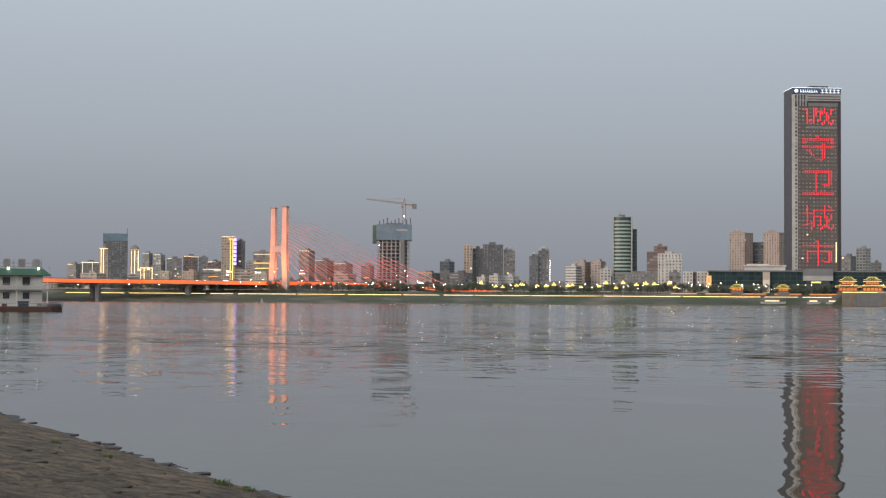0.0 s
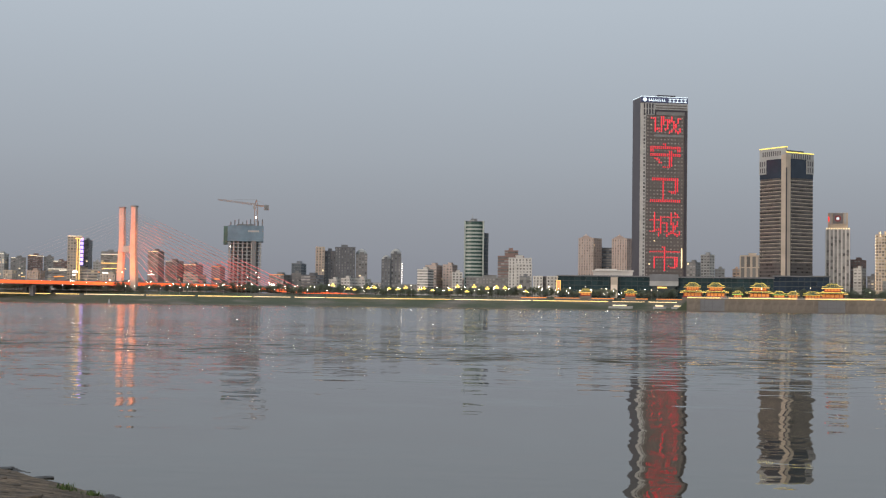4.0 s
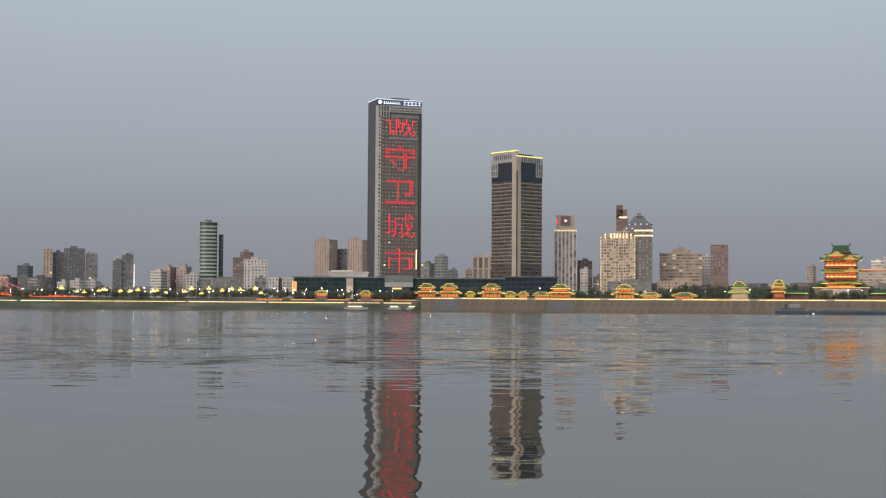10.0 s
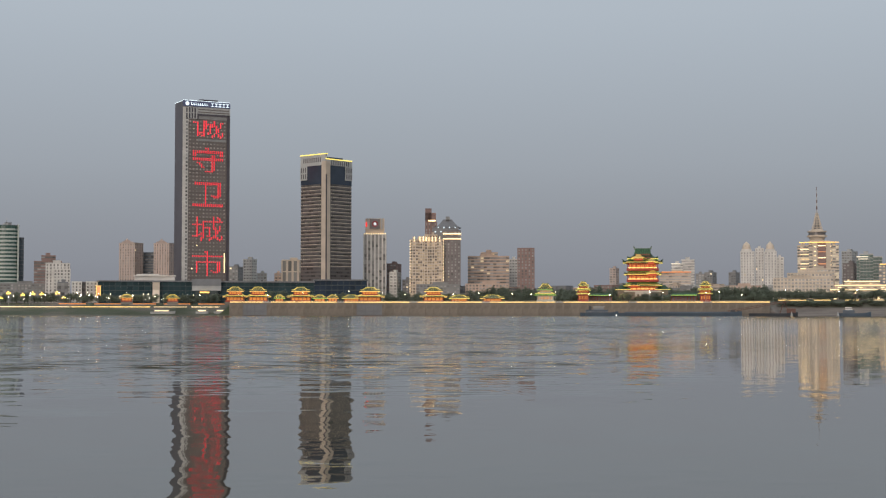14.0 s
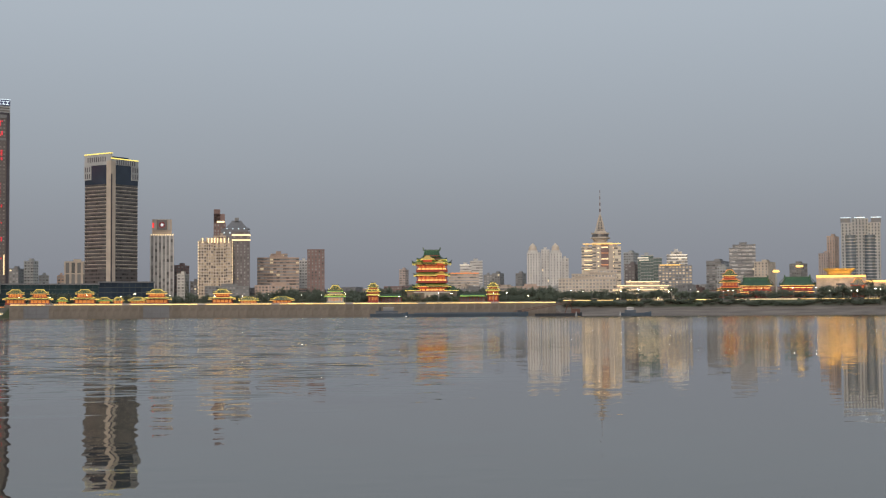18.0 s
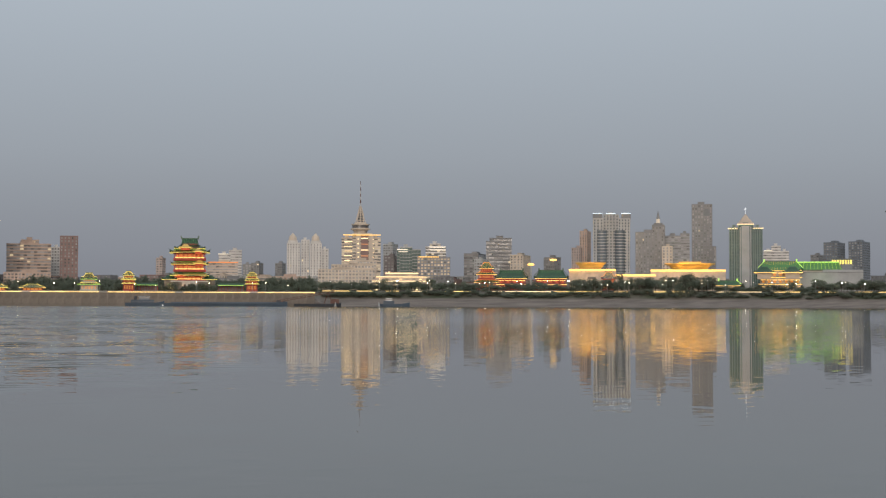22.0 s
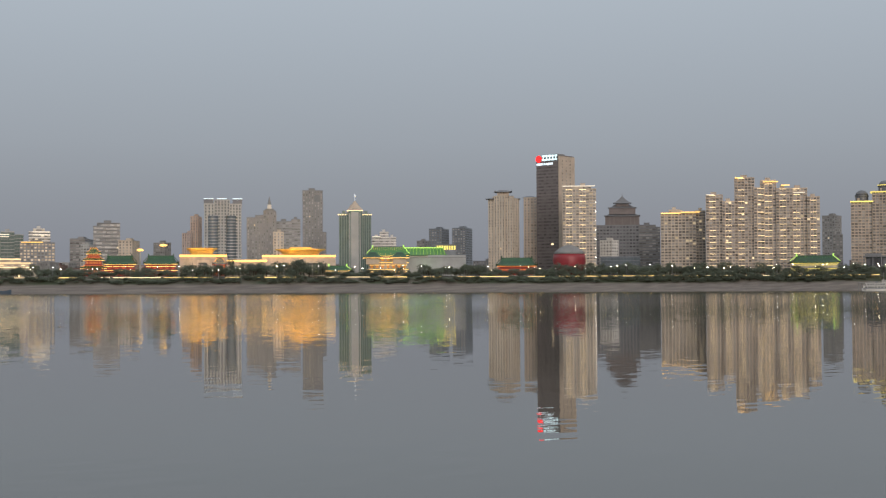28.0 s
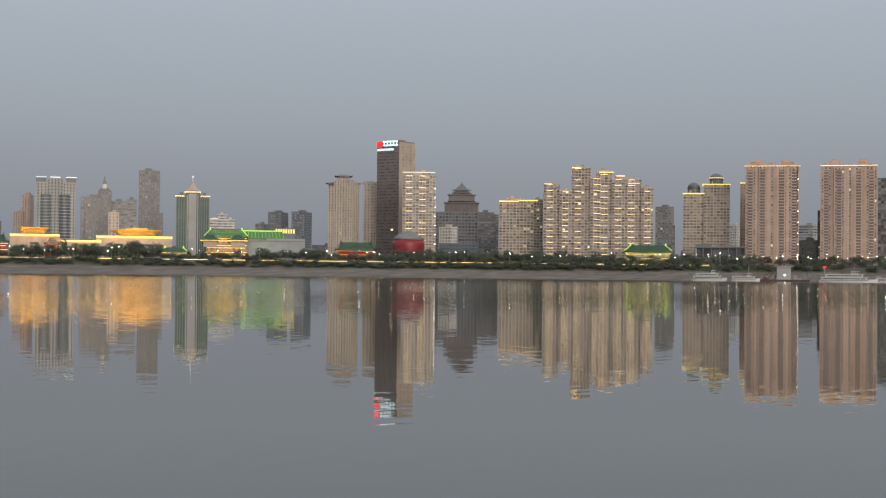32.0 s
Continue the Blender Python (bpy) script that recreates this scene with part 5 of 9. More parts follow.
# ---- the tower that stands corner on ----
def corner_tower(az, dist, top):
    ob = thing("corner_tower", spot(az, dist, LAND, 44), "dark banded office tower with a pale corner shaft and gold-lit crown", "skyscraper")
    h, s = top - LAND, 19.5
    part("wall", Geo().box(-s + 0.3, s - 0.3, -s + 0.3, s - 0.3, -1.5, h - 10), TOWERDARK, ob)
    storey = 3.9
    floors = int((h - 31) / storey)
    many = Geo()
    row, band, glim = Geo(), Geo().ring(-s + 0.3, s - 0.3, -s + 0.3, s - 0.3, 0, 1.2, 0.4), Geo()
    for i in range(12):
        c = -s + (i + 0.5) * 2 * s / 12
        if -s + 6 < c:
            row.box(c - 1.3, c + 1.3, -s + 0.15, -s + 0.32, 1.8, 3.7)
            glim.box(c - 1.0, c + 1.0, -s - 0.2, -s - 0.1, 1.25, 1.7)
            row.box(-s + 0.15, -s + 0.32, c - 1.3, c + 1.3, 1.8, 3.7)
            glim.box(-s - 0.2, -s - 0.1, c - 1.0, c + 1.0, 1.25, 1.7)
    shared, dim = band.mesh("floor_band", TOWERDARK), glim.mesh("sill_light", SILL)
    for f in range(floors):
        k = len(many.v)
        many.v += [(x, y, z + f * storey) for x, y, z in row.v]
        many.f += [tuple(k + i for i in q) for q in row.f]
        put("floor_band", shared, ob, pose(0, 0, f * storey))
        if f > floors * 0.28:
            tagged(put("sill_light", dim, ob, pose(0, 0, f * storey)), kind="stuff")
    tagged(part("glazing", many, G_UNLIT, ob), kind="stuff")
    top_z = floors * storey
    part("dark_glass_belt", Geo().box(-s, s, -s, s, top_z, h - 12), NIGHTGLASS, ob, "dark blue glass upper storeys")
    part("corner_shaft", Geo().box(-s - 1.2, -s + 5.5, -s - 1.2, -s + 5.5, -1.5, h - 8), CREAM, ob, "pale corner shaft")
    part("shaft_groove", Geo().box(-s - 1.3, -s + 0.4, -s - 1.5, -s - 1.2, 0, h - 22), TOWERSIDE, ob)
    crown = Geo().box(-s - 0.6, s, -s - 0.6, -s + 1.5, h - 12, h - 6).box(-s - 0.6, -s + 1.5, -s, s, h - 12, h - 0.5)
    crown.box(-s, s - 8, -s + 1.5, s, h - 10, h - 7)
    part("crown", crown, PALEGREY, ob, "pale open crown")
    part("crown_house", Geo().box(-s + 8, s - 5, -s + 9, s - 4, h - 10, h - 2), NIGHTGLASS, ob)
    for foot in (Geo().box(s - 10, s + 0.4, -s - 0.6, -s, h - 27, h - 12), Geo().box(-s - 0.6, -s, s - 10, s + 0.4, h - 27, h - 12)):
        part("crown_leg", foot, PALEGREY, ob, "pale crown leg with slots")
    slot = Geo().box(-0.6, 0.6, -s - 0.8, -s - 0.55, 0, 5).mesh("crown_slot", TOWERSIDE)
    slot2 = Geo().box(-s - 0.8, -s - 0.55, -0.6, 0.6, 0, 5).mesh("crown_slot", TOWERSIDE)
    for i in range(9):
        c = -s + 8 + 3.2 * i
        put("crown_slot", slot, ob, pose(c, 0, h - 11.6))
        put("crown_slot", slot2, ob, pose(0, c, h - 8.5))
    for i in range(3):
        for z in (h - 18.5, h - 25.5):
            put("crown_slot", slot, ob, pose(s - 8 + 3.2 * i, 0, z))
            put("crown_slot", slot2, ob, pose(0, s - 8 + 3.2 * i, z))
    part("light_tube", Geo().box(-s - 0.9, s, -s - 0.9, -s - 0.3, h - 6, h - 5), YELLOWLED, ob)
    part("light_tube", Geo().box(-s - 0.9, -s - 0.3, -s, s, h - 0.5, h + 0.5), YELLOWLED, ob)
    part("light_tube", Geo().box(-s - 0.9, -s + 2, -s - 0.9, -s - 0.3, h - 0.5, h + 0.5), YELLOWLED, ob)


SILL = glow("pale_sill_light", (1.0, 0.86, 0.66), 0.3)
TOWERDARK = surface("dark_brown_tower_panel", (0.115, 0.100, 0.094), rough=0.5)
G_UNLIT = window_glass("dark_tower_glass", (0.095, 0.09, 0.09), 0.0)
NIGHTGLASS = surface("dark_blue_glass", (0.035, 0.05, 0.075), rough=0.15)
corner_tower(-2.91, 1600, 173.4)


# ---- slim finned tower, stepped hotel ----
ob = block("finned_tower", "slim pale tower with white fins and a dark sign crown", -1.01, 1640, 25.1, 91.3, PALEGREY, G_DARK, "fin", storey=3.6, bay=4.0, house=False, category="skyscraper", trim=WHITE)
w, h = 25.1, 91.3 - LAND
part("crown", Geo().box(-w / 2 + 2, w / 2 - 2, 1, 16, h - 1, h + 17), BEIGE, ob)
for x in (-w / 2 + 5, -w / 2 + 9, w / 2 - 9, w / 2 - 5):
    part("crown_fin", Geo().box(x - 0.8, x + 0.8, 0.4, 1.2, h + 5, h + 17.5), PALEGREY, ob)
part("sign_board", Geo().box(-5.5, 5.5, 0.2, 1.0, h + 5.5, h + 16.5), DARKBROWN, ob, "dark sign board")
badge = part("sign_badge", Geo().turn([(3.4, 0), (3.4, 0.3)], 20), REDDOME, ob, "red round badge")
badge.matrix_basis = pose(0, 0.2, h + 11, 90)
ring_ = part("badge_ring", Geo().turn([(1.7, 0.3), (1.7, 0.6)], 16), COLDDIM, ob, "pale round mark")
ring_.matrix_basis = pose(0, 0.2, h + 11, 90)
part("sign_light", Geo().box(-w / 2 + 2.4, -w / 2 + 3.6, 0.0, 0.4, h + 8, h + 13), REDSIGN, ob)
bulb = Geo().box(-0.5, 0.5, -0.9, -0.1, 0, 1).mesh("cornice_lamp", WARMLED)
for i in range(10):
    put("cornice_lamp", bulb, ob, pose(-w / 2 + 1 + i * (w - 2) / 9, 0, h - 0.4))

az0 = 1.01
ob = stepped("stepped_hotel", "beige stepped hotel dotted with warm lamps", az0, 1600, [(-18.1, -9.2, 0, 16, 83.1), (-9.8, -2.2, 1, 17, 86.2), (-2.2, 3.7, 2, 18, 88.7), (3.0, 11.6, 2, 18, 88.7), (11.0, 18.4, 0, 16, 83.2)], BEIGE, G_DOTS, "grid", storey=3.2, bay=2.6, category="hotel")
zt = 86.9 - LAND
for x in [-18.2, 18.4]:
    lamp = Geo().box(x - 0.4, x + 0.4, -0.7, -0.1, 0, 0.9).mesh("edge_lamp", WARMLED)
    for i in range(22):
        put("edge_lamp", lamp, ob, pose(0, 0, 4 + i * (zt - 10) / 21))
for x in [-13.4, -7.3, -3.6, -0.6, 2.5, 6.1, 9.8, 14.0]:
    part("wall_washer", Geo().box(x - 0.5, x + 0.5, 0.0, 0.5, zt - 6, zt - 1), WARMLED, ob)
ob = block("dome_topped_tower", "dark tower with a hipped lantern roof and gold rings", 2.0, 1605, 18.7, 93.3, DARKBROWN, G_FEW, "slit", house=False, category="tower")
w, h = 18.7, 93.3 - LAND
for z in (h - 4.5, h - 10):
    part("gold_ring", Geo().ring(-w / 2, w / 2, 0, 16, z, z + 1.3, 0.6), WARMLED, ob)
part("lantern_wall", Geo().box(-w / 2 - 12, w / 2 - 2, 2, 18, h - 22, h + 3), DARKGREY, ob)
part("hip_roof", hip_roof(14, 8, h + 3, 9.5, 0.6, 0.2, 0.35), DARKGREY, ob).matrix_basis = pose(-5, 10, 0)
part("roof_lantern", Geo().box(-7, -2.5, 7, 13, h + 12, h + 15.5), GREY, ob)
roof_lamp = Geo().box(-0.6, 0.6, -0.4, 0.4, 0, 1).mesh("roof_lamp", COLDLED)
for i in range(9):
    put("roof_lamp", roof_lamp, ob, pose(-w / 2 - 9 + i * 3.1, 1.4, h + (2.6 if i % 2 else -2.0)))
ob = block("shaft_tower", "narrow brown shaft with a stepped top", 1.18, 1625, 13.1, 103.8, REDBROWN, G_DARK, "slit", house=False, category="tower")
h = 103.8 - LAND
part("upper_shaft", Geo().box(-6.5, 0.5, 2, 12, h - 1, h + 15).box(-6.5, 5.5, 2, 12, h - 1, h + 10), REDBROWN, ob)
part("shaft_light", Geo().box(-3, 5, 1.2, 1.9, h + 0.5, h + 2), WARMLED, ob)

# ---- the dark and beige tower with the red sign ----
ob = thing("sign_tower", spot(38.75, 1630, LAND, -38), "dark office tower with beige flank and lit roof sign", "skyscraper")
h = 151.9 - LAND
volume(ob, -31, 0, 0, 29, -1.5, h - 2, DARKBROWN, G_OFFICE, "band", 3.6, 3.4)
part("flank_wall", Geo().box(0.2, 0.9, 0.2, 29, -1.5, h - 2), BEIGE, ob, "beige flank wall")
slit_ = Geo().box(0.85, 1.05, 0, 1.2, 0, 1.6).mesh("flank_window", G_FEW)
for f in range(int(h / 3.6) - 1):
    for y in (6, 13, 20):
        put("flank_window", slit_, ob, pose(0, y, 2 + f * 3.6))
part("roof_mast", Geo().box(-14, -4, 4, 18, h - 2, h + 1), GREY, ob)
part("sign_emblem", Geo().turn([(3.9, -0.4), (3.9, 0.4)], 12), REDSIGN, ob, "red lit emblem").matrix_basis = pose(-27, -0.8, h - 3.9, 90)
for k in range(5):
    part("sign_bar", Geo().box(-22 + 4.4 * k, -22 + 4.4 * k + 3.4, -1.0, -0.3, h - 2.0, h - 0.2).box(-20.8 + 4.4 * k, -19.8 + 4.4 * k, -1.0, -0.3, h - 4.5, h - 2.0).box(-22 + 4.4 * k, -22 + 4.4 * k + 3.4, -1.0, -0.3, h - 6.2, h - 4.5), COLDSIGN, ob, "white lit sign stroke")
for k in range(9):
    part("sign_bar", Geo().box(-30 + 2.6 * k, -30 + 2.6 * k + 1.9, -0.8, -0.3, h - 11.1, h - 8.8), COLDLED, ob)

# ---- pagoda-shaped top of the dark office tower ----
ob = pagoda = thing("pagoda_top", spot(41.22, 1682, 74.6), "brown two-tier pagoda top on an office tower", "roof pavilion")
w = 37.3
part("lower_wall", Geo().box(-w / 2, w / 2, 0, 20, -0.5, 11), DARKBROWN, ob)
for k in range(9):
    part("pier", Geo().box(-w / 2 + k * w / 8 - 0.7, -w / 2 + k * w / 8 + 0.7, -0.5, 0.1, 0, 10), DARKBROWN, ob)
part("lower_roof", hip_roof(w / 2, 10, 10.5, 5, 1.5, 1.0, 0.7), DARKGREY, ob).matrix_basis = pose(0, 10, 0)
part("middle_wall", Geo().box(-w * 0.40, w * 0.40, 3, 17, 13, 20), DARKBROWN, ob)
part("middle_roof", hip_roof(w * 0.40, 7, 20, 4, 1.2, 0.8, 0.6), DARKGREY, ob).matrix_basis = pose(0, 10, 0)
part("top_wall", Geo().box(-w * 0.20, w * 0.20, 6, 14, 22, 26), DARKBROWN, ob)
part("top_roof", hip_roof(w * 0.24, 5, 25.5, 8, 1.5, 0.6, 0.1), DARKGREY, ob).matrix_basis = pose(0, 10, 0)
part("finial", Geo().beam((0, 10, 32), (0, 10, 37), 0.8, 0.2), DARKGREY, ob)

# ---- crowns, domes, spires and light lines of other towers ----
def roof_thing(name, label, az, dist, z, category="roof structure", turn=0.0, group=""):
    ob = thing(name, spot(az, dist, z, turn), label, category, group)
    if category != "lamp string" and category != "light line":
        ROOFS.append(ob)
    return ob


ROOFS = [pagoda]
ob = roof_thing("broadcast_mast", "red and white antenna mast over a ringed lantern", 15.95, 1712, 84.2)
z1, z2, z3 = [v - 84.2 for v in (97.6, 116.3, 145.6)]
part("drum", Geo().turn([(7.5, -1), (7.5, 2.2), (8.6, 2.4), (8.6, 4.2), (11.2, 4.6), (11.2, 6.2), (9.4, 6.4), (9.4, z1 - 3.6), (10.6, z1 - 3.4), (10.6, z1 - 2), (7.2, z1 - 1.6), (6.6, z1)], 24), CREAM, ob, smooth=False)
part("drum_glazing", Geo().turn([(9.55, 6.6), (9.55, z1 - 3.8)], 24), G_DARK, ob)
cone = Geo()
for k in range(8):
    a = 2 * math.pi * k / 8
    cone.beam((5.6 * math.cos(a), 5.6 * math.sin(a), z1 - 0.5), (1.0 * math.cos(a), 1.0 * math.sin(a), z2), 0.9, 0.6)
for k in range(6):
    r = 5.6 - 4.6 * (k + 0.5) / 6
    zz_ = z1 + (z2 - z1) * (k + 0.5) / 6
    cone.ring(-r * 0.75, r * 0.75, -r * 0.75, r * 0.75, zz_, zz_ + 0.6, 0.4)
part("lattice_cone", cone, CREAM, ob)
part("cone_core", Geo().turn([(3.6, z1 - 0.5), (0.9, z2)], 12), GREY, ob)
for k in range(8):
    a, b_ = z2 + (z3 - z2) * k / 8, z2 + (z3 - z2) * (k + 1) / 8
    part("mast_section", Geo().beam((0, 0, a), (0, 0, b_), 1.5 - 0.13 * k), RUST if k % 2 else PALEGREY, ob)
ob = roof_thing("facade_bay", "tall glazed bay with orange lit floors", 16.12, 1699.6, LAND, "facade bay")
h = 82.0 - LAND
part("bay_glass", Geo().box(-4.2, 4.2, -0.6, 0.2, 30, h), REDBROWN, ob)
for k in range(7):
    part("floor_light", Geo().box(-4.0, 4.0, -0.9, -0.6, h - 4 - 6.8 * k, h - 3.1 - 6.8 * k), ORANGEDIM if k % 2 else WARMLED, ob)
for x in (-7.5, 7.5):
    part("bay_pier", Geo().box(x - 2.6, x + 2.6, -1.4, 0.2, 20, h + 1), CREAM, ob)
for k in range(8):
    part("pier_lamp", Geo().box(-8.3, -6.7, -1.7, -1.4, h - 5 - 5.2 * k, h - 4.2 - 5.2 * k).box(9.5, 10.3, -1.7, -1.4, h - 5 - 5.2 * k, h - 4.2 - 5.2 * k), WARMLED, ob)
for k in range(6):
    part("wing_light", Geo().box(-23.5, -14, 1.0, 1.4, h - 8 - 5.4 * k, h - 7.2 - 5.4 * k), WARMDIM, ob)
for az, z in ((13.33, 76.2), (14.21, 76.0)):
    ob = roof_thing("roof_turret", "pale pointed roof turret", az, 1786, z)
    part("turret_drum", Geo().box(-6, 6, -1, 13, -1, 3), WHITE, ob)
    part("turret_cone", Geo().turn([(4.8, 2), (4.8, 5.5), (4.0, 8.2), (2.2, 10.2), (0.3, 12.2)], 10, 0, 6), CREAM, ob)
ob = roof_thing("office_spire", "pointed spire with a lit lantern", 27.51, 1706, 92.6)
part("spire_base", Geo().box(-7, 7, -1, 11, -1, 2).box(-5, 5, 1, 9, 2, 4), GREY, ob)
part("spire_lantern", Geo().turn([(2.6, 4), (2.2, 9)], 8, 0, 5), PALELIT, ob, "pale lit lantern")
part("spire_point", Geo().turn([(2.4, 9), (1.3, 13), (0.2, 18)], 8, 0, 5), GREY, ob)
ob = roof_thing("pyramid_roof", "pale pyramid roof with a ball finial", 30.82, 1642, 90.1)
part("roof_drum", Geo().box(-9, 9, 1, 19, -1, 1.5), PALEGREY, ob)
part("pyramid", Geo().turn([(9.5, 1.5), (7.5, 4), (4.4, 7.5), (2.2, 10.5), (0.5, 12.5)], 8, 0, 10), BEIGE, ob)
part("finial", Geo().beam((0, 10, 12), (0, 10, 18), 0.5).turn([(0.2, 16.5), (1.0, 17.5), (1.1, 18.6), (0.2, 20)], 10, 0, 10), COLDDIM, ob)
part("centre_bay", Geo().box(-4.2, 4.2, -3.2, 2, -77.5, -1).box(-6.2, -5.2, -2.6, 2, -77.5, -2).box(5.2, 6.2, -2.6, 2, -77.5, -2), PALEGREY, ob, "pale stone centre bay")
part("cornice_light", Geo().box(-19, -8.5, -0.2, 0.6, -4.2, -3.0).box(8.5, 19, -0.2, 0.6, -4.2, -3.0).box(-9, 9, -1.2, -0.4, 0.2, 1.4), WARMLED, ob)
for az in (25.18, 25.69, 26.28):
    ob = roof_thing("roof_house", "dark roof house with a white light line", az, 1702, 102.7, group="roof houses")
    part("house_wall", Geo().box(-5.4, 5.4, 0, 14, -1, 4.5), DARKGREY, ob)
    part("light_tube", Geo().box(-5.6, 5.6, -0.6, 0, 4.5, 5.3), COLDLED, ob)
for az in (25.35, 26.05):
    ob = roof_thing("glass_bay", "curved grey glass bay with pale floor bands", az, 1699, LAND, "facade bay", group="curved glass bays")
    h = 88.0 - LAND
    part("bay_glass", Geo().turn([(5.6, 0), (5.6, h)], 20, 0, 1.4, 0.5), G_BLUE, ob)
    ring_ = Geo().turn([(5.85, 0), (5.85, 0.7)], 20, 0, 1.4, 0.5).mesh("bay_band", PALEGREY)
    for f in range(int(h / 3.5)):
        put("bay_band", ring_, ob, pose(0, 0, 1.5 + f * 3.5))
ob = roof_thing("tower_arch", "dark arch niche near a tower top", 29.36, 1779.5, 108.9)
part("niche", Geo().box(-3.6, 3.6, -0.8, 0.4, 0, 7).box(-2.4, 2.4, -0.8, 0.4, 7, 8.4), DARKGREY, ob)
for az, dist, z, r, lit in ((50.19, 1584, 92.7, 6.5, 0), (51.04, 1582, 102.3, 7.0, 1)):
    ob = roof_thing("roof_turret", "round dark roof turret with gold light lines", az, dist, z)
    part("turret_drum", Geo().turn([(r, -1), (r, 4.5), (r + 0.6, 5), (r + 0.6, 6)], 20, 0, 8), DARKGREY, ob)
    part("turret_dome", Geo().turn([(r, 6), (r * 0.9, 8.5), (r * 0.55, 10.6), (0.4, 11.6)], 20, 0, 8), DARKGREY, ob, smooth=True)
    part("light_tube", Geo().ring(-11 - 3.4 * lit, 11 + 3.4 * lit, -3.6 + lit, 15, -1.4, -0.3, 0.5), YELLOWLED, ob)
    if lit:
        part("dome_light", Geo().turn([(r + 0.8, 6.1), (r + 0.8, 6.9)], 20, 0, 8), YELLOWLED, ob)
for axis in (53.13, 55.95):
    for s in (-1, 1):
        ob = roof_thing("tower_crown", "brown stepped roof turret with orange-lit edge", axis + s * 0.52, 1548, 119.4 - 1, group="brown tower crowns")
        part("turret", Geo().box(-5.4, 5.4, -2, 8, -1, 4.5).box(-4.2, 4.2, 0, 7, 4.5, 6.5), BROWN, ob)
        part("turret_light", Geo().box(-3.4, 3.4, -2.5, -2.0, 4.0, 4.4), ORANGEDIM, ob)
    ob = roof_thing("roof_light_line", "orange light line along a tower's roof edge", axis, 1540, 118.2, "light line", group="roof light lines")
    part("light_tube", Geo().box(-28, 28, -0.8, -0.1, -0.6, -0.1), WARMDIM, ob)
for az, dist, zt_, n_ in ((54.09, 1542, 118.2, 9), (-17.65, 1722, 55.7, 14), (40.19, 1562, 106.6, 9)):
    ob = roof_thing("edge_lamp_string", "string of white lamps down a building's corner", az, dist - 2.0, LAND, "lamp string")
    lamp = Geo().box(-0.4, 0.4, -0.6, 0.6, 0, 0.8).mesh("edge_lamp", WHITELED)
    part("lamp_rail", Geo().box(-0.15, 0.15, 0.6, 2.2, 0, zt_ - LAND), STEEL, ob)
    for i in range(n_):
        put("edge_lamp", lamp, ob, pose(0, 0, 3 + i * (zt_ - LAND - 6) / n_))
ob = roof_thing("tower_crown", "dark curved roof crown with deep eaves", 36.61, 1622, 105.6)
part("crown_wall", Geo().box(-6.5, 6.5, 2, 18, -1, 4.6), BEIGE, ob)
part("crown_roof", hip_roof(7.4, 9, 4.6, 2.6, 2.4, 1.2, 0.6), DARKGREY, ob).matrix_basis = pose(0, 10, 0)
for s in (-1, 1):
    part("crown_wing", hip_roof(5.5, 8, 0.5, 1.5, 1.0, 0.4, 0.6), DARKGREY, ob).matrix_basis = pose(s * 12.5, 10, -3.6)
ob = roof_thing("tower_crown", "flat dark roof crown", 37.65, 1682, 107.2)
part("crown_roof", hip_roof(7.4, 8, 0, 2, 1, 0.5, 0.6), DARKGREY, ob).matrix_basis = pose(0, 8, 0)
ob = roof_thing("roof_antenna", "thin antenna on a tower roof", -14.92, 1690, 99.8, "antenna")
part("antenna_base", Geo().box(-3.5, 3.5, -2, 6, -1, 1.5), PALEGREY, ob)
part("antenna_rod", Geo().beam((0, 0, 1.4), (0, 0, 8), 0.6, 0.25), STEEL, ob)
for az, dist, z, r in ((-19.23, 1766, 61.9, 6.9), (-18.27, 1724, 55.1, 5.3), (-17.89, 1726, 61.9, 6.3), (-33.68, 1956, 66.8, 6.0)):
    ob = roof_thing("vault_roof", "grey arched roof top", az, dist, z, "roof")
    part("vault", Geo().turn([(r, -1), (r, 2), (r * 0.93, r * 0.4), (r * 0.7, r * 0.75), (r * 0.3, r), (0.3, r * 1.06)], 16, 0, 8, 0.6), PALEGREY if r != 6.0 else GREY, ob, smooth=True)
for az in (-10.50, -9.21):
    ob = roof_thing("tower_crown", "pinkish pointed roof crown", az, 1726, 82.8, group="pink crowns")
    part("crown_wall", Geo().box(-6, 6, 0, 12, -1, 2).box(-3.5, 3.5, 2, 10, 2, 3.6), PINK, ob)
    part("crown_point", Geo().turn([(2, 3.6), (0.2, 6)], 6, 0, 6), PINK, ob)

ob = roof_thing("roof_net", "faded teal safety net on an unfinished tower", -34.4, 2102, 82.9)
part("safety_net", Geo().box(-17, 17, -0.8, 16, -1, 11), NET, ob, "faded teal safety net")
part("jib_mast", Geo().beam((16, 4, 0), (16, 4, 19), 1.0), STEEL, ob)
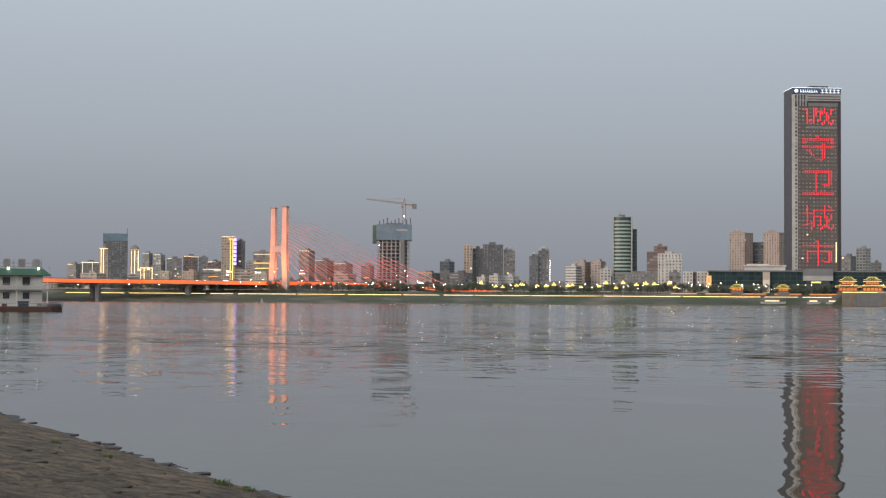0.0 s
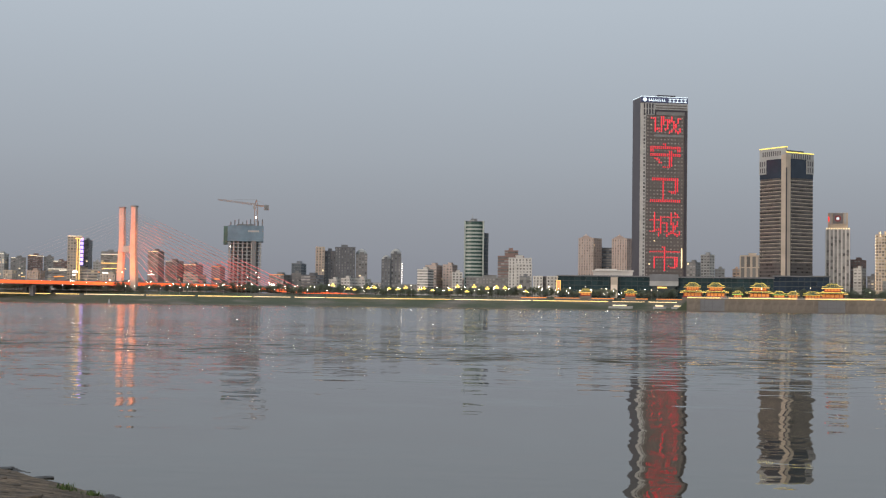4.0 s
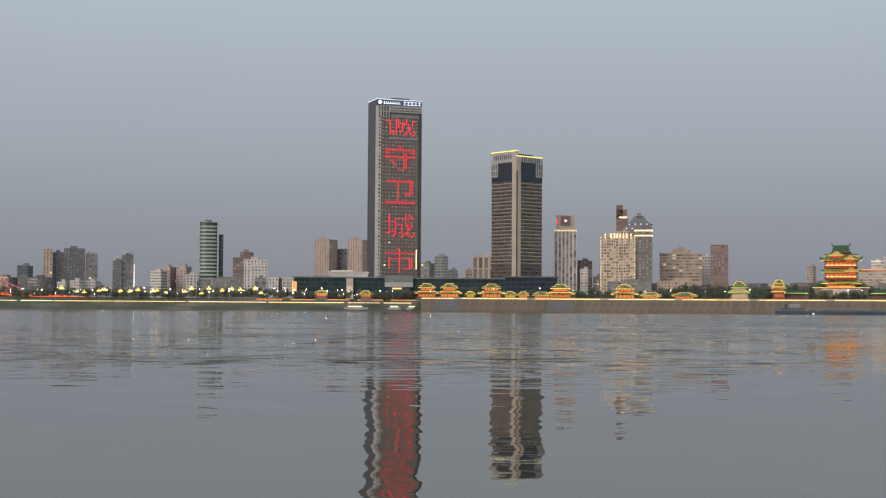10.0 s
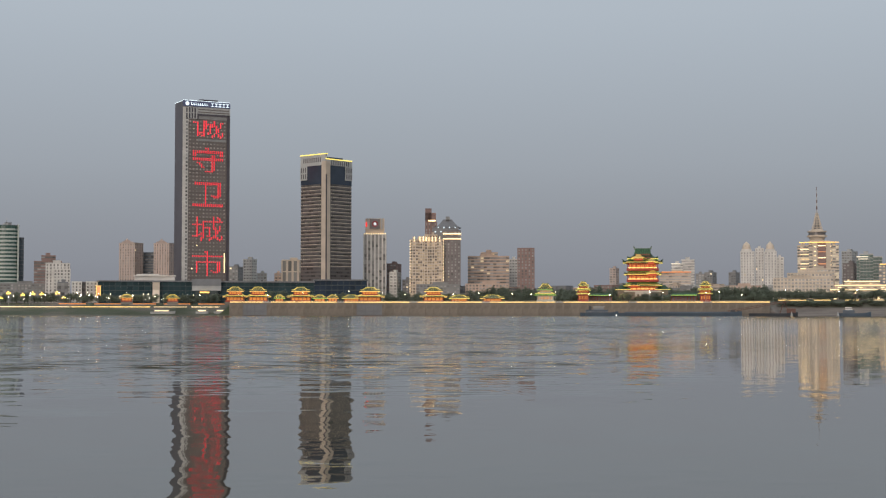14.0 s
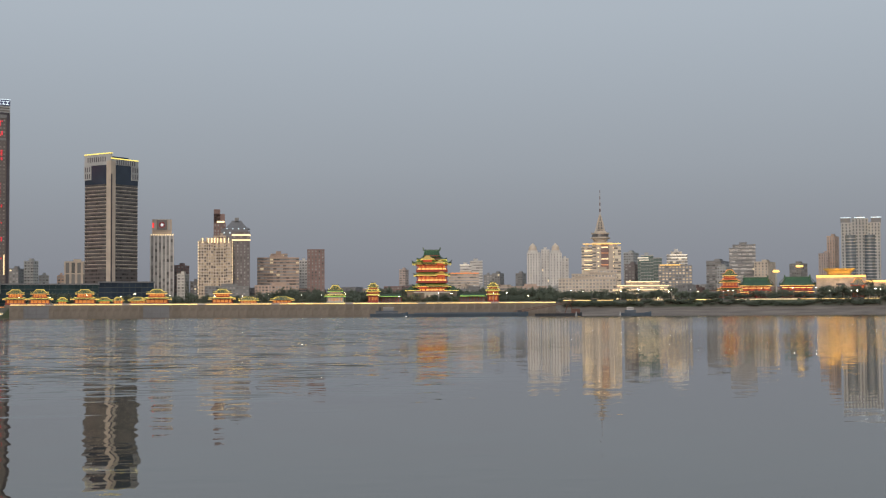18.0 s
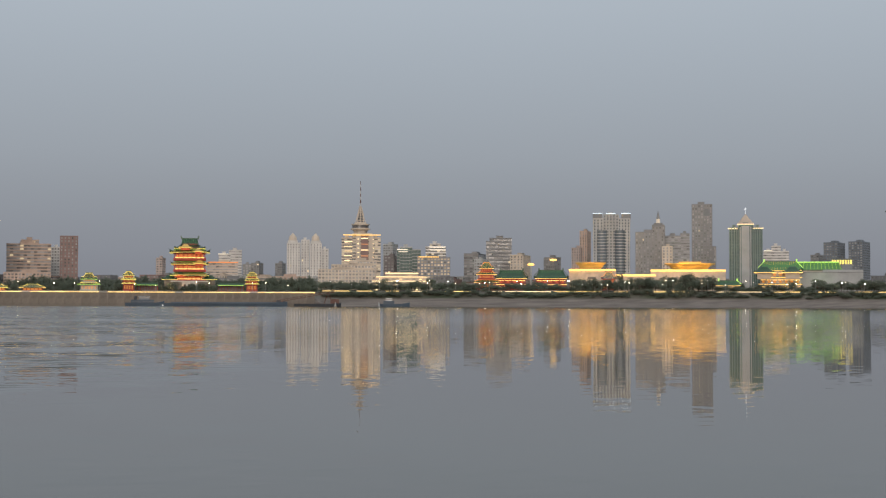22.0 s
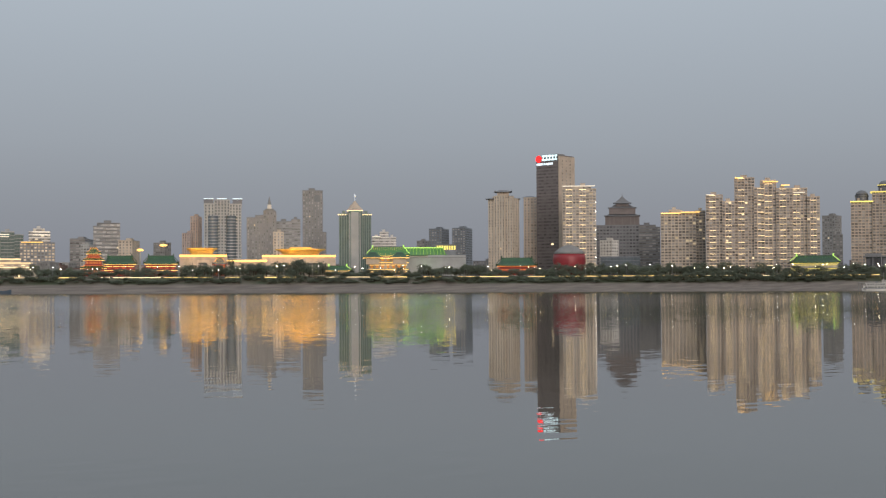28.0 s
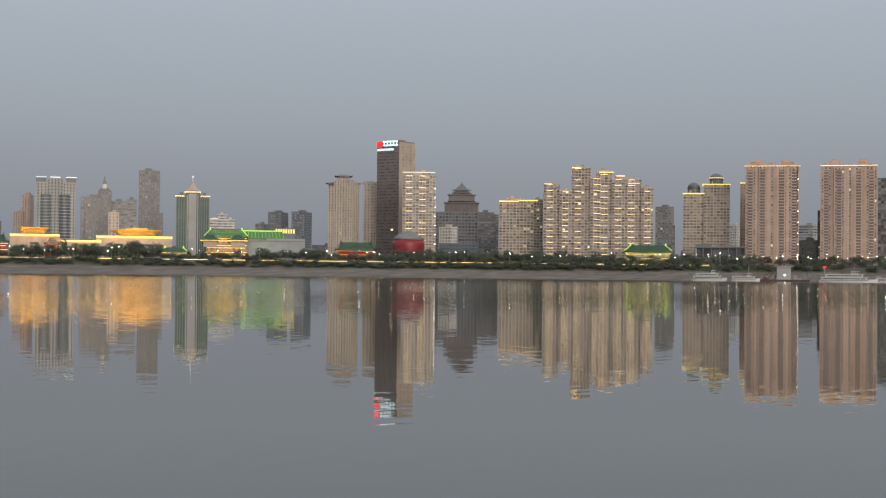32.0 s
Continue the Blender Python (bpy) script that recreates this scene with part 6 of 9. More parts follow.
# lit roof edges and shop fronts of the western city
rng = random.Random(8)
for ob in BUILDINGS:
    x, y, _ = ob.matrix_basis.translation
    if math.degrees(math.atan2(x, y)) < -22.4 and not ob.name.startswith("unfinished"):
        box_ = [v.co for o in ob.children if o.name.startswith("wall") for v in o.data.vertices]
        lo, hi, front, top_ = min(v.x for v in box_), max(v.x for v in box_), min(v.y for v in box_), max(v.z for v in box_)
        if rng.random() < 0.6:
            part("roof_light", Geo().box(lo, hi - rng.choice((0, 0, 0.4)) * (hi - lo), front - 1.2, front - 0.75, top_ + 0.4, top_ + 0.9), rng.choice((WARMLED, WARMLED, WHITEDIM, ORANGELED)), ob, "warm light tube along the roof edge")
        for k in range(rng.randint(1, 3)):
            z, w = rng.uniform(8, 26), rng.uniform(3, 8)
            x_ = rng.uniform(lo, hi - w)
            part("lit_sign", Geo().box(x_, x_ + w, front - 1.0, front - 0.75, z, z + rng.uniform(0.5, 1.4)), rng.choice((WARMLED, ORANGELED, WHITELED, GOLDLED)), ob, "small lit shop sign")
# stacked balconies of the brown towers
for ob in BUILDINGS:
    if ob.name.startswith("brown_apartment_tower"):
        for x in (-22, -9.5, 9.5, 22):
            # flat dark strips, proud of the wall, stand in for shaded recesses
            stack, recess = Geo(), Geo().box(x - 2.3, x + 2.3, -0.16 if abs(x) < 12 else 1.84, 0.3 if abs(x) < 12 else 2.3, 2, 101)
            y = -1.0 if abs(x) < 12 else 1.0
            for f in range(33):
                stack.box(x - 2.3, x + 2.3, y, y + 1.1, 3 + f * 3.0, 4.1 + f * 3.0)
            part("balcony_recess", recess, DARKBROWN, ob, "dark strip for the shade behind balconies")
            tagged(part("balcony_stack", stack, BROWN, ob), "stacked brown balconies", kind="stuff")
        for x in (-15.5, -3.5, 3.5, 15.5):
            part("wall_pier", Geo().box(x - 1.5, x + 1.5, -0.5 if abs(x) < 12 else 1.5, 0.3 if abs(x) < 12 else 2.3, -1.5, 104), BROWN, ob, "plain wall strip")
# every crown and spire belongs to the building under it
for roof_ob in ROOFS:
    under = min(BUILDINGS, key=lambda q: (q.matrix_basis.translation.xy - roof_ob.matrix_basis.translation.xy).length)
    for child in list(roof_ob.children):
        m = roof_ob.matrix_basis @ child.matrix_basis
        m = under.matrix_basis.inverted() @ m
        child.parent = under
        child.matrix_basis = m
    bpy.data.objects.remove(roof_ob)

def tube_line(az, dist, z0, z1, mat, t=1.0, label="upright golden light tube on a tower front"):
    ob = thing("facade_light_tube", spot(az, dist, z0), label, "light tube", "upright light tubes")
    part("tube", Geo().box(-t / 2, t / 2, -0.7, -0.1, 0, z1 - z0), mat, ob)
    part("tube_back", Geo().box(-t / 2 - 0.2, t / 2 + 0.2, -0.1, 0.25, 0, z1 - z0), STEEL, ob)


for az, z1 in [(-34.92, 66.6), (-34.83, 66.6), (-33.79, 65.3), (-33.67, 65.3), (-33.54, 65.4)]:
    tube_line(az, 1949.6, LAND + 5, z1, WARMLED, 0.8)
for az, z1 in [(-30.05, 76.7), (-29.96, 76.7)]:
    tube_line(az, 1799.6, LAND + 5, z1, GOLDLED, 0.9)
for az in [-33.44, -33.31, -33.01]:
    tube_line(az, 1799.6, LAND + 5, 40.0, WARMLED, 0.7)
for az in [-35.6, -35.24]:
    tube_line(az, 1999.6, LAND + 5, 50.3, WHITEDIM, 0.7)
sg = thing("upright_sign", spot(-29.88, 1799, 43.5), "upright violet-lit sign with unreadable marks", "sign")
part("sign_back", Geo().box(-2.2, 2.2, -0.4, 0.4, 0, 34), NAVY, sg)
for k in range(7):
    part("sign_mark", Geo().box(-1.8, 1.8, -0.8, -0.4, 1 + 4.8 * k, 4.6 + 4.8 * k), VIOLETLED, sg)
sg = thing("upright_sign", spot(-11.55, 1546, 18.2), "upright orange-framed lit sign", "sign")
zt = 30.0 - 18.2
part("sign_board", Geo().box(-1.7, 1.7, -0.3, 0.3, 0, zt), ORANGEDIM, sg)
part("sign_frame", Geo().box(-2.3, -1.7, -0.7, -0.3, 0, zt).box(1.7, 2.3, -0.7, -0.3, 0, zt).box(-2.3, 2.3, -0.7, -0.3, zt, zt + 0.6).box(-2.3, 2.3, -0.7, -0.3, -0.6, 0), GOLDLED, sg)
part("sign_post", Geo().box(-0.4, 0.4, -0.1, 0.3, LAND - 18.2 - 1, 0), STEEL, sg)


def light_line(az0, az1, dist, z, mat, t=0.9, label="golden light line along a roof edge"):
    """A straight tube between two bearings at one distance."""
    a, b_ = spot(az0, dist, z).translation, spot(az1, dist, z).translation
    ob = thing("roof_light_line", Matrix.Translation(a), label, "light line", "roof light lines")
    part("tube", Geo().beam((0, 0, 0), b_ - a, t), mat, ob)


for c0, c1, dist, z, mat in [(-35.65, -35.0, 1998, 50.6, 'w'), (-31.1, -30.41, 1799, 39.1, 'w'), (-30.69, -30.41, 1797, 37.4, 'w'), (-33.47, -32.99, 1798, 40.0, 'g'), (-30.4, -30.11, 1798, 78.6, 'w'), (-30.13, -29.84, 1798, 76.1, 'g'), (-29.15, -28.53, 1898, 60.8, 'w'), (-29.15, -28.52, 1898, 49.7, 'g'), (-29.09, -28.22, 1890, 42.9, 'g'), (-32.44, -32.28, 2098, 59.4, 'w'), (-31.51, -31.26, 2148, 63.9, 'w'), (-30.92, -30.74, 2198, 57.8, 'w'), (10.07, 11.23, 1758, 51.4, 'o'), (15.28, 16.74, 1698, 82.2, 'g'), (42.69, 43.44, 1598, 83.5, 'g'), (43.46, 44.19, 1598, 84.5, 'g'), (38.91, 40.18, 1558, 111.3, 'w'), (44.43, 44.73, 1560, 100.4, 'w'), (45.52, 45.81, 1562, 117.8, 'g'), (46.56, 47.13, 1562, 113.1, 'g'), (47.23, 47.55, 1562, 109.3, 'g'), (47.68, 48.12, 1562, 101.3, 'w'), (51.93, 52.14, 1638, 106.7, 'y'), (31.5, 31.81, 1818, 68.4, 'w'), (10.47, 10.83, 1849, 64.3, 'w'), (18.63, 19.27, 1738, 70.0, 'w'), (18.64, 19.27, 1738, 66.6, 'w'), (18.22, 19.01, 1638, 55.2, 'g'), (17.38, 17.8, 1657, 64.1, 'w'), (17.44, 17.8, 1657, 61.6, 'w')]:
    light_line(c0, c1, dist, z, {"w": WHITEDIM, "g": GOLDLED, "o": ORANGELED, "y": YELLOWLED}[mat])

# ---- the green glass podium ----
pa, pb = -11.59, -1.31
for k, (a, b_, top, gl) in enumerate(((pa, pa + (pb - pa) * 0.45, 36.2, G_PODIUM), (pa + (pb - pa) * 0.45, pa + (pb - pa) * 0.80, 35.8, G_PODIUM), (pa + (pb - pa) * 0.80, pb, 37.9, G_PODIUMBLUE))):
    mid, w = (a + b_) / 2, 1545 * radians(b_ - a)
    ob = thing("glass_podium", spot(mid, 1545, LAND), "long dark green glass podium with a flat roof", "shopping centre", "podium wings")
    h = top - LAND
    volume(ob, -w / 2, w / 2, 0, 30, -1.5, h - 1, TEALDARK, gl, "curtain", 5.0, 6.0)
    part("roof_slab", Geo().box(-w / 2 - 1, w / 2 + 1, -1.5, 31, h - 1.2, h), DARKGREY, ob)
ob = thing("roof_pavilion", spot(-9.45, 1550, 36.0), "long white roof structure on the podium", "roof structure")
w = 41.0
part("white_wall", Geo().box(-w / 2, w / 2, 0, 14, -1, 4.6), WHITE, ob)
part("white_roof", Geo().box(-w / 2 - 1, w / 2 + 1, -1.5, 15, 4.6, 5.8).box(-w / 2 + 2, w * 0.1, 2, 10, 5.8, 7.2), WHITE, ob)
ob = thing("sign_pillar", spot(-9.4, 1541, LAND), "tall pale sign pillar on the podium front", "sign")
part("pillar", Geo().box(-3.6, 3.6, 0, 3, -1, 34.3 - LAND), CREAM, ob)
part("pillar_light", Geo().box(-3, 3, -0.3, 0, 1, 14), PALELIT, ob)
part("pillar_cap", Geo().box(-3.9, 3.9, -0.4, 3.2, 34.3 - LAND, 34.3 - LAND + 0.6), GREY, ob)
ob = thing("entrance_block", spot(-7.49, 1540, LAND), "pale entrance block with a lit gold strip", "building front")
w = 29.6
zb, zt = 25.9 - LAND, 34.6 - LAND
part("block_wall", Geo().box(-w / 2, w / 2, 0, 5, zb, zt), PALEGREY, ob)
part("block_band", Geo().box(-w / 2, w / 2, -0.4, 0, zb + 5, zb + 12), DARKGREY, ob)
part("block_foot", Geo().box(-w / 2 + 3, w / 2 - 3, 0.5, 5, -1, zb), TEALDARK, ob)
part("light_tube", Geo().box(-w / 2 + 8, w / 2 - 12, -0.8, -0.1, zb - 2.5, zb - 1), GOLDLED, ob)

# ---- the tower under construction, with its crane ----
ob = thing("construction_tower", spot(-23.75, 1600, LAND), "concrete tower under construction under blue netting", "construction site")
w, h, net = 35.8, 85.7 - LAND, 69.6 - LAND
floor_ = Geo().box(-w / 2, w / 2, 0, 30, 0, 0.8).mesh("floor_slab", PALEGREY)
floors = int(net / 4.1)
for f in range(floors + 1):
    put("floor_slab", floor_, ob, pose(0, 0, f * 4.1))
col = Geo().box(-0.7, 0.7, -0.7, 0.7, -1.5, net).mesh("column", PALEGREY)
for i in range(8):
    for y in (1.2, 10, 20, 28.8):
        put("column", col, ob, pose(-w / 2 + 1.2 + i * (w - 2.4) / 7, y, 0))
part("core_wall", Geo().box(-9, 9, 9, 21, -1.5, h + 2), GREY, ob)
# a dark sheet across the open floors stands in for the interior's shade
part("dark_interior", Geo().box(-w / 2 + 3, w / 2 - 3, 7, 8, 0, net), DARKGREY, ob)
part("blue_net", Geo().box(-w / 2 - 0.8, w / 2 + 2, -1.4, 31, net - 1, h), NET, ob, "blue safety net screens")
part("green_net", Geo().box(-w / 2 - 5, -w / 2 - 0.8, 1, 26, net - 4, h - 1), NETGREEN, ob, "green safety net")
part("hoist", Geo().box(w / 2 - 10, w / 2 - 6.5, -2.4, -1.4, 0, net), GREY, ob, "builders' hoist rail")
part("net_mark", Geo().box(3, 15, -1.8, -1.4, net + 9, net + 11), PALEGREY, ob, "pale unreadable banner")
for i in range(9):
    part("formwork_post", Geo().box(-w / 2 + 2 + 4.2 * i, -w / 2 + 3.2 + 4.2 * i, 1, 2.4, h, h + (4 + 1.5 * (i % 3))), DARKGREY, ob)
for x, z in ((-16, 50), (12, 22), (-2, 70)):
    part("work_lamp", Geo().box(x, x + 1, 0.2, 1, z, z + 1), WHITELED, ob)
ob = thing("tower_crane", spot(-23.34, 1612, LAND), "orange tower crane with a long horizontal jib", "crane")
zt = 114.8 - LAND
zj = 108.5 - LAND
mast = Geo()
for sx in (-1.6, 1.6):
    for sy in (-1.6, 1.6):
        mast.box(sx - 0.35, sx + 0.35, sy - 0.35, sy + 0.35, -1, zj)
for k in range(int(zj / 4)):
    s = 1 if k % 2 else -1
    for y in (-1.6, 1.6):
        mast.beam((-1.6 * s, y, 4 * k), (1.6 * s, y, 4 * k + 4), 0.3)
part("mast", mast, CRANE, ob)
part("apex", Geo().beam((-1.5, 0, zj), (0, 0, zt), 0.8).beam((1.5, 0, zj), (0, 0, zt), 0.8), CRANE, ob)
jl, jr = -41.4, 13.6
jib = Geo().beam((0, -0.7, zj), (jl, -0.7, zj + 5), 0.3).beam((0, 0.7, zj), (jl, 0.7, zj + 5), 0.3).beam((0, 0, zj + 1.5), (jl, 0, zj + 6.0), 0.3)
for k in range(24):
    x = jl * k / 24
    jib.beam((x, -1, zj + 5 * k / 24), (x + jl / 48, 0, zj + 2.4 + 4.2 * k / 24), 0.2).beam((x + jl / 48, 0, zj + 2.4 + 4.2 * k / 24), (x + jl / 24, 1, zj + 5 * (k + 1) / 24), 0.2)
part("jib", jib, CRANE, ob)
part("counter_jib", Geo().beam((0, 0, zj), (jr, 0, zj - 1.0), 1.4), CRANE, ob)
part("counterweight", Geo().box(jr - 5, jr, -1.5, 1.5, zj - 5, zj + 0.5), GREY, ob)
part("tie_bar", Geo().beam((0, 0, zt), (jl * 0.6, 0, zj + 5.5), 0.25).beam((0, 0, zt), (jr * 0.9, 0, zj), 0.25), STEEL, ob)
part("cab", Geo().box(-3.4, -1.6, -1.5, 1.5, zj - 3.5, zj - 0.5), PALEGREY, ob)
part("cab_lamp", Geo().box(-0.7, 0.7, -2.4, -1.7, zj - 14, zj - 12.4), WHITELED, ob)

# ---- the cable-stayed bridge ----
P0 = spot(-28.18, 1425).translation
AX = Vector((math.sin(radians(-28.18 + 66)), math.cos(radians(-28.18 + 66)), 0))
SIDE = Vector((AX.y, -AX.x, 0))
DECK = 19.6


def deck_z(s):
    return DECK + (0.0 if s < 40 else -0.00022 * (s - 40) ** 2 if s < 140 else -2.2 - 0.045 * (s - 140))


GROW = 1.074
BASE = Vector((P0.x * GROW, P0.y * GROW, 2.6 - 2.6 * GROW))
bridge = thing("cable_stayed_bridge", Matrix.Translation(BASE) @ Matrix.Scale(GROW, 4), "cable-stayed road bridge with an orange-lit deck and pylon", "bridge")
for s in range(-560, 380, 20):
    a, b_ = AX * s, AX * (s + 20)
    za, zb = deck_z(s), deck_z(s + 20)
    g = Geo()
    for e0, e1, d0, d1 in ((-14, 14, -1.2, 0), (-13.5, -11, -3.2, -1.2), (11, 13.5, -3.2, -1.2)):
        k = len(g.v)
        for p, z in ((a, za), (b_, zb)):
            g.v += [tuple(p + SIDE * e + Vector((0, 0, z + d))) for e, d in ((e0, d0), (e1, d0), (e1, d1), (e0, d1))]
        g.f += [tuple(k + i for i in q) for q in ((0, 1, 2, 3), (7, 6, 5, 4), (0, 4, 5, 1), (1, 5, 6, 2), (2, 6, 7, 3), (3, 7, 4, 0))]
    part("deck_segment", g, PALEGREY, bridge)
    for e in (-14.4, 14.4):
        k = Geo()
        k.v = [tuple(p + SIDE * (e + o) + Vector((0, 0, z + d))) for p, z in ((a, za), (b_, zb)) for o, d in ((-0.2, -2.6), (0.2, -2.6), (0.2, 0.3), (-0.2, 0.3))]
        k.f = [(0, 1, 2, 3), (7, 6, 5, 4), (0, 4, 5, 1), (1, 5, 6, 2), (2, 6, 7, 3), (3, 7, 4, 0)]
        part("deck_light", k, DECKLED, bridge, "orange-red lit deck edge")
        part("railing", Geo().beam(a + SIDE * e * 0.97 + Vector((0, 0, za + 1.2)), b_ + SIDE * e * 0.97 + Vector((0, 0, zb + 1.2)), 0.35), STEEL, bridge)
PT = 92.7 - 1.6
for e in (-1, 1):
    leg = Geo().beam(SIDE * e * 18 + Vector((0, 0, -3)), SIDE * e * 13.0 + Vector((0, 0, 53)), 5.8, 5.0)
    leg.beam(SIDE * e * 13.0 + Vector((0, 0, 52.8)), SIDE * e * 13.6 + Vector((0, 0, PT)), 5.0, 4.4)
    part("pylon_leg", leg, PYLON, bridge, "pale pylon leg in red floodlight")
    part("pylon_cap", Geo().beam(SIDE * e * 13.6 + Vector((0, 0, PT)), SIDE * e * 13.6 + Vector((0, 0, PT + 1.2)), 5.4), GREY, bridge)
part("cross_beam", Geo().beam(SIDE * -14 + Vector((0, 0, 51.5)), SIDE * 14 + Vector((0, 0, 51.5)), 5.6), PYLON, bridge)
part("lower_beam", Geo().beam(SIDE * -17 + Vector((0, 0, 16)), SIDE * 17 + Vector((0, 0, 16)), 5.0), PYLON, bridge)
part("pylon_footing", Geo().beam(SIDE * -20 + Vector((0, 0, 1)), SIDE * 20 + Vector((0, 0, 1)), 11), GREY, bridge)
for e in (-1, 1):
    for k in range(14):
        for sgn, reach in ((1, 12.5), (-1, 11.0)):
            s = sgn * (26 + reach * k)
            a = SIDE * e * 13.5 + Vector((0, 0, PT - 4 - (13 - k) * 2.6))
            b_ = AX * s + SIDE * e * 13.6 + Vector((0, 0, deck_z(s)))
            part("stay_cable", Geo().beam(a, b_, 0.14 if sgn > 0 else 0.06), CABLE, bridge)
            if sgn > 0:
                lit = a.lerp(b_, 0.60)
                # the thin upper tube stands in for pink haze along the cable
                part("cable_light", Geo().beam(a.lerp(b_, 0.12) + Vector((0, 0, 0.3)), lit + Vector((0, 0, 0.3)), 0.20), PINKDIM, bridge)
                part("cable_light", Geo().beam(lit + Vector((0, 0, 0.3)), b_.lerp(a, 0.03) + Vector((0, 0, 0.3)), 0.30), PINKLED, bridge)
for s in (-520, -460, -400, -340, -275, -180, -95, 160, 230, 300):
    z = deck_z(s)
    for e in (-8, 8):
        part("pier", Geo().beam(AX * s + SIDE * e + Vector((0, 0, -3)), AX * s + SIDE * e + Vector((0, 0, z - 5)), 3.8), DARKGREY, bridge)
    part("pier_cap", Geo().beam(AX * s + SIDE * -12 + Vector((0, 0, z - 4.2)), AX * s + SIDE * 12 + Vector((0, 0, z - 4.2)), 3.0), GREY, bridge)
for s in range(-540, 360, 45):
    for e in (-1, 1):
        p = AX * s + SIDE * e * 13.2
        part("street_lamp", Geo().beam(p + Vector((0, 0, deck_z(s))), p + Vector((0, 0, deck_z(s) + 10)), 0.35), STEEL, bridge)
        part("lamp_head", Geo().beam(p + Vector((0, 0, deck_z(s) + 10)), p - SIDE * e * 2 + Vector((0, 0, deck_z(s) + 10.3)), 0.8), WHITELED if (s // 45) % 3 == 0 else STEEL, bridge)
for e in (-1, 1):
    for back in (-45, 45):
        for top_ in (38, 76):
            lamp = new("pylon_floodlight", bpy.data.lights.new("pylon_floodlight", "SPOT"))
            lamp.data.energy, lamp.data.color, lamp.data.shadow_soft_size = 360000, (1.0, 0.15, 0.03), 1.5
            lamp.data.spot_size, lamp.data.spot_blend = radians(40), 0.8
            src = BASE + GROW * (AX * back + SIDE * e * 24 + Vector((0, 0, DECK + 4)))
            lamp.matrix_world = look(src, BASE + GROW * (SIDE * e * 13.5 + Vector((0, 0, top_))))
ob = None

# ---- the river wall with its promenade ----
wall = thing("river_wall", Matrix.Identity(4), "tall stone river wall with a lit balustrade", "wall", kind="structure")
n_pan = 66
for k in range(n_pan):
    a0 = WALL_FROM + (WALL_TO - WALL_FROM) * k / n_pan
    a1 = WALL_FROM + (WALL_TO - WALL_FROM) * (k + 1) / n_pan
    am, r = (a0 + a1) / 2, shore((a0 + a1) / 2)
    half = r * radians(a1 - a0) / 2
    m = spot(am, r, 0)
    put("wall_panel", Geo().box(-half + 0.06, half - 0.06, 0, 2.2, -2, 12.6).mesh("wall_panel", STONE), wall, m)
    put("coping", Geo().box(-half, half, -0.5, 2.6, 12.6, 13.1).mesh("coping", PALESTONE), wall, m)
    put("buttress", Geo().box(-half - 0.5, -half + 0.5, -0.35, 0.1, -2, 12.5).mesh("buttress", STONE), wall, m)
    if k % 9 != 4:
        put("light_tube", Geo().box(-half, half, -1.1, -0.5, 12.85, 13.45).mesh("light_tube", PROMLED), wall, m)
    rail = Geo().box(-half, half, 0.6, 0.9, 14.0, 14.2).box(-half, half, 0.6, 0.9, 13.1, 13.4)
    for q in range(5):
        x = -half + (q + 0.5) * half / 2.5
        rail.box(x - 0.25, x + 0.25, 0.55, 0.95, 13.1, 14.4)
    put("balustrade", rail.mesh("balustrade", PALESTONE), wall, m)
for az, w in ((-5.65, 21.7), (-1.22, 23.4)):
    ob = thing("culvert_grille", spot(az, shore(az) - 0.8, 0), "dark gridded culvert front in the river wall", "culvert", "culvert grilles")
    part("recess", Geo().box(-w / 2, w / 2, 0, 0.4, 1, 11), DARKGREY, ob)
    for k in range(7):
        part("upright", Geo().box(-w / 2 + k * w / 6 - 0.4, -w / 2 + k * w / 6 + 0.4, -0.5, 0.0, 0.5, 11.4), DARKGREY, ob)
    for z in (1, 4.4, 7.8, 11):
        part("crossbar", Geo().box(-w / 2, w / 2, -0.45, -0.02, z - 0.4, z + 0.4), DARKGREY, ob)

# ---- promenade light strips west and east of the wall ----
def strip(a0, a1, off, z, mat, label="golden promenade light strip on its kerb"):
    am = (a0 + a1) / 2
    r = shore(am) + off
    half = r * radians(a1 - a0) / 2
    ob = thing("promenade_strip", spot(am, r, z), label, "light strip", "promenade light strips")
    part("kerb", Geo().box(-half, half, 0, 0.8, -1.6, 0.2), GREY, ob)
    part("light_tube", Geo().box(-half, half, -0.5, -0.02, -0.22, 0.28), mat, ob)


rng = random.Random(5)
a = -36.2
while a < WALL_FROM - 0.6:
    n_ = rng.uniform(0.8, 3.0)
    strip(a, min(a + n_, WALL_FROM - 0.4), 45, 8.6, PROMLED if rng.random() < 0.75 else WARMDIM)
    a += n_ + rng.uniform(0.04, 0.2)
a = WALL_TO + 0.3
while a < 50.5:
    n_ = rng.uniform(0.5, 2.2)
    strip(a, a + n_, 45, 15.2, PROMLED if rng.random() < 0.8 else WARMDIM)
    a += n_ + rng.uniform(0.1, 0.8)
strip(39.47, 43.76, 44.4, 15.3, PROMLED)
a = -13.0
while a < WALL_FROM:
    strip(a, a + 1.0, 62, 11.6, ORANGELED)
    a += 1.3

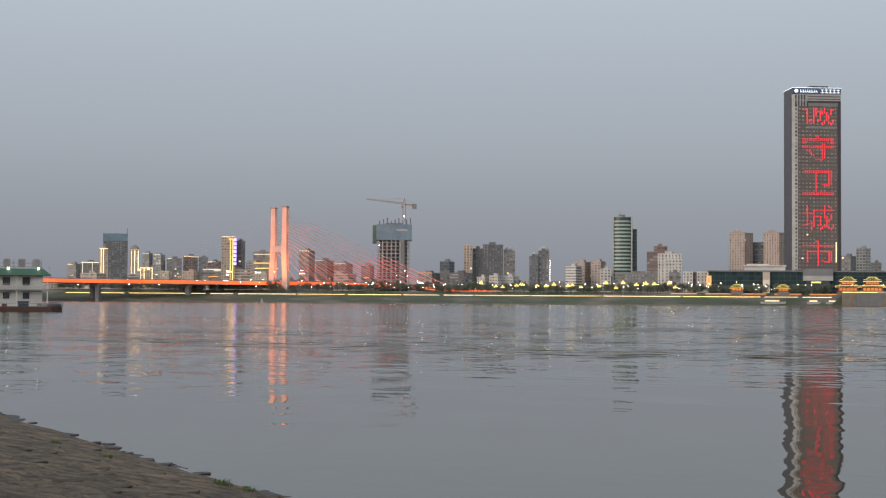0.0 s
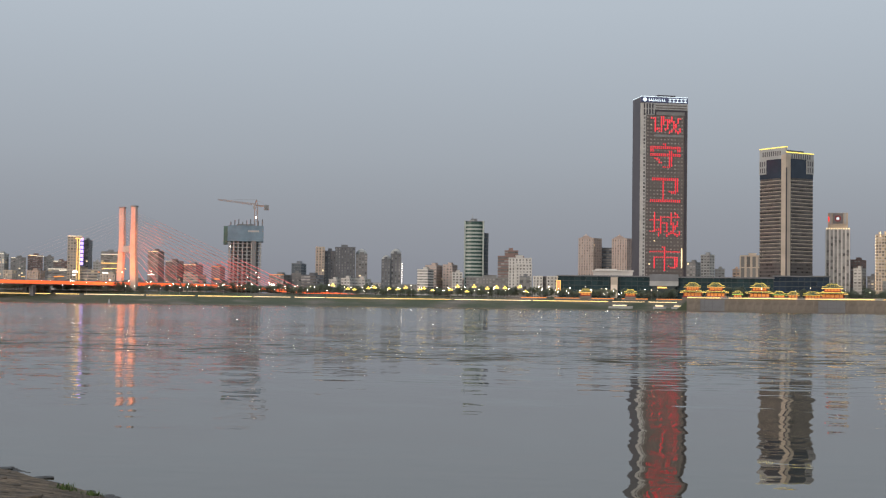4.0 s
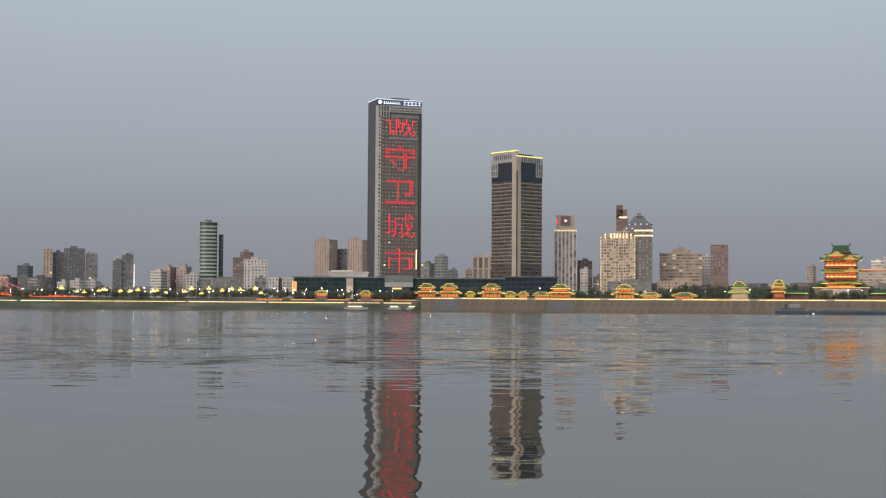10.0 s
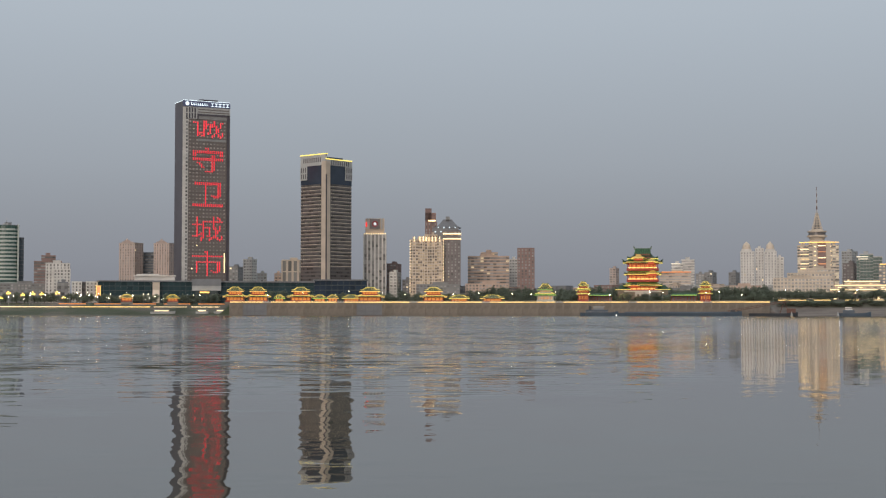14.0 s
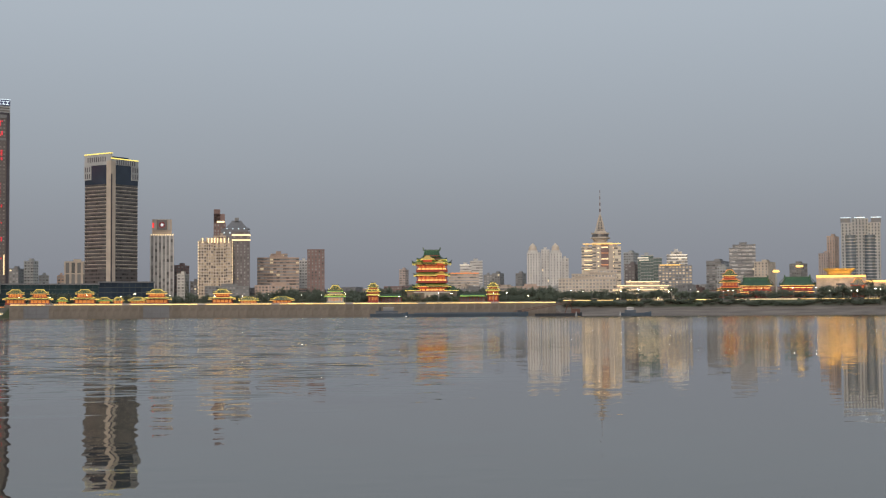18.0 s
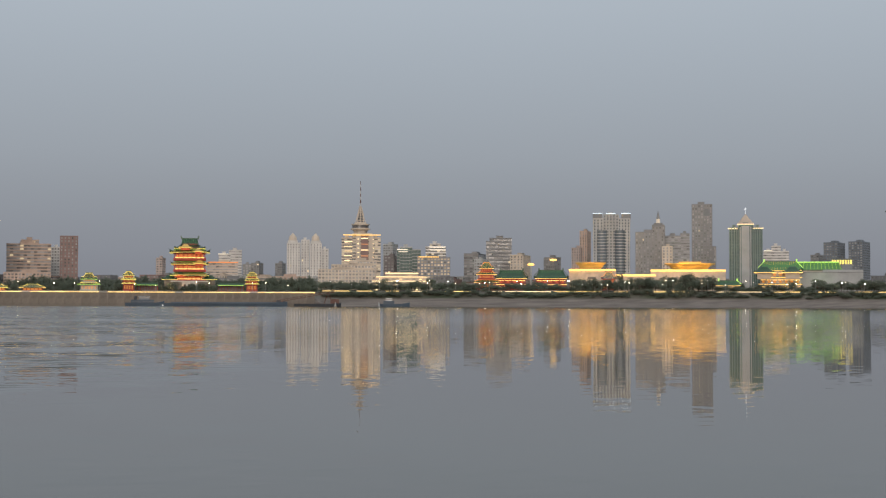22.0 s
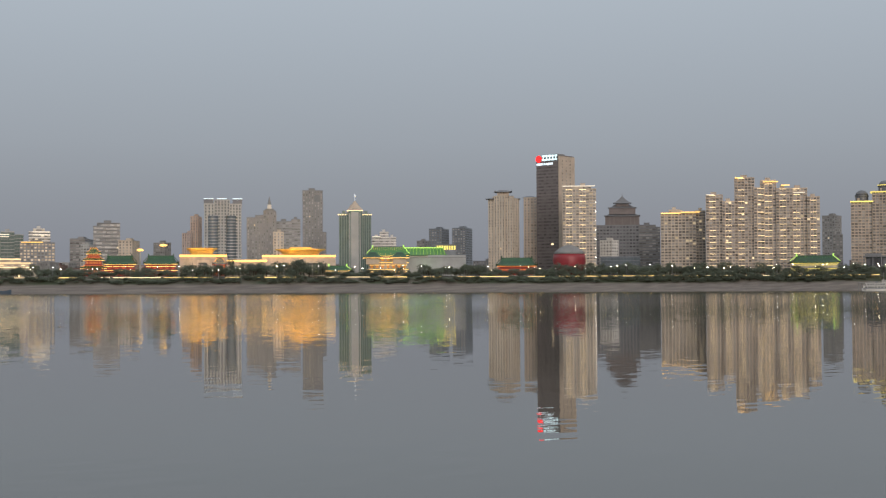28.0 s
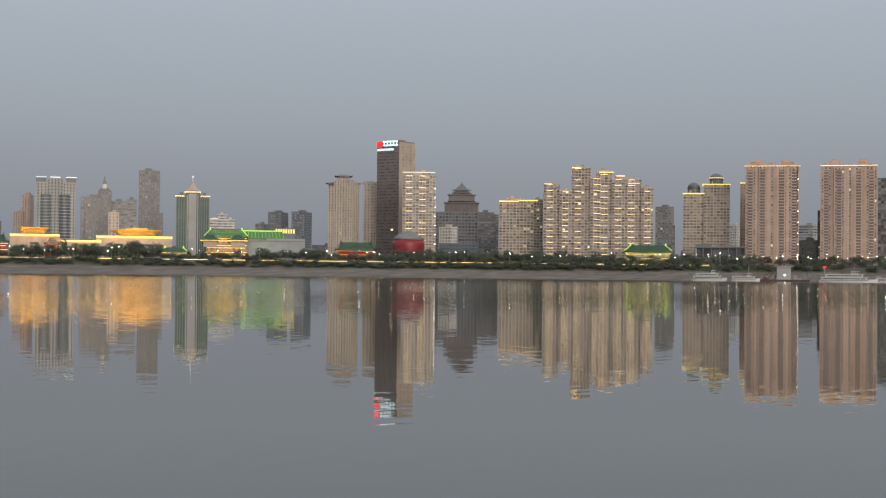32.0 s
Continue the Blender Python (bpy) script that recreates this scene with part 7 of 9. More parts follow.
# ---- the great pavilion, its gate towers and the riverside pavilions ----
def great_pavilion(az, dist, ground):
    ob = thing("great_pavilion", spot(az, dist, ground), "great three-tier red pavilion with green tiles and gold light", "pavilion")
    a, b_ = 15.7, 12.5
    part("plinth", Geo().box(-a * 1.15, a * 1.15, -b_ * 1.2, b_ * 1.2, -1.5, 11), STONE, ob)
    part("plinth_rail", Geo().ring(-a * 1.15, a * 1.15, -b_ * 1.2, b_ * 1.2, 11, 12.2, 0.3), PALESTONE, ob)
    porch = part("entrance_porch", Geo().box(-7.5, 7.5, -19, -15.2, 8.6, 11), PALESTONE, ob, "pale stone porch with three openings")
    for x in (-6.6, -2.6, 2.6, 6.6):
        part("porch_pier", Geo().box(x - 0.9, x + 0.9, -19, -15.2, -1.5, 8.6), PALESTONE, porch)
    # storeys with their skirt roofs
    for z0, z1, over, rise, lift in ((12, 17.3, 3.6, 4.2, 1.6), (21.2, 28.6, 2.6, 3.9, 1.6), (32.2, 40.2, 4.0, 5.0, 2.6)):
        storey_walls(ob, a, b_, z0, z1, 8, REDWALL, REDGLOW)
        # emissive band in place of the gold glow on the storey wall
        part("storey_glow", Geo().ring(-a * 0.88, a * 0.88, -b_ * 0.88, b_ * 0.88, z0 + 0.30 * (z1 - z0), z0 + 0.42 * (z1 - z0), 0.3), GOLDLED, ob)
        part("bracket_course", Geo().ring(-a, a, -b_, b_, z1 - 0.9, z1, 0.7), REDWALL, ob)
        roof = part("skirt_roof", hip_roof(a, b_, z1, rise, over, lift, 0.86, 12), GREENTILE, ob, smooth=True)
        part("eave_light", eave_tube(a, b_, z1 - 0.1, over, 0.38), YELLOWLED, roof)
        # glowing rings put the yellow-green light on the tiles into emission
        for k, q in enumerate((0.25, 0.6)):
            ww, dd = a + over * (1 - q) * 0.9, b_ + over * (1 - q) * 0.9
            part("tile_light", Geo().ring(-ww * (1 - 0.07 * q), ww * (1 - 0.07 * q), -dd * (1 - 0.07 * q), dd * (1 - 0.07 * q), z1 + rise * q ** 1.5 + 0.2, z1 + rise * q ** 1.5 + 0.55, 0.3), LIMEDIM if k else ROOFGLOW, roof)
        for sx in (-1, 1):
            part("corner_tip", Geo().beam((sx * (a + over) * 0.95, -(b_ + over) * 0.95, z1 + lift * 0.8), (sx * (a + over + 1.0), -(b_ + over + 1.0), z1 + lift + 1.0), 0.5, 0.2), GREENTILE, roof)
    # upper roof in two steps
    part("attic_wall", Geo().box(-11.5, 11.5, -9, 9, 43, 45.6), REDWALL, ob)
    upper = part("upper_roof", hip_roof(12.6, 10, 44.4, 5.2, 2.6, 2.0, 0.62, 12), GREENTILE, ob, smooth=True)
    part("eave_light", eave_tube(12.6, 10, 44.3, 2.6, 0.35), YELLOWLED, upper)
    part("attic_wall", Geo().box(-7.4, 7.4, -5, 5, 47, 49), REDWALL, ob)
    crown = part("top_roof", hip_roof(7.8, 5, 47.6, 6.8, 1.2, 0.8, 0.95, 12), GREENTILE, ob, smooth=True)
    part("ridge", Geo().box(-8.4, 8.4, -0.5, 0.5, 53.8, 55.0), GREENTILE, crown)
    for sx in (-1, 1):
        part("ridge_owl", Geo().beam((sx * 7.8, 0, 53.8), (sx * 8.9, 0, 57.2), 1.9, 0.9), GREENTILE, crown)
    ribs = Geo()
    for k in range(9):
        u = -0.9 + 0.225 * k
        ribs.beam((u * 8.8, -6.0, 48.2), (u * 7.4, -0.9, 54.2), 0.2)
    tagged(part("tile_rib", ribs, GREENROOF, crown), kind="stuff")
    # gables that stand out of the roofs; three have gold light put into their tile colour
    for x, y, z, half, mat in ((-4.2, -12.0, 44.8, 5.2, GOLDTILE), (8.2, -14.5, 41.0, 3.8, GOLDTILE), (9.5, -14.8, 29.2, 4.8, GOLDTILE), (-8.5, -14.8, 17.8, 4.2, GREENTILE)):
        gable = part("front_gable", hip_roof(half, 4, z, half * 0.72, 1.3, 1.1, 0.3), mat, ob, "gold-lit front gable", smooth=True)
        gable.matrix_basis = pose(x, y, 0)
        part("gable_light", eave_tube(half, 4, z - 0.05, 1.3, 0.32), YELLOWLED, gable)
        # the gable wall glows by emission, with no lamp behind it
        part("gable_wall", Geo().box(-half * 0.85, half * 0.85, -3.4, 3.4, z - 2.4, z), REDGLOW, gable)
    # low side halls
    for sx in (-1, 1):
        side_hall = part("side_hall", Geo().box(-5.5, 5.5, -4, 4, -1.5, 13.6), STONE, ob)
        side_hall.matrix_basis = pose(sx * 19.5, -8, 0)
        part("side_roof", hip_roof(5.6, 4.4, 13.6, 4.2, 1.8, 1.8, 0.5), GREENTILE, side_hall, smooth=True)
        part("eave_light", eave_tube(5.6, 4.4, 13.5, 1.8, 0.35), YELLOWLED, side_hall)
    return ob


great_pavilion(9.39, 1490, 13.0)
flood(9.39 - 1.0, 1450, 15, 9.39, 1490, 40, 34000, (1.0, 0.60, 0.20))
flood(9.39 + 1.0, 1450, 15, 9.39, 1490, 44, 34000, (0.95, 0.75, 0.25))

two = [(1.0, 5.0, 2.2), (0.70, 3.8, 4.0)]
for az, w, tiers, kind in [(7.1, 12.9, 2, 'r'), (11.77, 13.0, 2, 'r'), (-10.5, 9.7, 1, 'o'), (-8.77, 9.6, 1, 'y'), (-6.4, 18.0, 2, 'o'), (-5.52, 18.6, 2, 'o'), (-3.88, 20.1, 2, 'o'), (-3.15, 10.4, 1, 'g'), (-2.64, 8.8, 1, 'o'), (-1.91, 15.0, 1, 'y'), (-1.2, 21.8, 2, 'o'), (1.28, 20.1, 2, 'o'), (2.28, 16.1, 1, 'y'), (3.57, 19.1, 1, 'o'), (5.63, 16.5, 2, 'w'), (-4.7, 7.7, 1, 'g')]:
    tier = two if tiers == 2 else [(1.0, 3.6, 3.2)]
    if kind == "o":
        pavilion(az, 1426, w, tier, label="red riverside pavilion with orange-lit storeys and tiled roof", trim=YELLOWLED, eave=GOLDLED, lattice=GOLDDIM, group="riverside pavilions", hang=0.28)
    elif kind == "r":
        pavilion(az, 1430, w, [(0.8, 8.0, 1.2), (0.85, 3.0, 2.6), (0.62, 2.4, 3.6)], label="red gate tower with gold-lit double roof", trim=YELLOWLED, eave=YELLOWLED, lattice=REDWALL, group="gate towers", name="gate_tower")
    elif kind == "w":
        pavilion(az, 1428, w, [(1.0, 7.0, 2.4), (0.7, 3.4, 5.6)], label="white-walled pavilion with a lime-lit roof", trim=YELLOWLED, eave=LIMELED, wall=PALESTONE, lattice=WHITE, group="riverside pavilions")
    else:
        pavilion(az, 1428, w, tier, label="small riverside pavilion with a green-lit tiled roof", trim=YELLOWLED, eave=LIMELED if kind == "g" else YELLOWLED, lattice=GOLDDIM, group="riverside pavilions")
for c0, c1, z in [(7.32, 8.19, 20.0), (10.48, 11.45, 20.1)]:
    w = 1440 * radians(c1 - c0)
    ob = thing("covered_corridor", spot((c0 + c1) / 2, 1440, LAND), "long covered corridor with a green-lit roof", "corridor", "covered corridors")
    h = z - LAND
    for k in range(9):
        part("post", Geo().box(-w / 2 + k * w / 8 - 0.25, -w / 2 + k * w / 8 + 0.25, -0.25, 0.25, -1, h), REDWALL, ob)
    part("roof", hip_roof(w / 2, 2.6, h, 2.2, 0.8, 0.4, 0.97), GREENTILE, ob)
    part("eave_light", Geo().box(-w / 2, w / 2, -3.4, -3.0, h - 0.3, h + 0.3), LIMELED, ob)
    part("back_wall", Geo().box(-w / 2, w / 2, 2.0, 2.3, -1, h), DARKBROWN, ob)


def hall(az, dist, w, d, h, rise, label, wall, lattice, eave, roof=None, tiers=1, trim=None, name="riverside_hall", base=None):
    """A long hall under a swept hipped roof."""
    base = LAND if base is None else base
    ob = thing(name, spot(az, dist, base), label, "hall")
    part("plinth", Geo().box(-w / 2 - 2, w / 2 + 2, -2, d + 2, -2, 0.6), PALESTONE, ob)
    step = h / tiers
    for k in range(tiers):
        part("wall", Geo().box(-w / 2 + 1.5, w / 2 - 1.5, 1.5, d - 1.5, 0.6 + k * step, 0.6 + (k + 1) * step), wall, ob)
        part("balustrade", Geo().box(-w / 2, w / 2, -0.3, 0, 0.6 + k * step, 1.7 + k * step), wall, ob)
        part("sill_light", Geo().box(-w / 2 + 0.5, w / 2 - 0.5, 1.2, 1.48, 0.6 + (k + 0.55) * step, 0.6 + (k + 0.55) * step + 0.5), eave, ob)
        nb = max(5, int(w / 5)) - 1
        for i in range(nb):
            x = -w / 2 + 0.5 + (i + 0.5) * (w - 1) / nb
            part("lattice_window", Geo().box(x - 1.3, x + 1.3, 1.3, 1.49, 0.9 + (k + 0.1) * step, 0.5 + (k + 0.5) * step), lattice, ob)
        col = Geo().turn([(0.4, 0), (0.35, step)], 8).mesh("column", wall)
        n_ = max(5, int(w / 5))
        for i in range(n_):
            put("column", col, ob, pose(-w / 2 + 0.5 + i * (w - 1) / (n_ - 1), 0.1, 0.6 + k * step))
        part("eave_light", Geo().box(-w / 2 - 1, w / 2 + 1, -1.0, -0.5, (k + 1) * step - 0.1, (k + 1) * step + 0.5), eave, ob)
        if k < tiers - 1:
            part("skirt_roof", Geo().box(-w / 2 - 1.2, w / 2 + 1.2, -1.6, 1.6, (k + 1) * step + 0.5, (k + 1) * step + 1.0), GREENTILE, ob)
    part("roof", hip_roof(w / 2, d / 2, h + 0.6, rise, 2.2, rise * 0.25, 0.8), roof or GREENTILE, ob, smooth=True).matrix_basis = pose(0, d / 2, 0)
    part("ridge", Geo().box(-w * 0.4, w * 0.4, d / 2 - 0.4, d / 2 + 0.4, h + rise + 0.4, h + rise + 1.3), GREENTILE, ob)
    for sx in (-1, 1):
        part("hip_light", Geo().beam((sx * (w / 2 + 2), -2.2, h + 0.9 + rise * 0.22), (sx * w * 0.4, d / 2 - 0.6, h + rise + 0.9), 0.45), trim or eave, ob)
    ribs = Geo()
    for i in range(15):
        u = -0.93 + 1.86 * i / 14
        ribs.beam((u * (w / 2 + 2.2), -2.0, h + 0.85), (u * w * 0.44, d * 0.22, h + 0.75 + rise * 0.34), 0.24).beam((u * w * 0.44, d * 0.22, h + 0.75 + rise * 0.34), (u * w * 0.40, d / 2 - 0.7, h + rise + 0.5), 0.24)
    tagged(part("roof_rib", ribs, ROOFGLOW if tiers == 3 else GREENROOF, ob), kind="stuff")
    for s in (-1, 1):
        part("ridge_end", Geo().box(s * w * 0.4 - 0.7, s * w * 0.4 + 0.7, d / 2 - 0.5, d / 2 + 0.5, h + rise + 0.5, h + rise + 3.0), trim or GREENTILE, ob)
    return ob


hall(21.85, 1525, 29.7, 16, 29.2 - EAST, 8, "long red hall with gold-lit storeys and green roof", REDWALL, REDGLOW, GOLDLED, tiers=2, trim=GREENTILE, base=EAST)
hall(23.38, 1525, 31.3, 16, 29.3 - EAST, 8, "red hall with gold-lit storeys and green roof", REDWALL, REDGLOW, GOLDLED, tiers=2, trim=GREENTILE, base=EAST)
pavilion(20.87, 1524, 20.8, [(1.0, 8.0, 4.0), (0.8, 5.5, 4), (0.55, 4.0, 6.0)], base=EAST, label="three-tier red pavilion with orange-lit storeys", trim=ORANGELED, eave=GOLDLED, name="tiered_pavilion")
pavilion(25.61, 1524, 11.9, [(1.0, 6.0, 2.5), (1.0, 4.0, 7)], base=EAST, label="small red pavilion tower with a dark roof", trim=ORANGELED, eave=REDDIM, roof=DARKGREY, name="tiered_pavilion")
hall(30.15, 1522, 23.1, 12, 5.5, 4.5, "low green-roofed hall with gold-lit eaves", PALESTONE, GOLDDIM, GOLDLED, trim=LIMELED, base=EAST)
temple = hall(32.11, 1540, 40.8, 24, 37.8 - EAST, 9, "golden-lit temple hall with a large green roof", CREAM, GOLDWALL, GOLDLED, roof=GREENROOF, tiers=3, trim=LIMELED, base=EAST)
for x in (-16, 12):
    part("gable_roof", hip_roof(8, 7, 0, 6, 2.0, 2.0, 0.4), GREENTILE, temple, smooth=True).matrix_basis = pose(x, -2, 36.0 - EAST)
    part("gable_light", eave_tube(8, 7, 0, 2.0, 0.45), GOLDLED, temple).matrix_basis = pose(x, -2, 36.0 - EAST)
    part("gable_wall", Geo().box(-7, 7, -6, 6, -7, 0), CREAM, temple).matrix_basis = pose(x, -2, 36.0 - EAST)
ob = thing("green_roofed_hall", spot(33.36, 1580, EAST), "large hall with a green-lit sloping roof", "hall")
w, zt, ze = 54.3, 48.0 - EAST, 39.5 - EAST
part("wall", Geo().box(-w / 2, w / 2, 0, 40, -2, ze), PALESTONE, ob)
part("roof", hip_roof(w / 2, 20, ze, zt - ze, 2, 0.5, 0.92), GREENROOF, ob, "bright green roof").matrix_basis = pose(0, 20, 0)
# glowing ribs added to a smooth roof to make it look green-lit
for k in range(15):
    x = -w * 0.46 + w * 0.92 * k / 14
    part("roof_rib_light", Geo().beam((x * 1.06, -1.6, ze + 0.6), (x, 15, zt + 0.1), 0.5), LIMEDIM, ob)
part("ridge_light", Geo().box(-w * 0.46, w * 0.46, 16, 17, zt - 0.6, zt + 0.5), LIMELED, ob)
flood(32.77, 1540, 26, 33.07, 1590, 40, 2000, (0.40, 1.0, 0.20), 5)
flood(33.66, 1540, 26, 33.66, 1590, 40, 2000, (0.40, 1.0, 0.20), 5)
flood(31.99, 1515, 18, 32.04, 1545, 34, 4500, (1.0, 0.72, 0.22), 5)
ob = thing("grey_exhibition_hall", spot(33.91, 1560, EAST), "long windowless pale grey hall with a curved edge", "hall")
w = 67.2
part("wall", Geo().box(-w / 2, w / 2, 0, 16, -2, 36.0 - EAST).box(-w * 0.1, w / 2, 2, 15, 0, 39.2 - EAST), PALEGREY, ob)
part("coping", Geo().box(-w / 2 - 0.5, w / 2 + 0.5, -0.5, 16.5, 36.0 - EAST, 36.0 - EAST + 0.8), GREY, ob)
ob = thing("lit_colonnade", spot(34.37, 1600, EAST), "rooftop colonnade with bright yellow lit bays", "building")
w, zt, zb = 21.3, 51.7 - EAST, 44.8 - EAST
part("wall", Geo().box(-w / 2, w / 2, 0, 16, -2, zb), BLUEGREY, ob)
part("roof_slab", Geo().box(-w / 2 - 1, w / 2 + 1, -1, 16, zt - 1, zt), DARKGREY, ob)
for k in range(8):
    x = -w / 2 + (k + 0.5) * w / 8
    part("lit_bay", Geo().box(x - w / 24, x + w / 24, 0.2, 1, zb + 1, zt - 1.4), YELLOWLED, ob)
    part("bay_pier", Geo().box(x + w / 24, x + w / 12, -0.4, 1, zb, zt - 1), DARKGREY, ob)
hall(37.12, 1530, 39.1, 18, 26.3 - EAST, 8, "long red-lit hall with a dark green roof", REDWALL, REDGLOW, ORANGELED, tiers=1, trim=GREENTILE, base=EAST)
hall(48.46, 1522, 45.0, 18, 27.2 - EAST, 7, "riverside hall with yellow-green lit eaves", PALESTONE, CREAM, YELLOWLED, tiers=2, trim=LIMELED, base=EAST)
flood(48.46, 1490, 14, 48.46, 1525, 30, 26000, (1.0, 0.9, 0.25), 4)

# ---- the museum with golden roofs ----
MUSEUMWALL = surface("pinkish_museum_stone", (0.60, 0.48, 0.37), grain=0.6, vary=0.25)
ob = thing("museum", spot(26.99, 1570, EAST), "low cream museum with floodlit golden roofs", "museum")
def mx(px):
    return 1570 * math.tan(radians(px - 26.99))
for a, b_, top, dep in ((24.08, 25.88, 38.9, 40), (25.88, 27.41, 33.3, 30), (27.22, 30.07, 38.4, 44)):
    part("wall", Geo().box(mx(a), mx(b_), 0, dep, -2, top - EAST), MUSEUMWALL, ob)
    part("plinth_band", Geo().box(mx(a), mx(b_), -0.4, 0, 2.6, 3.4), GREY, ob)
    part("parapet_light", Geo().box(mx(a), mx(b_), -0.9, -0.1, top - EAST - 0.6, top - EAST + 1.4), GOLDLED, ob)
    part("roof", Geo().box(mx(a), mx(b_), -0.1, dep, top - EAST, top - EAST + 1.2), CREAM, ob)
    n_ = int((mx(b_) - mx(a)) / 14)
    for k in range(n_):
        x = mx(a) + (k + 0.5) * (mx(b_) - mx(a)) / n_
        part("wall_panel", Geo().box(x - 6.6, x + 6.6, -0.3, 0, 4, top - EAST - 4.2), MUSEUMWALL, ob)
        if k % 2:
            part("slit_window", Geo().box(x - 5, x + 4, -0.5, -0.3, top - EAST - 9, top - EAST - 7), DARKBROWN, ob)
def dish(parent, a, b_, zb, zt, name):
    x0, x1 = mx(a), mx(b_)
    w = x1 - x0
    g = Geo()
    g.turn([(w * 0.34, zb), (w * 0.40, zb + (zt - zb) * 0.5), (w * 0.5, zt - 1.0), (w * 0.5, zt), (w * 0.46, zt), (w * 0.40, zt - 1.5)], 32, (x0 + x1) / 2, 20, 0.5)
    part(name, g, GOLDTILE, parent, "golden dish-shaped roof", smooth=False)
dish(ob, 24.29, 25.5, 41.2 - EAST, 47.9 - EAST, "dish_roof")
dish(ob, 27.74, 29.71, 40.6 - EAST, 46.8 - EAST, "dish_roof")
part("upper_roof", Geo().box(mx(28.31), mx(29.15), 8, 30, 46.3 - EAST, 48.4 - EAST), GOLDTILE, ob)
for px in (24.7, 26.6, 28.0, 29.2):
    flood(px, 1545, 20, px, 1571, 38, 9000, (1.0, 0.66, 0.24), 4)
for px in [24.28, 24.92, 25.48, 27.84, 28.41, 28.98, 29.56]:
    flood(px, 1550, 40, px, 1580, 54, 30000, (1.0, 0.52, 0.06), 4)

# ---- the low gold-lit riverside building and the floodlight mast ----
ob = thing("gold_lit_terrace", spot(17.57, 1545, EAST), "low cream terrace building with gold light lines", "building")
w = 62.7
for k, (sh, yy) in enumerate(((1.0, 470), (0.86, 452), (0.55, 436))):
    zt = (26.3, 30.8, 34.8)[k] - EAST
    zb = (-2, 26.3 - EAST, 30.8 - EAST)[k]
    part("storey_wall", Geo().box(-w / 2 * sh, w / 2 * sh, 3 * k, 24, zb, zt), CREAM, ob)
    part("storey_roof", Geo().box(-w / 2 * sh - 1, w / 2 * sh + 1, 3 * k - 1.2, 25, zt, zt + 0.8), BEIGE, ob)
    part("light_tube", Geo().box(-w / 2 * sh, w / 2 * sh, 3 * k - 1.7, 3 * k - 1.2, zt - 0.1, zt + 0.7), WARMLED, ob)
    for i in range(int(w * sh / 7)):
        x = -w / 2 * sh + 3 + 7 * i
        part("window", Geo().box(x, x + 3.4, 3 * k - 0.15, 3 * k + 0.1, zb + 2.2, zt - 1.6), G_SOME if i % 3 else WARMDIM, ob)
ob = thing("floodlight_mast", spot(22.6, 1535, EAST), "pale floodlight mast with a ring of lamps", "lamp mast")
zt = 42.9 - EAST
part("mast", Geo().turn([(1.3, -1), (0.8, zt)], 10), PALEGREY, ob)
part("lamp_ring", Geo().turn([(2, zt), (3.6, zt + 0.8), (3.6, zt + 1.4), (2, zt + 2.6)], 20), GOLDLED, ob)
ob = thing("floodlight_disc", spot(23.47, 1848, 57.1), "glowing golden roof disc", "roof structure")
part("disc", Geo().turn([(2, 0), (4.5, 0.8), (4.5, 2), (2.5, 2.6)], 20), GOLDLED, ob)
part("disc_post", Geo().box(-1, 1, -1, 1, -16, 0.5), GREY, ob)

# ---- the red ball hall ----
ob = thing("red_ball_hall", spot(39.16, 1530, EAST), "red ball-shaped hall with a grey cap", "hall")
r = 34.4 / 2
z0, zt, zc = 25.9 - EAST, 48.6 - EAST, 38.8 - EAST
part("red_shell", Geo().turn([(r * 0.80, -2), (r * 0.93, (z0 + zc) / 4), (r, (z0 + zc) / 2), (r * 0.985, zc * 0.8), (r * 0.95, zc)], 32), REDDOME, ob, smooth=True)
part("grey_cap", Geo().turn([(r * 0.97, zc), (r * 0.80, zc + (zt - zc) * 0.35), (r * 0.50, zc + (zt - zc) * 0.72), (r * 0.22, zt - 0.8), (0.4, zt)], 32), GREY, ob, smooth=True)

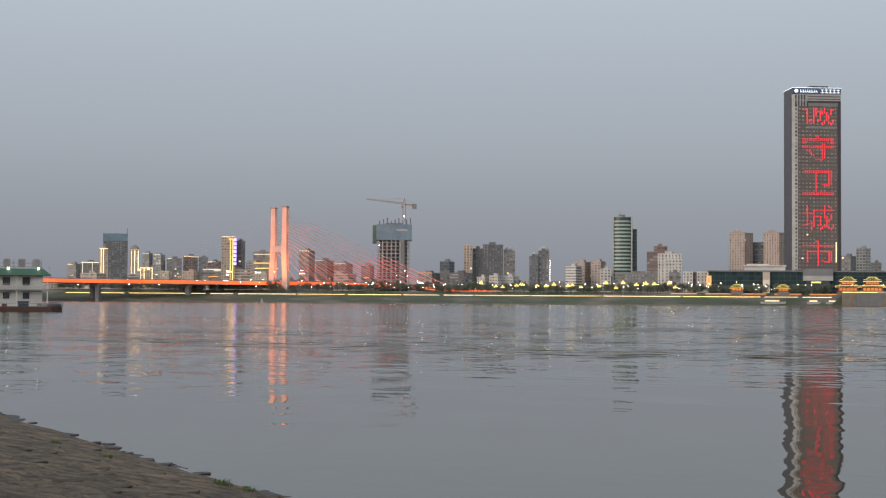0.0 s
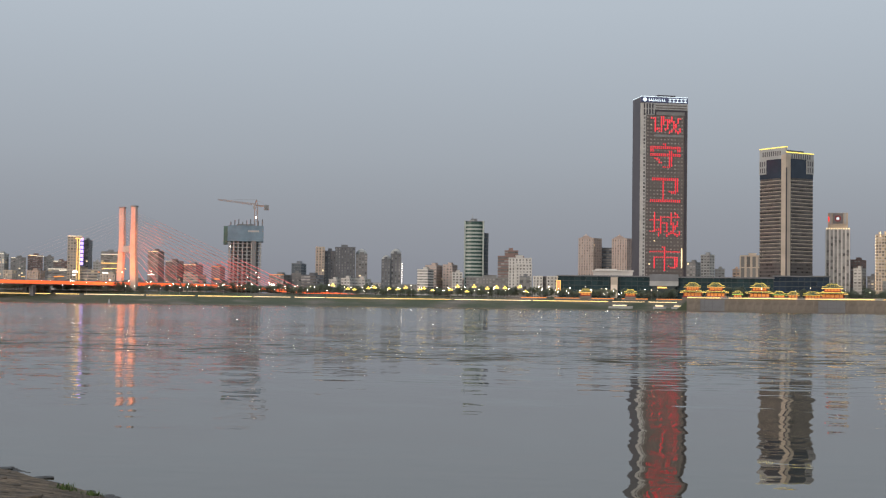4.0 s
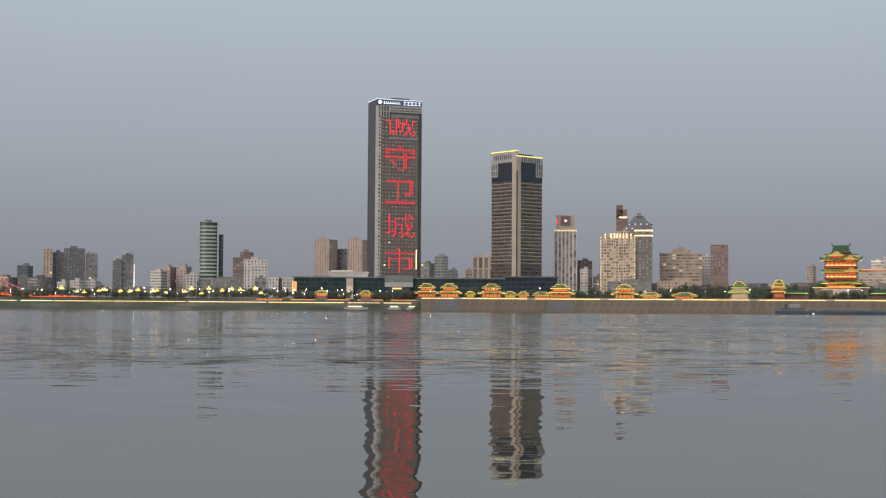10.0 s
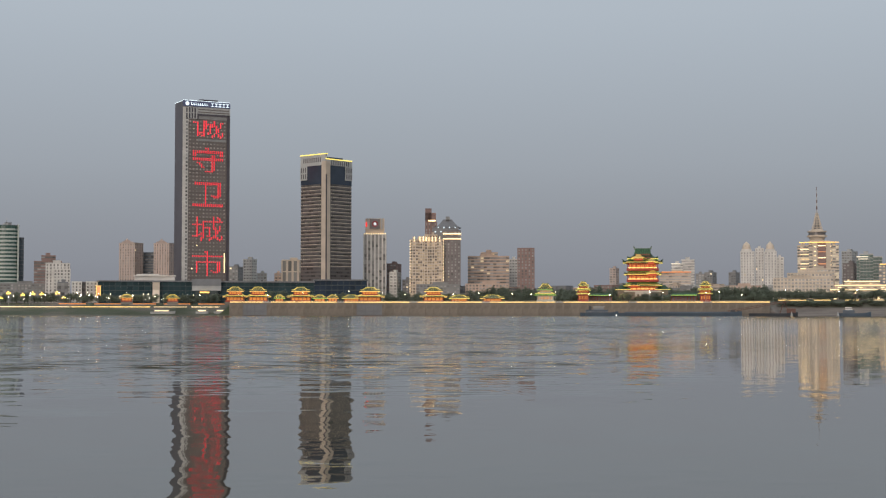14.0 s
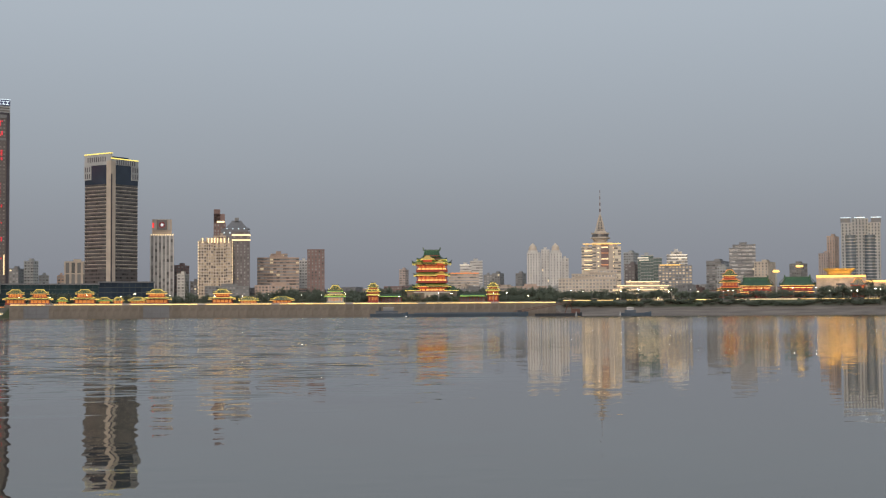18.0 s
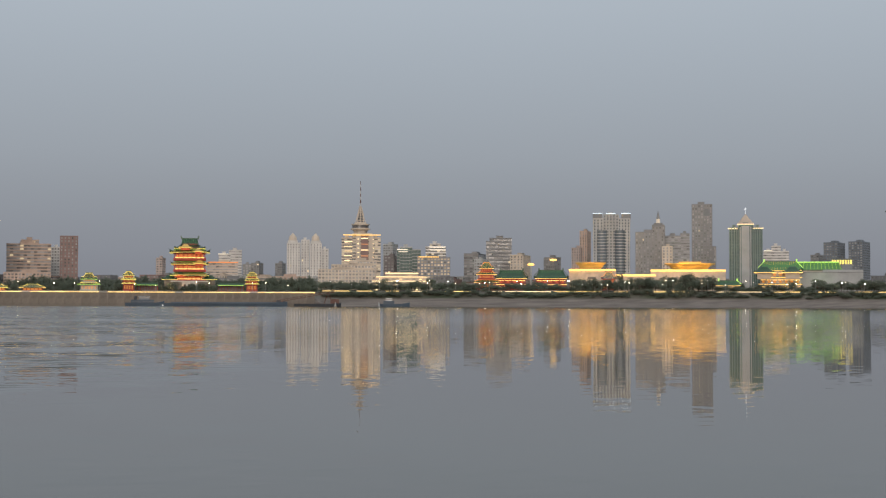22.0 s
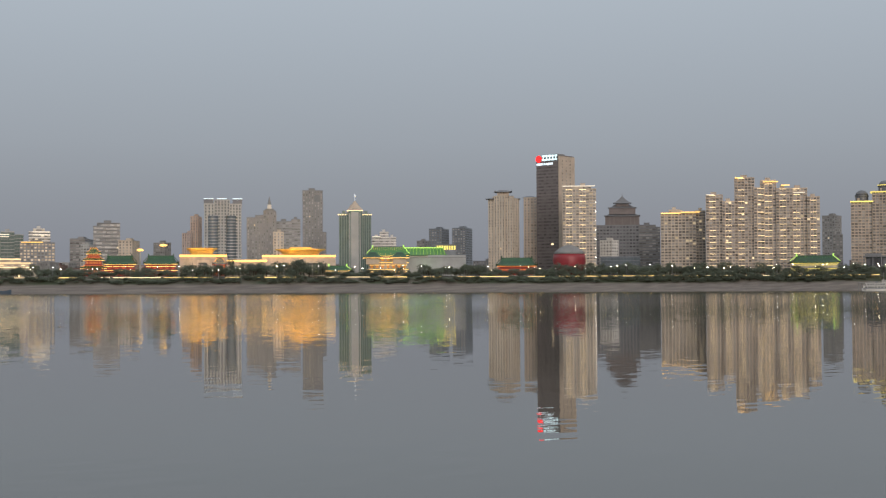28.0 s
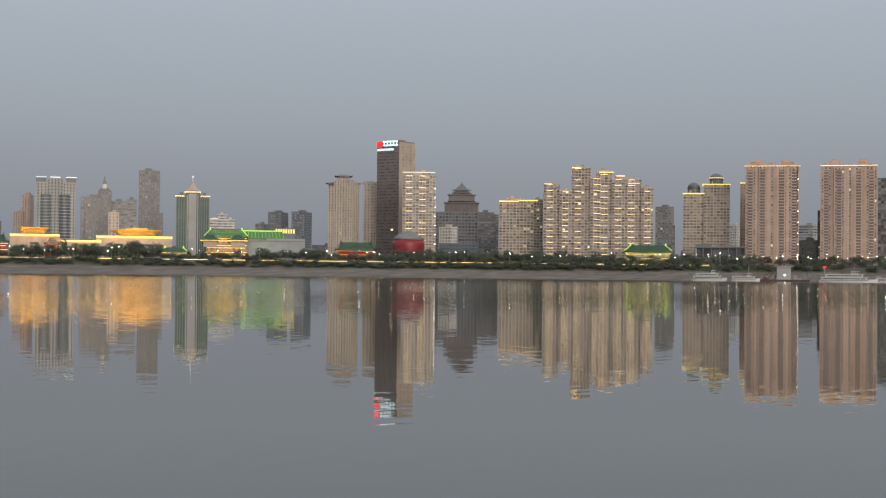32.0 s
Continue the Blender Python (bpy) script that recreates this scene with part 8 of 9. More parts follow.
# ---- trees, lamp posts and low houses along the far bank ----
def tree_model(seed, h, wide):
    rg = random.Random(seed)
    ob = thing("bank_tree", pose(0, -400 - 30 * seed, 6.0), "dark leafy tree on the river bank", "tree", "bank trees")
    g = Geo()
    pts = [Vector((0, 0, -1.0))]
    for k in range(3):
        pts.append(pts[-1] + Vector((rg.uniform(-0.3, 0.3), rg.uniform(-0.3, 0.3), h * 0.18)))
    for k in range(3):
        g.beam(pts[k], pts[k + 1], 0.6 - 0.12 * k, 0.5 - 0.12 * k)
    tips = []
    for k in range(7):
        a = 2 * math.pi * k / 7 + rg.uniform(-0.3, 0.3)
        tip = pts[2] + Vector((math.cos(a) * wide * rg.uniform(0.4, 0.75), math.sin(a) * wide * rg.uniform(0.4, 0.75), h * rg.uniform(0.15, 0.55)))
        g.beam(pts[2 if k % 2 else 3], tip, 0.24, 0.08)
        tips.append(tip)
    tips += [Vector((rg.uniform(-0.4, 0.4) * wide, rg.uniform(-0.4, 0.4) * wide, h * rg.uniform(0.6, 0.9))) for _ in range(5)]
    part("trunk", g, BARK, ob)
    c = Geo()
    for tip in tips:
        for _ in range(34):
            u = Vector((rg.gauss(0, 1), rg.gauss(0, 1), rg.gauss(0, 0.8))) * (wide * 0.22)
            p, s = tip + u, rg.uniform(0.35, 0.8)
            n_ = Vector((rg.gauss(0, 1), rg.gauss(0, 1), rg.gauss(0.6, 1))).normalized()
            t1 = n_.orthogonal().normalized() * s
            t2 = n_.cross(t1) * rg.uniform(0.6, 1.0)
            c.quad(p - t1, p - t2 * 0.6, p + t1, p + t2)
    part("crown", c, LEAF, ob, "uneven crown of dark leaves")
    return ob


HALLS = [21.85, 23.38, 20.87, 32.11, 30.15, 37.12, 48.46]
models = [tree_model(1, 12, 5.5), tree_model(2, 9, 4.8), tree_model(3, 15, 6.0), tree_model(4, 7, 4.5)]
rng = random.Random(11)
spots = []
for lo, hi, n_, off0, off1 in ((14.4, 50.5, 430, 52, 78), (14.4, 50.0, 260, 31, 42), (42.0, 58.0, 90, 33, 48), (-6.5, 14.0, 80, 40, 110), (6.6, 8.3, 16, 48, 62), (9.3, 11.0, 16, 48, 62), (-6.5, 14.0, 110, 120, 170), (3.0, 14.2, 150, 121, 175), (-22.0, -6.5, 60, 120, 170), (6.2, 13.2, 34, 62, 86), (14, 50, 120, 110, 160), (-33.0, -28.5, 18, 62, 74), (-22.5, -7.0, 70, 66, 90), (50, 58, 40, 60, 80), (-36.5, -22.5, 90, 66, 92)):
    for k in range(n_):
        spots.append((lo + (hi - lo) * (k + rng.random()) / n_, rng.uniform(off0, off1), off0))
rest = {"trunk": Geo(), "crown": Geo()}
for k, (az, off, zone) in enumerate(spots):
    src = models[rng.choice((0, 1, 1, 2, 3) if zone == 52 else (1, 3) if zone != 40 else (1, 3, 0))]
    r = shore(az) + off
    z = float(ground_height(az, r)) - 0.2
    wide = rng.uniform(0.75, 1.25) * (1.5 if zone == 121 else 1.0)
    if 24.08 < az < 29.76 and zone == 52:
        wide *= 1.15
    low = 1.35 if 24.28 < az < 29.66 and zone == 52 else 0.7 if any(abs(az - q) < 1.3 for q in HALLS) and zone in (52, 31) else 1.0
    m = spot(az, r, z, rng.uniform(0, 360)) @ Matrix.Diagonal((wide, wide, rng.uniform(0.75, 1.2) * low * (0.55 if zone == 31 else 0.78 if zone == 52 else 0.7 if zone == 33 else 1.7 if zone == 121 else 1.0), 1))
    if k % 13 < 2 and zone not in (31, 33, 121):
        copy_thing(src, m).matrix_basis = m
    else:
        for o in src.children:
            g = rest["trunk" if o.name.startswith("trunk") else "crown"]
            base = len(g.v)
            g.v += [tuple(m @ v.co) for v in o.data.vertices]
            g.f += [tuple(base + i for i in p.vertices) for p in o.data.polygons]
woods = thing("bank_woods", Matrix.Identity(4), "further dark leafy trees along the far bank", "trees", kind="stuff")
tagged(part("trunk", rest["trunk"], BARK, woods), kind="stuff")
tagged(part("crown", rest["crown"], LEAF, woods), kind="stuff")
for src in models:
    for o in (*src.children_recursive, src):
        bpy.data.objects.remove(o)


lamp_src = thing("street_lamp", pose(0, -400, 6), "street lamp with a lit warm globe", "street lamp", "promenade lamps")
part("post", Geo().turn([(0.16, -0.5), (0.09, 8.2)], 6), STEEL, lamp_src)
part("globe", Geo().turn([(0.12, 8.2), (0.22, 8.36), (0.25, 8.55), (0.18, 8.75), (0.06, 8.85)], 8), STREETLAMP, lamp_src)
cluster_src = thing("cluster_lamp", pose(0, -420, 6), "street lamp with a cluster of golden globes", "street lamp", "cluster lamps")
cluster = Geo().turn([(0.2, -0.5), (0.12, 9.4)], 6)
for k in range(6):
    cluster.beam((0, 0, 7.6), (1.5 * math.cos(2 * math.pi * k / 6), 1.5 * math.sin(2 * math.pi * k / 6), 8.2), 0.12)
part("post", cluster, STEEL, cluster_src)
for k in range(7):
    a = 2 * math.pi * k / 6
    r_ = 1.5 if k < 6 else 0.0
    part("globe", Geo().turn([(0.2, 8.1), (0.5, 8.4), (0.55, 8.7), (0.4, 9.1), (0.1, 9.3)] if k < 6 else [(0.2, 9.4), (0.5, 9.7), (0.55, 10), (0.4, 10.4), (0.1, 10.6)], 7, r_ * math.cos(a), r_ * math.sin(a)), LAMPGOLD, cluster_src)
white_src = thing("street_lamp", pose(0, -440, 6), "tall street lamp with a cold white head", "street lamp", "road lamps")
part("post", Geo().turn([(0.16, -0.5), (0.09, 9.0)], 6), STEEL, white_src)
part("lamp_head", Geo().box(-0.36, 0.36, -0.25, 0.25, 9.0, 9.25), STREETWHITE, white_src)
for lo, hi, n_, off, src in ((14.6, 50, 40, 48, white_src), (15, 50, 26, 51, lamp_src), (-36, -8, 64, 50, white_src), (-36, -9, 50, 70, lamp_src), (-20.5, -12.5, 20, 62, cluster_src), (-12.5, -7.5, 12, 62, lamp_src), (-6.4, 14, 20, 7, lamp_src), (50.5, 58, 20, 62, lamp_src), (49.5, 58, 16, 72, white_src)):
    for k in range(n_):
        az = lo + (hi - lo) * (k + rng.uniform(0.1, 0.9)) / n_
        r = shore(az) + off + rng.uniform(-2, 2)
        m = spot(az, r, float(ground_height(az, r)))
        copy_thing(src, m @ Matrix.Diagonal((1, 1, rng.uniform(0.8, 1.3), 1)))
for src in (lamp_src, white_src, cluster_src):
    for o in (*src.children_recursive, src):
        bpy.data.objects.remove(o)
walls = (GREY, BROWN, PALEGREY, DARKGREY, BEIGE, REDBROWN, WHITE)
for k in range(176):
    az = -36.5 + 94 * (k + rng.random()) / 104 if k < 104 else 2.0 + 12.5 * (k - 104 + rng.random()) / 46 if k < 150 else 14.5 + 18 * (k - 150 + rng.random()) / 26
    dist = rng.uniform(1640, 1960) if k < 104 else rng.uniform(1600, 1760)
    tall = 29 + rng.uniform(-6, 9) * (dist / 1700)
    block("low_city_house", "low city house among trees behind the bank", round(az, 2), round(dist), round(rng.uniform(16, 42), 1), round(tall * dist / 1750, 1), rng.choice(walls), rng.choice((G_FEW, G_SOME, G_DARK)), rng.choice(("grid", "band", "slit")), far=True, house=rng.random() < 0.5, category="house", group="low city houses")

# ---- boats ----
def hull(g, x0, x1, wide, z0, z1, bow=0.2, stern=0.06):
    """A boat's hull along local x, bow at x1."""
    secs = []
    n_ = 9
    for i in range(n_):
        u = i / (n_ - 1)
        x = x0 + (x1 - x0) * u
        half = wide / 2 * min(1, (u + stern) / (stern + 0.12)) * (1 - max(0, (u - (1 - bow)) / bow) ** 2 * 0.92)
        lift = max(0, (u - 0.7) / 0.3) ** 2 * (z1 - z0) * 0.35
        secs.append([(x, -half * 0.8, z0), (x, half * 0.8, z0), (x, half, z1 + lift), (x, -half, z1 + lift)])
    k = len(g.v)
    for s in secs:
        g.v += s
    for i in range(n_ - 1):
        for j in range(4):
            g.f.append((k + 4 * i + j, k + 4 * i + (j + 1) % 4, k + 4 * i + 4 + (j + 1) % 4, k + 4 * i + 4 + j))
    g.f += [(k + 3, k + 2, k + 1, k), tuple(k + 4 * (n_ - 1) + j for j in range(4))]
    return g


def rail(parent, x0, x1, y, z, n_, mat=None):
    g = Geo().beam((x0, y, z + 1.05), (x1, y, z + 1.05), 0.07).beam((x0, y, z + 0.55), (x1, y, z + 0.55), 0.05)
    for i in range(n_ + 1):
        x = x0 + (x1 - x0) * i / n_
        g.beam((x, y, z), (x, y, z + 1.08), 0.06)
    part("railing", g, mat or BOATWHITE, parent)


D1 = 318
az_r = -36.82
ob = thing("house_boat", spot(az_r, D1, 0), "white two-storey house boat with a dark green roof", "house boat")
k_ = D1 / 2600 / 2.367
zt, ze, zu, zd = 8.8, 7.5, 4.4, 0.9
L_ = -26.0
hg = Geo().box(L_, 0.3, 0.3, 9.5, -0.8, 0.9)
part("pontoon", hg, HULL, ob)
part("lower_wall", Geo().box(L_, -1.4, 1.6, 8.5, 0.9, zu - 0.1), BOATWHITE, ob)
part("deck", Geo().box(L_, 0.0, 0.2, 9.4, zu - 0.15, zu + 0.15), PALEGREY, ob)
part("upper_wall", Geo().box(L_, -1.2, 1.6, 8.5, zu + 0.15, ze), BOATWHITE, ob)
rg_ = Geo()
k = len(rg_.v)
rg_.v += [(L_, -0.4, ze - 0.1), (0.5, -0.4, ze - 0.1), (0.5, 10, ze - 0.1), (L_, 10, ze - 0.1), (L_, 1.6, zt), (-1.2, 1.6, zt), (-1.2, 8, zt), (L_, 8, zt)]
rg_.f += [(0, 3, 2, 1), (4, 5, 6, 7), (0, 1, 5, 4), (1, 2, 6, 5), (2, 3, 7, 6), (3, 0, 4, 7)]
part("roof", rg_, BOATGREEN, ob, "dark green hipped roof")
for x in (-4.6, -8.6, -13, -17.5, -22):
    part("upper_window", Geo().box(x - 0.75, x + 0.75, 1.5, 1.7, zu + 0.9, zu + 2.6), HULL, ob)
    part("lower_window", Geo().box(x - 0.65, x + 0.65, 1.5, 1.7, zd + 1.6, zd + 2.9), HULL, ob)
rail(ob, L_, 0.0, 0.3, zu + 0.1, 44)
part("rail_panel", Geo().box(L_, 0.0, 0.36, 0.42, zu + 0.25, zu + 0.75), BOATWHITE, ob)
for x in (-0.3, -6.5, -13, -19.5):
    part("deck_post", Geo().box(x - 0.12, x + 0.12, 0.3, 0.55, 0.9, ze), BOATWHITE, ob)
frm = Geo().beam((L_, 4, zt + 1.2), (-1.6, 4, zt + 1.2), 0.12).beam((L_, 4, zt + 0.4), (-1.6, 4, zt + 0.4), 0.12)
for i in range(14):
    x = L_ + (24.4) * i / 13
    frm.beam((x, 4, zt), (x, 4, zt + 1.9), 0.12)
part("sign_frame", frm, STEEL, ob)
for i in range(7):
    x = -2.6 - 3.0 * i
    part("sign_letter", Geo().box(x - 0.7, x + 0.7, 3.8, 3.95, zt + 0.5, zt + 2.0).box(x - 0.1, x + 0.1, 3.75, 3.8, zt + 0.3, zt + 2.2), STEEL, ob, "unlit sign shape")
for x in (-8.2, -2.2):
    part("roof_lamp", Geo().box(x - 0.2, x + 0.2, 1.0, 1.4, zt - 0.2, zt + 0.25), WHITELED, ob)
work = thing("work_barge", spot(-37.37, D1 - 12, 0), "dark rusty work barge with gear on deck", "barge")
bx = 11.9
part("hull", hull(Geo(), -bx * 0.95, bx * 0.47, 5.0, -0.6, 0.85, 0.08), RUST, work)
part("deck_house", Geo().box(-3.0, -0.9, -1.4, 1.4, 0.8, 1.9).box(-3.2, -0.7, -1.7, 1.7, 1.9, 2.0), HULLBLUE, work)
part("coiled_hose", Geo().turn([(0.8, 0.8), (1.0, 1.0), (0.8, 1.3), (0.3, 1.35)], 12, -8.8, 0), HULL, work)
part("mooring_post", Geo().box(5.4, 5.7, -2, -1.7, 0.8, 1.8).box(-10.4, -10.1, -2, -1.7, 0.8, 1.8), STEEL, work)
part("tarpaulin", Geo().turn([(2.0, 0.8), (1.7, 1.4), (0.8, 1.8), (0.2, 1.9)], 9, bx * 0.33, 0, 0.7), HULL, work)
for x in (-7, -5.6, 1.2, 2.3, 3.4):
    part("deck_gear", Geo().box(x - 0.5, x + 0.5, -0.8, 0.5, 0.8, 1.3 + 0.3 * math.sin(x)), GREY if x > 0 else RUST, work)
part("fence", Geo().beam((bx * 0.44, -2, 1.6), (-bx * 0.9, -2, 1.6), 0.08), STEEL, work)

D2 = 1320
az_t = 7.46 + 0.25
tug = thing("tug_boat", spot(az_t, D2, 0), "dark blue-grey tug boat with a high wheelhouse", "tug boat")
part("hull", hull(Geo(), -17, 17, 9, -1, 3.2, 0.2), HULLBLUE, tug)
part("lower_house", Geo().box(-12, 8, -3, 3, 3.2, 5.8), HULLBLUE, tug)
part("wheelhouse", Geo().box(-5, 4, -2.5, 2.5, 5.8, 8.6), BLUEGREY, tug)
part("wheelhouse_glass", Geo().box(-5.1, 4.1, -2.6, 2.6, 7.0, 8.1), G_DARK, tug)
part("wheelhouse_roof", Geo().box(-5.6, 4.8, -3, 3, 8.6, 8.9), PALEGREY, tug)
part("funnel", Geo().turn([(1.2, 5.8), (1.0, 9.0)], 10, -8, 0), HULL, tug)
part("mast", Geo().beam((0, 0, 8.9), (0, 0, 12), 0.3), STEEL, tug)
part("bow_lamp", Geo().box(15, 15.8, -3.4, -2.6, 0.4, 1.2), WHITELED, tug)
rail(tug, -12, 14, -4, 3.2, 12, STEEL)
brg = thing("cargo_barge", spot(10.46 + 0.25, D2, 0), "long low faded blue cargo barge", "barge")
part("hull", hull(Geo(), -52, 56, 12, -1, 3.0, 0.06, 0.2), HULLBLUE, brg)
part("coaming", Geo().ring(-46, 46, -4.5, 4.5, 3.0, 4.0, 0.4), HULLBLUE, brg)
part("cargo", Geo().box(-45.5, 45.5, -4, 4, 2.6, 3.5), MUD, brg)
part("winch", Geo().box(46, 50, -2, 2, 3, 5.6).turn([(1.2, 3), (1.0, 5)], 10, 53, 0), HULL, brg)
drg = thing("sand_dredger", spot(13.77 + 0.2, D2 + 60, 0), "dark dredger with a long slanting conveyor boom", "dredger")
part("hull", hull(Geo(), -14, 30, 10, -1, 2.6, 0.1), HULL, drg)
boom = Geo()
for y in (-1, 1):
    boom.beam((-34, y, 3.2), (24, y, 13.5), 0.5).beam((-34, y, 4.8), (24, y, 15.2), 0.4)
for i in range(14):
    u = i / 14
    boom.beam((-34 + 58 * u, -1, 3.2 + 10.3 * u), (-34 + 58 * (u + 1 / 14), -1, 4.8 + 10.4 * (u + 1 / 14)), 0.3)
part("conveyor_boom", boom, RUST, drg, "slanting rusty conveyor boom")
part("boom_frame", Geo().beam((14, -1.5, 2.6), (18, 0, 14), 0.6).beam((22, -1.5, 2.6), (18, 0, 14), 0.6), RUST, drg)
part("deck_house", Geo().box(20, 28, -3, 3, 2.6, 7), RUST, drg)
fer = thing("small_ferry", spot(17.2, D2 + 30, 0), "small dark blue work boat with a pale cabin", "boat")
part("hull", hull(Geo(), -13, 16, 7, -1, 2.8, 0.25), HULLBLUE, fer)
part("cabin", Geo().box(-8, 2, -2.4, 2.4, 2.8, 5.6), HULLBLUE, fer)
part("wheelhouse", Geo().box(-6, 0, -2, 2, 5.6, 8.0), BOATWHITE, fer)
part("wheelhouse_glass", Geo().box(-6.1, 0.1, -2.1, 2.1, 6.5, 7.5), G_DARK, fer)
for az, dist in ((-28.83, 1290), (14.99, 1300), (16.68, 1300)):
    ob = thing("river_buoy", spot(az, dist, 0), "small white cone-shaped river buoy", "buoy", "river buoys")
    part("float", Geo().turn([(1.4, -0.4), (1.5, 0.4), (1.1, 0.7)], 12), GREY, ob)
    part("cone", Geo().turn([(1.0, 0.7), (0.4, 3.2), (0.15, 4.2)], 10), PALEGREY, ob)
for a, b_, dist, decks in ((50.15, 51.46, 1310, 2), (51.63, 52.7, 1300, 1), (54.88, 57.01, 1290, 2), (56.92, 57.65, 1295, 1)):
    L_ = dist * radians(b_ - a)
    ob = thing("passenger_boat", spot((a + b_) / 2, dist, 0), f"white passenger boat with {'two decks' if decks > 1 else 'one deck'} moored by the bank", "passenger boat", "moored passenger boats")
    part("hull", hull(Geo(), -L_ / 2, L_ / 2, 9, -0.8, 2.0, 0.22), BOATWHITE, ob)
    part("rubbing_strake", Geo().box(-L_ * 0.46, L_ * 0.34, -4.6, -4.4, 1.6, 2.0), HULLBLUE, ob)
    for d in range(decks):
        s = 0.46 - 0.07 * d
        z = 2.0 + 2.5 * d
        part("deck_house", Geo().box(-L_ * s, L_ * (s - 0.14), -3.6 + 0.4 * d, 3.6 - 0.4 * d, z, z + 1.9), BOATWHITE, ob)
        part("window_band", Geo().box(-L_ * s + 1, L_ * (s - 0.14) - 1, -3.7 + 0.4 * d, -3.55 + 0.4 * d, z + 0.55, z + 1.5), HULL, ob)
        for i in range(9):
            x = -L_ * s + 1 + (L_ * (2 * s - 0.14) - 2) * i / 8
            part("window_post", Geo().box(x - 0.25, x + 0.25, -3.78 + 0.4 * d, -3.6 + 0.4 * d, z + 0.5, z + 1.55), BOATWHITE, ob)
        part("deck_roof", Geo().box(-L_ * s - 0.8, L_ * (s - 0.12), -4.1 + 0.4 * d, 4.1 - 0.4 * d, z + 1.9, z + 2.2), BOATWHITE, ob)
        rail(ob, -L_ * s, L_ * (s - 0.1), -4.2 + 0.4 * d, z + 2.2, 14)
    top_z = 2.2 + 2.5 * decks - 0.3
    part("wheelhouse", Geo().box(L_ * 0.05, L_ * 0.17, -2, 2, top_z, top_z + 2.0).box(L_ * 0.04, L_ * 0.19, -2.3, 2.3, top_z + 2.0, top_z + 2.25), BOATWHITE, ob)
    part("wheelhouse_glass", Geo().box(L_ * 0.06, L_ * 0.172, -2.1, 2.1, top_z + 0.8, top_z + 1.7), HULL, ob)
    for i, (u, t_) in enumerate(((-0.40, 1.4), (-0.28, 1.0), (-0.12, 1.2), (0.30, 0.8), (0.37, 1.1))):
        zz = top_z if u < 0.1 and u > -0.38 else 2.0
        part("deck_gear", Geo().box(L_ * u, L_ * u + 1.8, -2.6, -1.0, zz, zz + t_), (RUST, GREY, HULLBLUE, HULL, PALEGREY)[i], ob)
    part("mast", Geo().beam((L_ * 0.1, 0, 2.4 + 2.7 * decks), (L_ * 0.1, 0, 12 + 2 * decks), 0.35), STEEL, ob)
ob = thing("crane_pontoon", spot(53.41, 1320, 0), "cluttered work pontoon with derrick legs and a pale cabin", "pontoon")
part("hull", Geo().box(-26, 26, -5, 5, -0.8, 1.8), RUST, ob)
part("cabin", Geo().box(-2, 10, -3, 3, 1.8, 13).box(-4, 12, -4, 4, 13, 14), PALEGREY, ob)
part("derrick", Geo().beam((-10, -2, 1.8), (2, 0, 17), 0.7).beam((-4, 2, 1.8), (2, 0, 17), 0.7).beam((-14, 0, 4), (6, 0, 16), 0.6), RUST, ob)
for x in (-22, -18, -12, 14, 18, 22):
    part("deck_box", Geo().box(x - 1.6, x + 1.6, -3, 1, 1.8, 3.6 + (x % 3)), RUST if x < 0 else GREY, ob)
part("deck_lamp", Geo().box(4, 5.2, -5.2, -4.6, 5, 6.2), WHITELED, ob)
for a, b_ in ((-9.61, -8.67), (-7.9, -7.38), (-7.21, -6.56)):
    r = shore((a + b_) / 2) + 12
    L_ = r * radians(b_ - a)
    ob = thing("moored_boat", spot((a + b_) / 2, r, float(ground_height((a + b_) / 2, r)) + 0.6), "white boat with lit cabin drawn up below the promenade", "boat", "boats below the promenade")
    part("hull", hull(Geo(), -L_ / 2, L_ / 2, 5, -0.8, 1.3, 0.2), PALEGREY, ob)
    part("cabin", Geo().box(-L_ * 0.35, L_ * 0.25, -2, 2, 1.3, 3.0), PALEGREY, ob)
    part("cabin_roof", Geo().box(-L_ * 0.38, L_ * 0.28, -2.3, 2.3, 3.0, 3.3), PALEGREY, ob)
    part("lit_window_band", Geo().box(-L_ * 0.33, L_ * 0.23, -2.15, -1.98, 1.8, 2.5), WARMLED, ob)
ob = thing("red_beacon", spot(55.08, 1400, 12.8), "red-lit floating roof sign", "sign")
part("beacon", Geo().turn([(1.0, 0), (1.5, 0.4), (1.4, 1.2), (0.7, 1.6)], 14), REDSIGN, ob)
part("beacon_post", Geo().box(-0.4, 0.4, -0.4, 0.4, -12, 0.2), STEEL, ob)
for a, b_, y0 in ((54.4, 55.9, 2.0), (50.0, 50.78, 2.0)):
    ob = thing("landing_pier", spot((a + b_) / 2, 1385, 0), "grey concrete landing deck on piles", "landing stage", "landing stages")
    w = 1385 * radians(b_ - a)
    part("deck", Geo().box(-w / 2, w / 2, 0, 14, 6.5, 7.6), GREY, ob)
    for i in range(8):
        part("pile", Geo().box(-w / 2 + 1 + i * (w - 2) / 7 - 0.5, -w / 2 + 1 + i * (w - 2) / 7 + 0.5, 2, 3, -3, 6.5), GREY, ob)

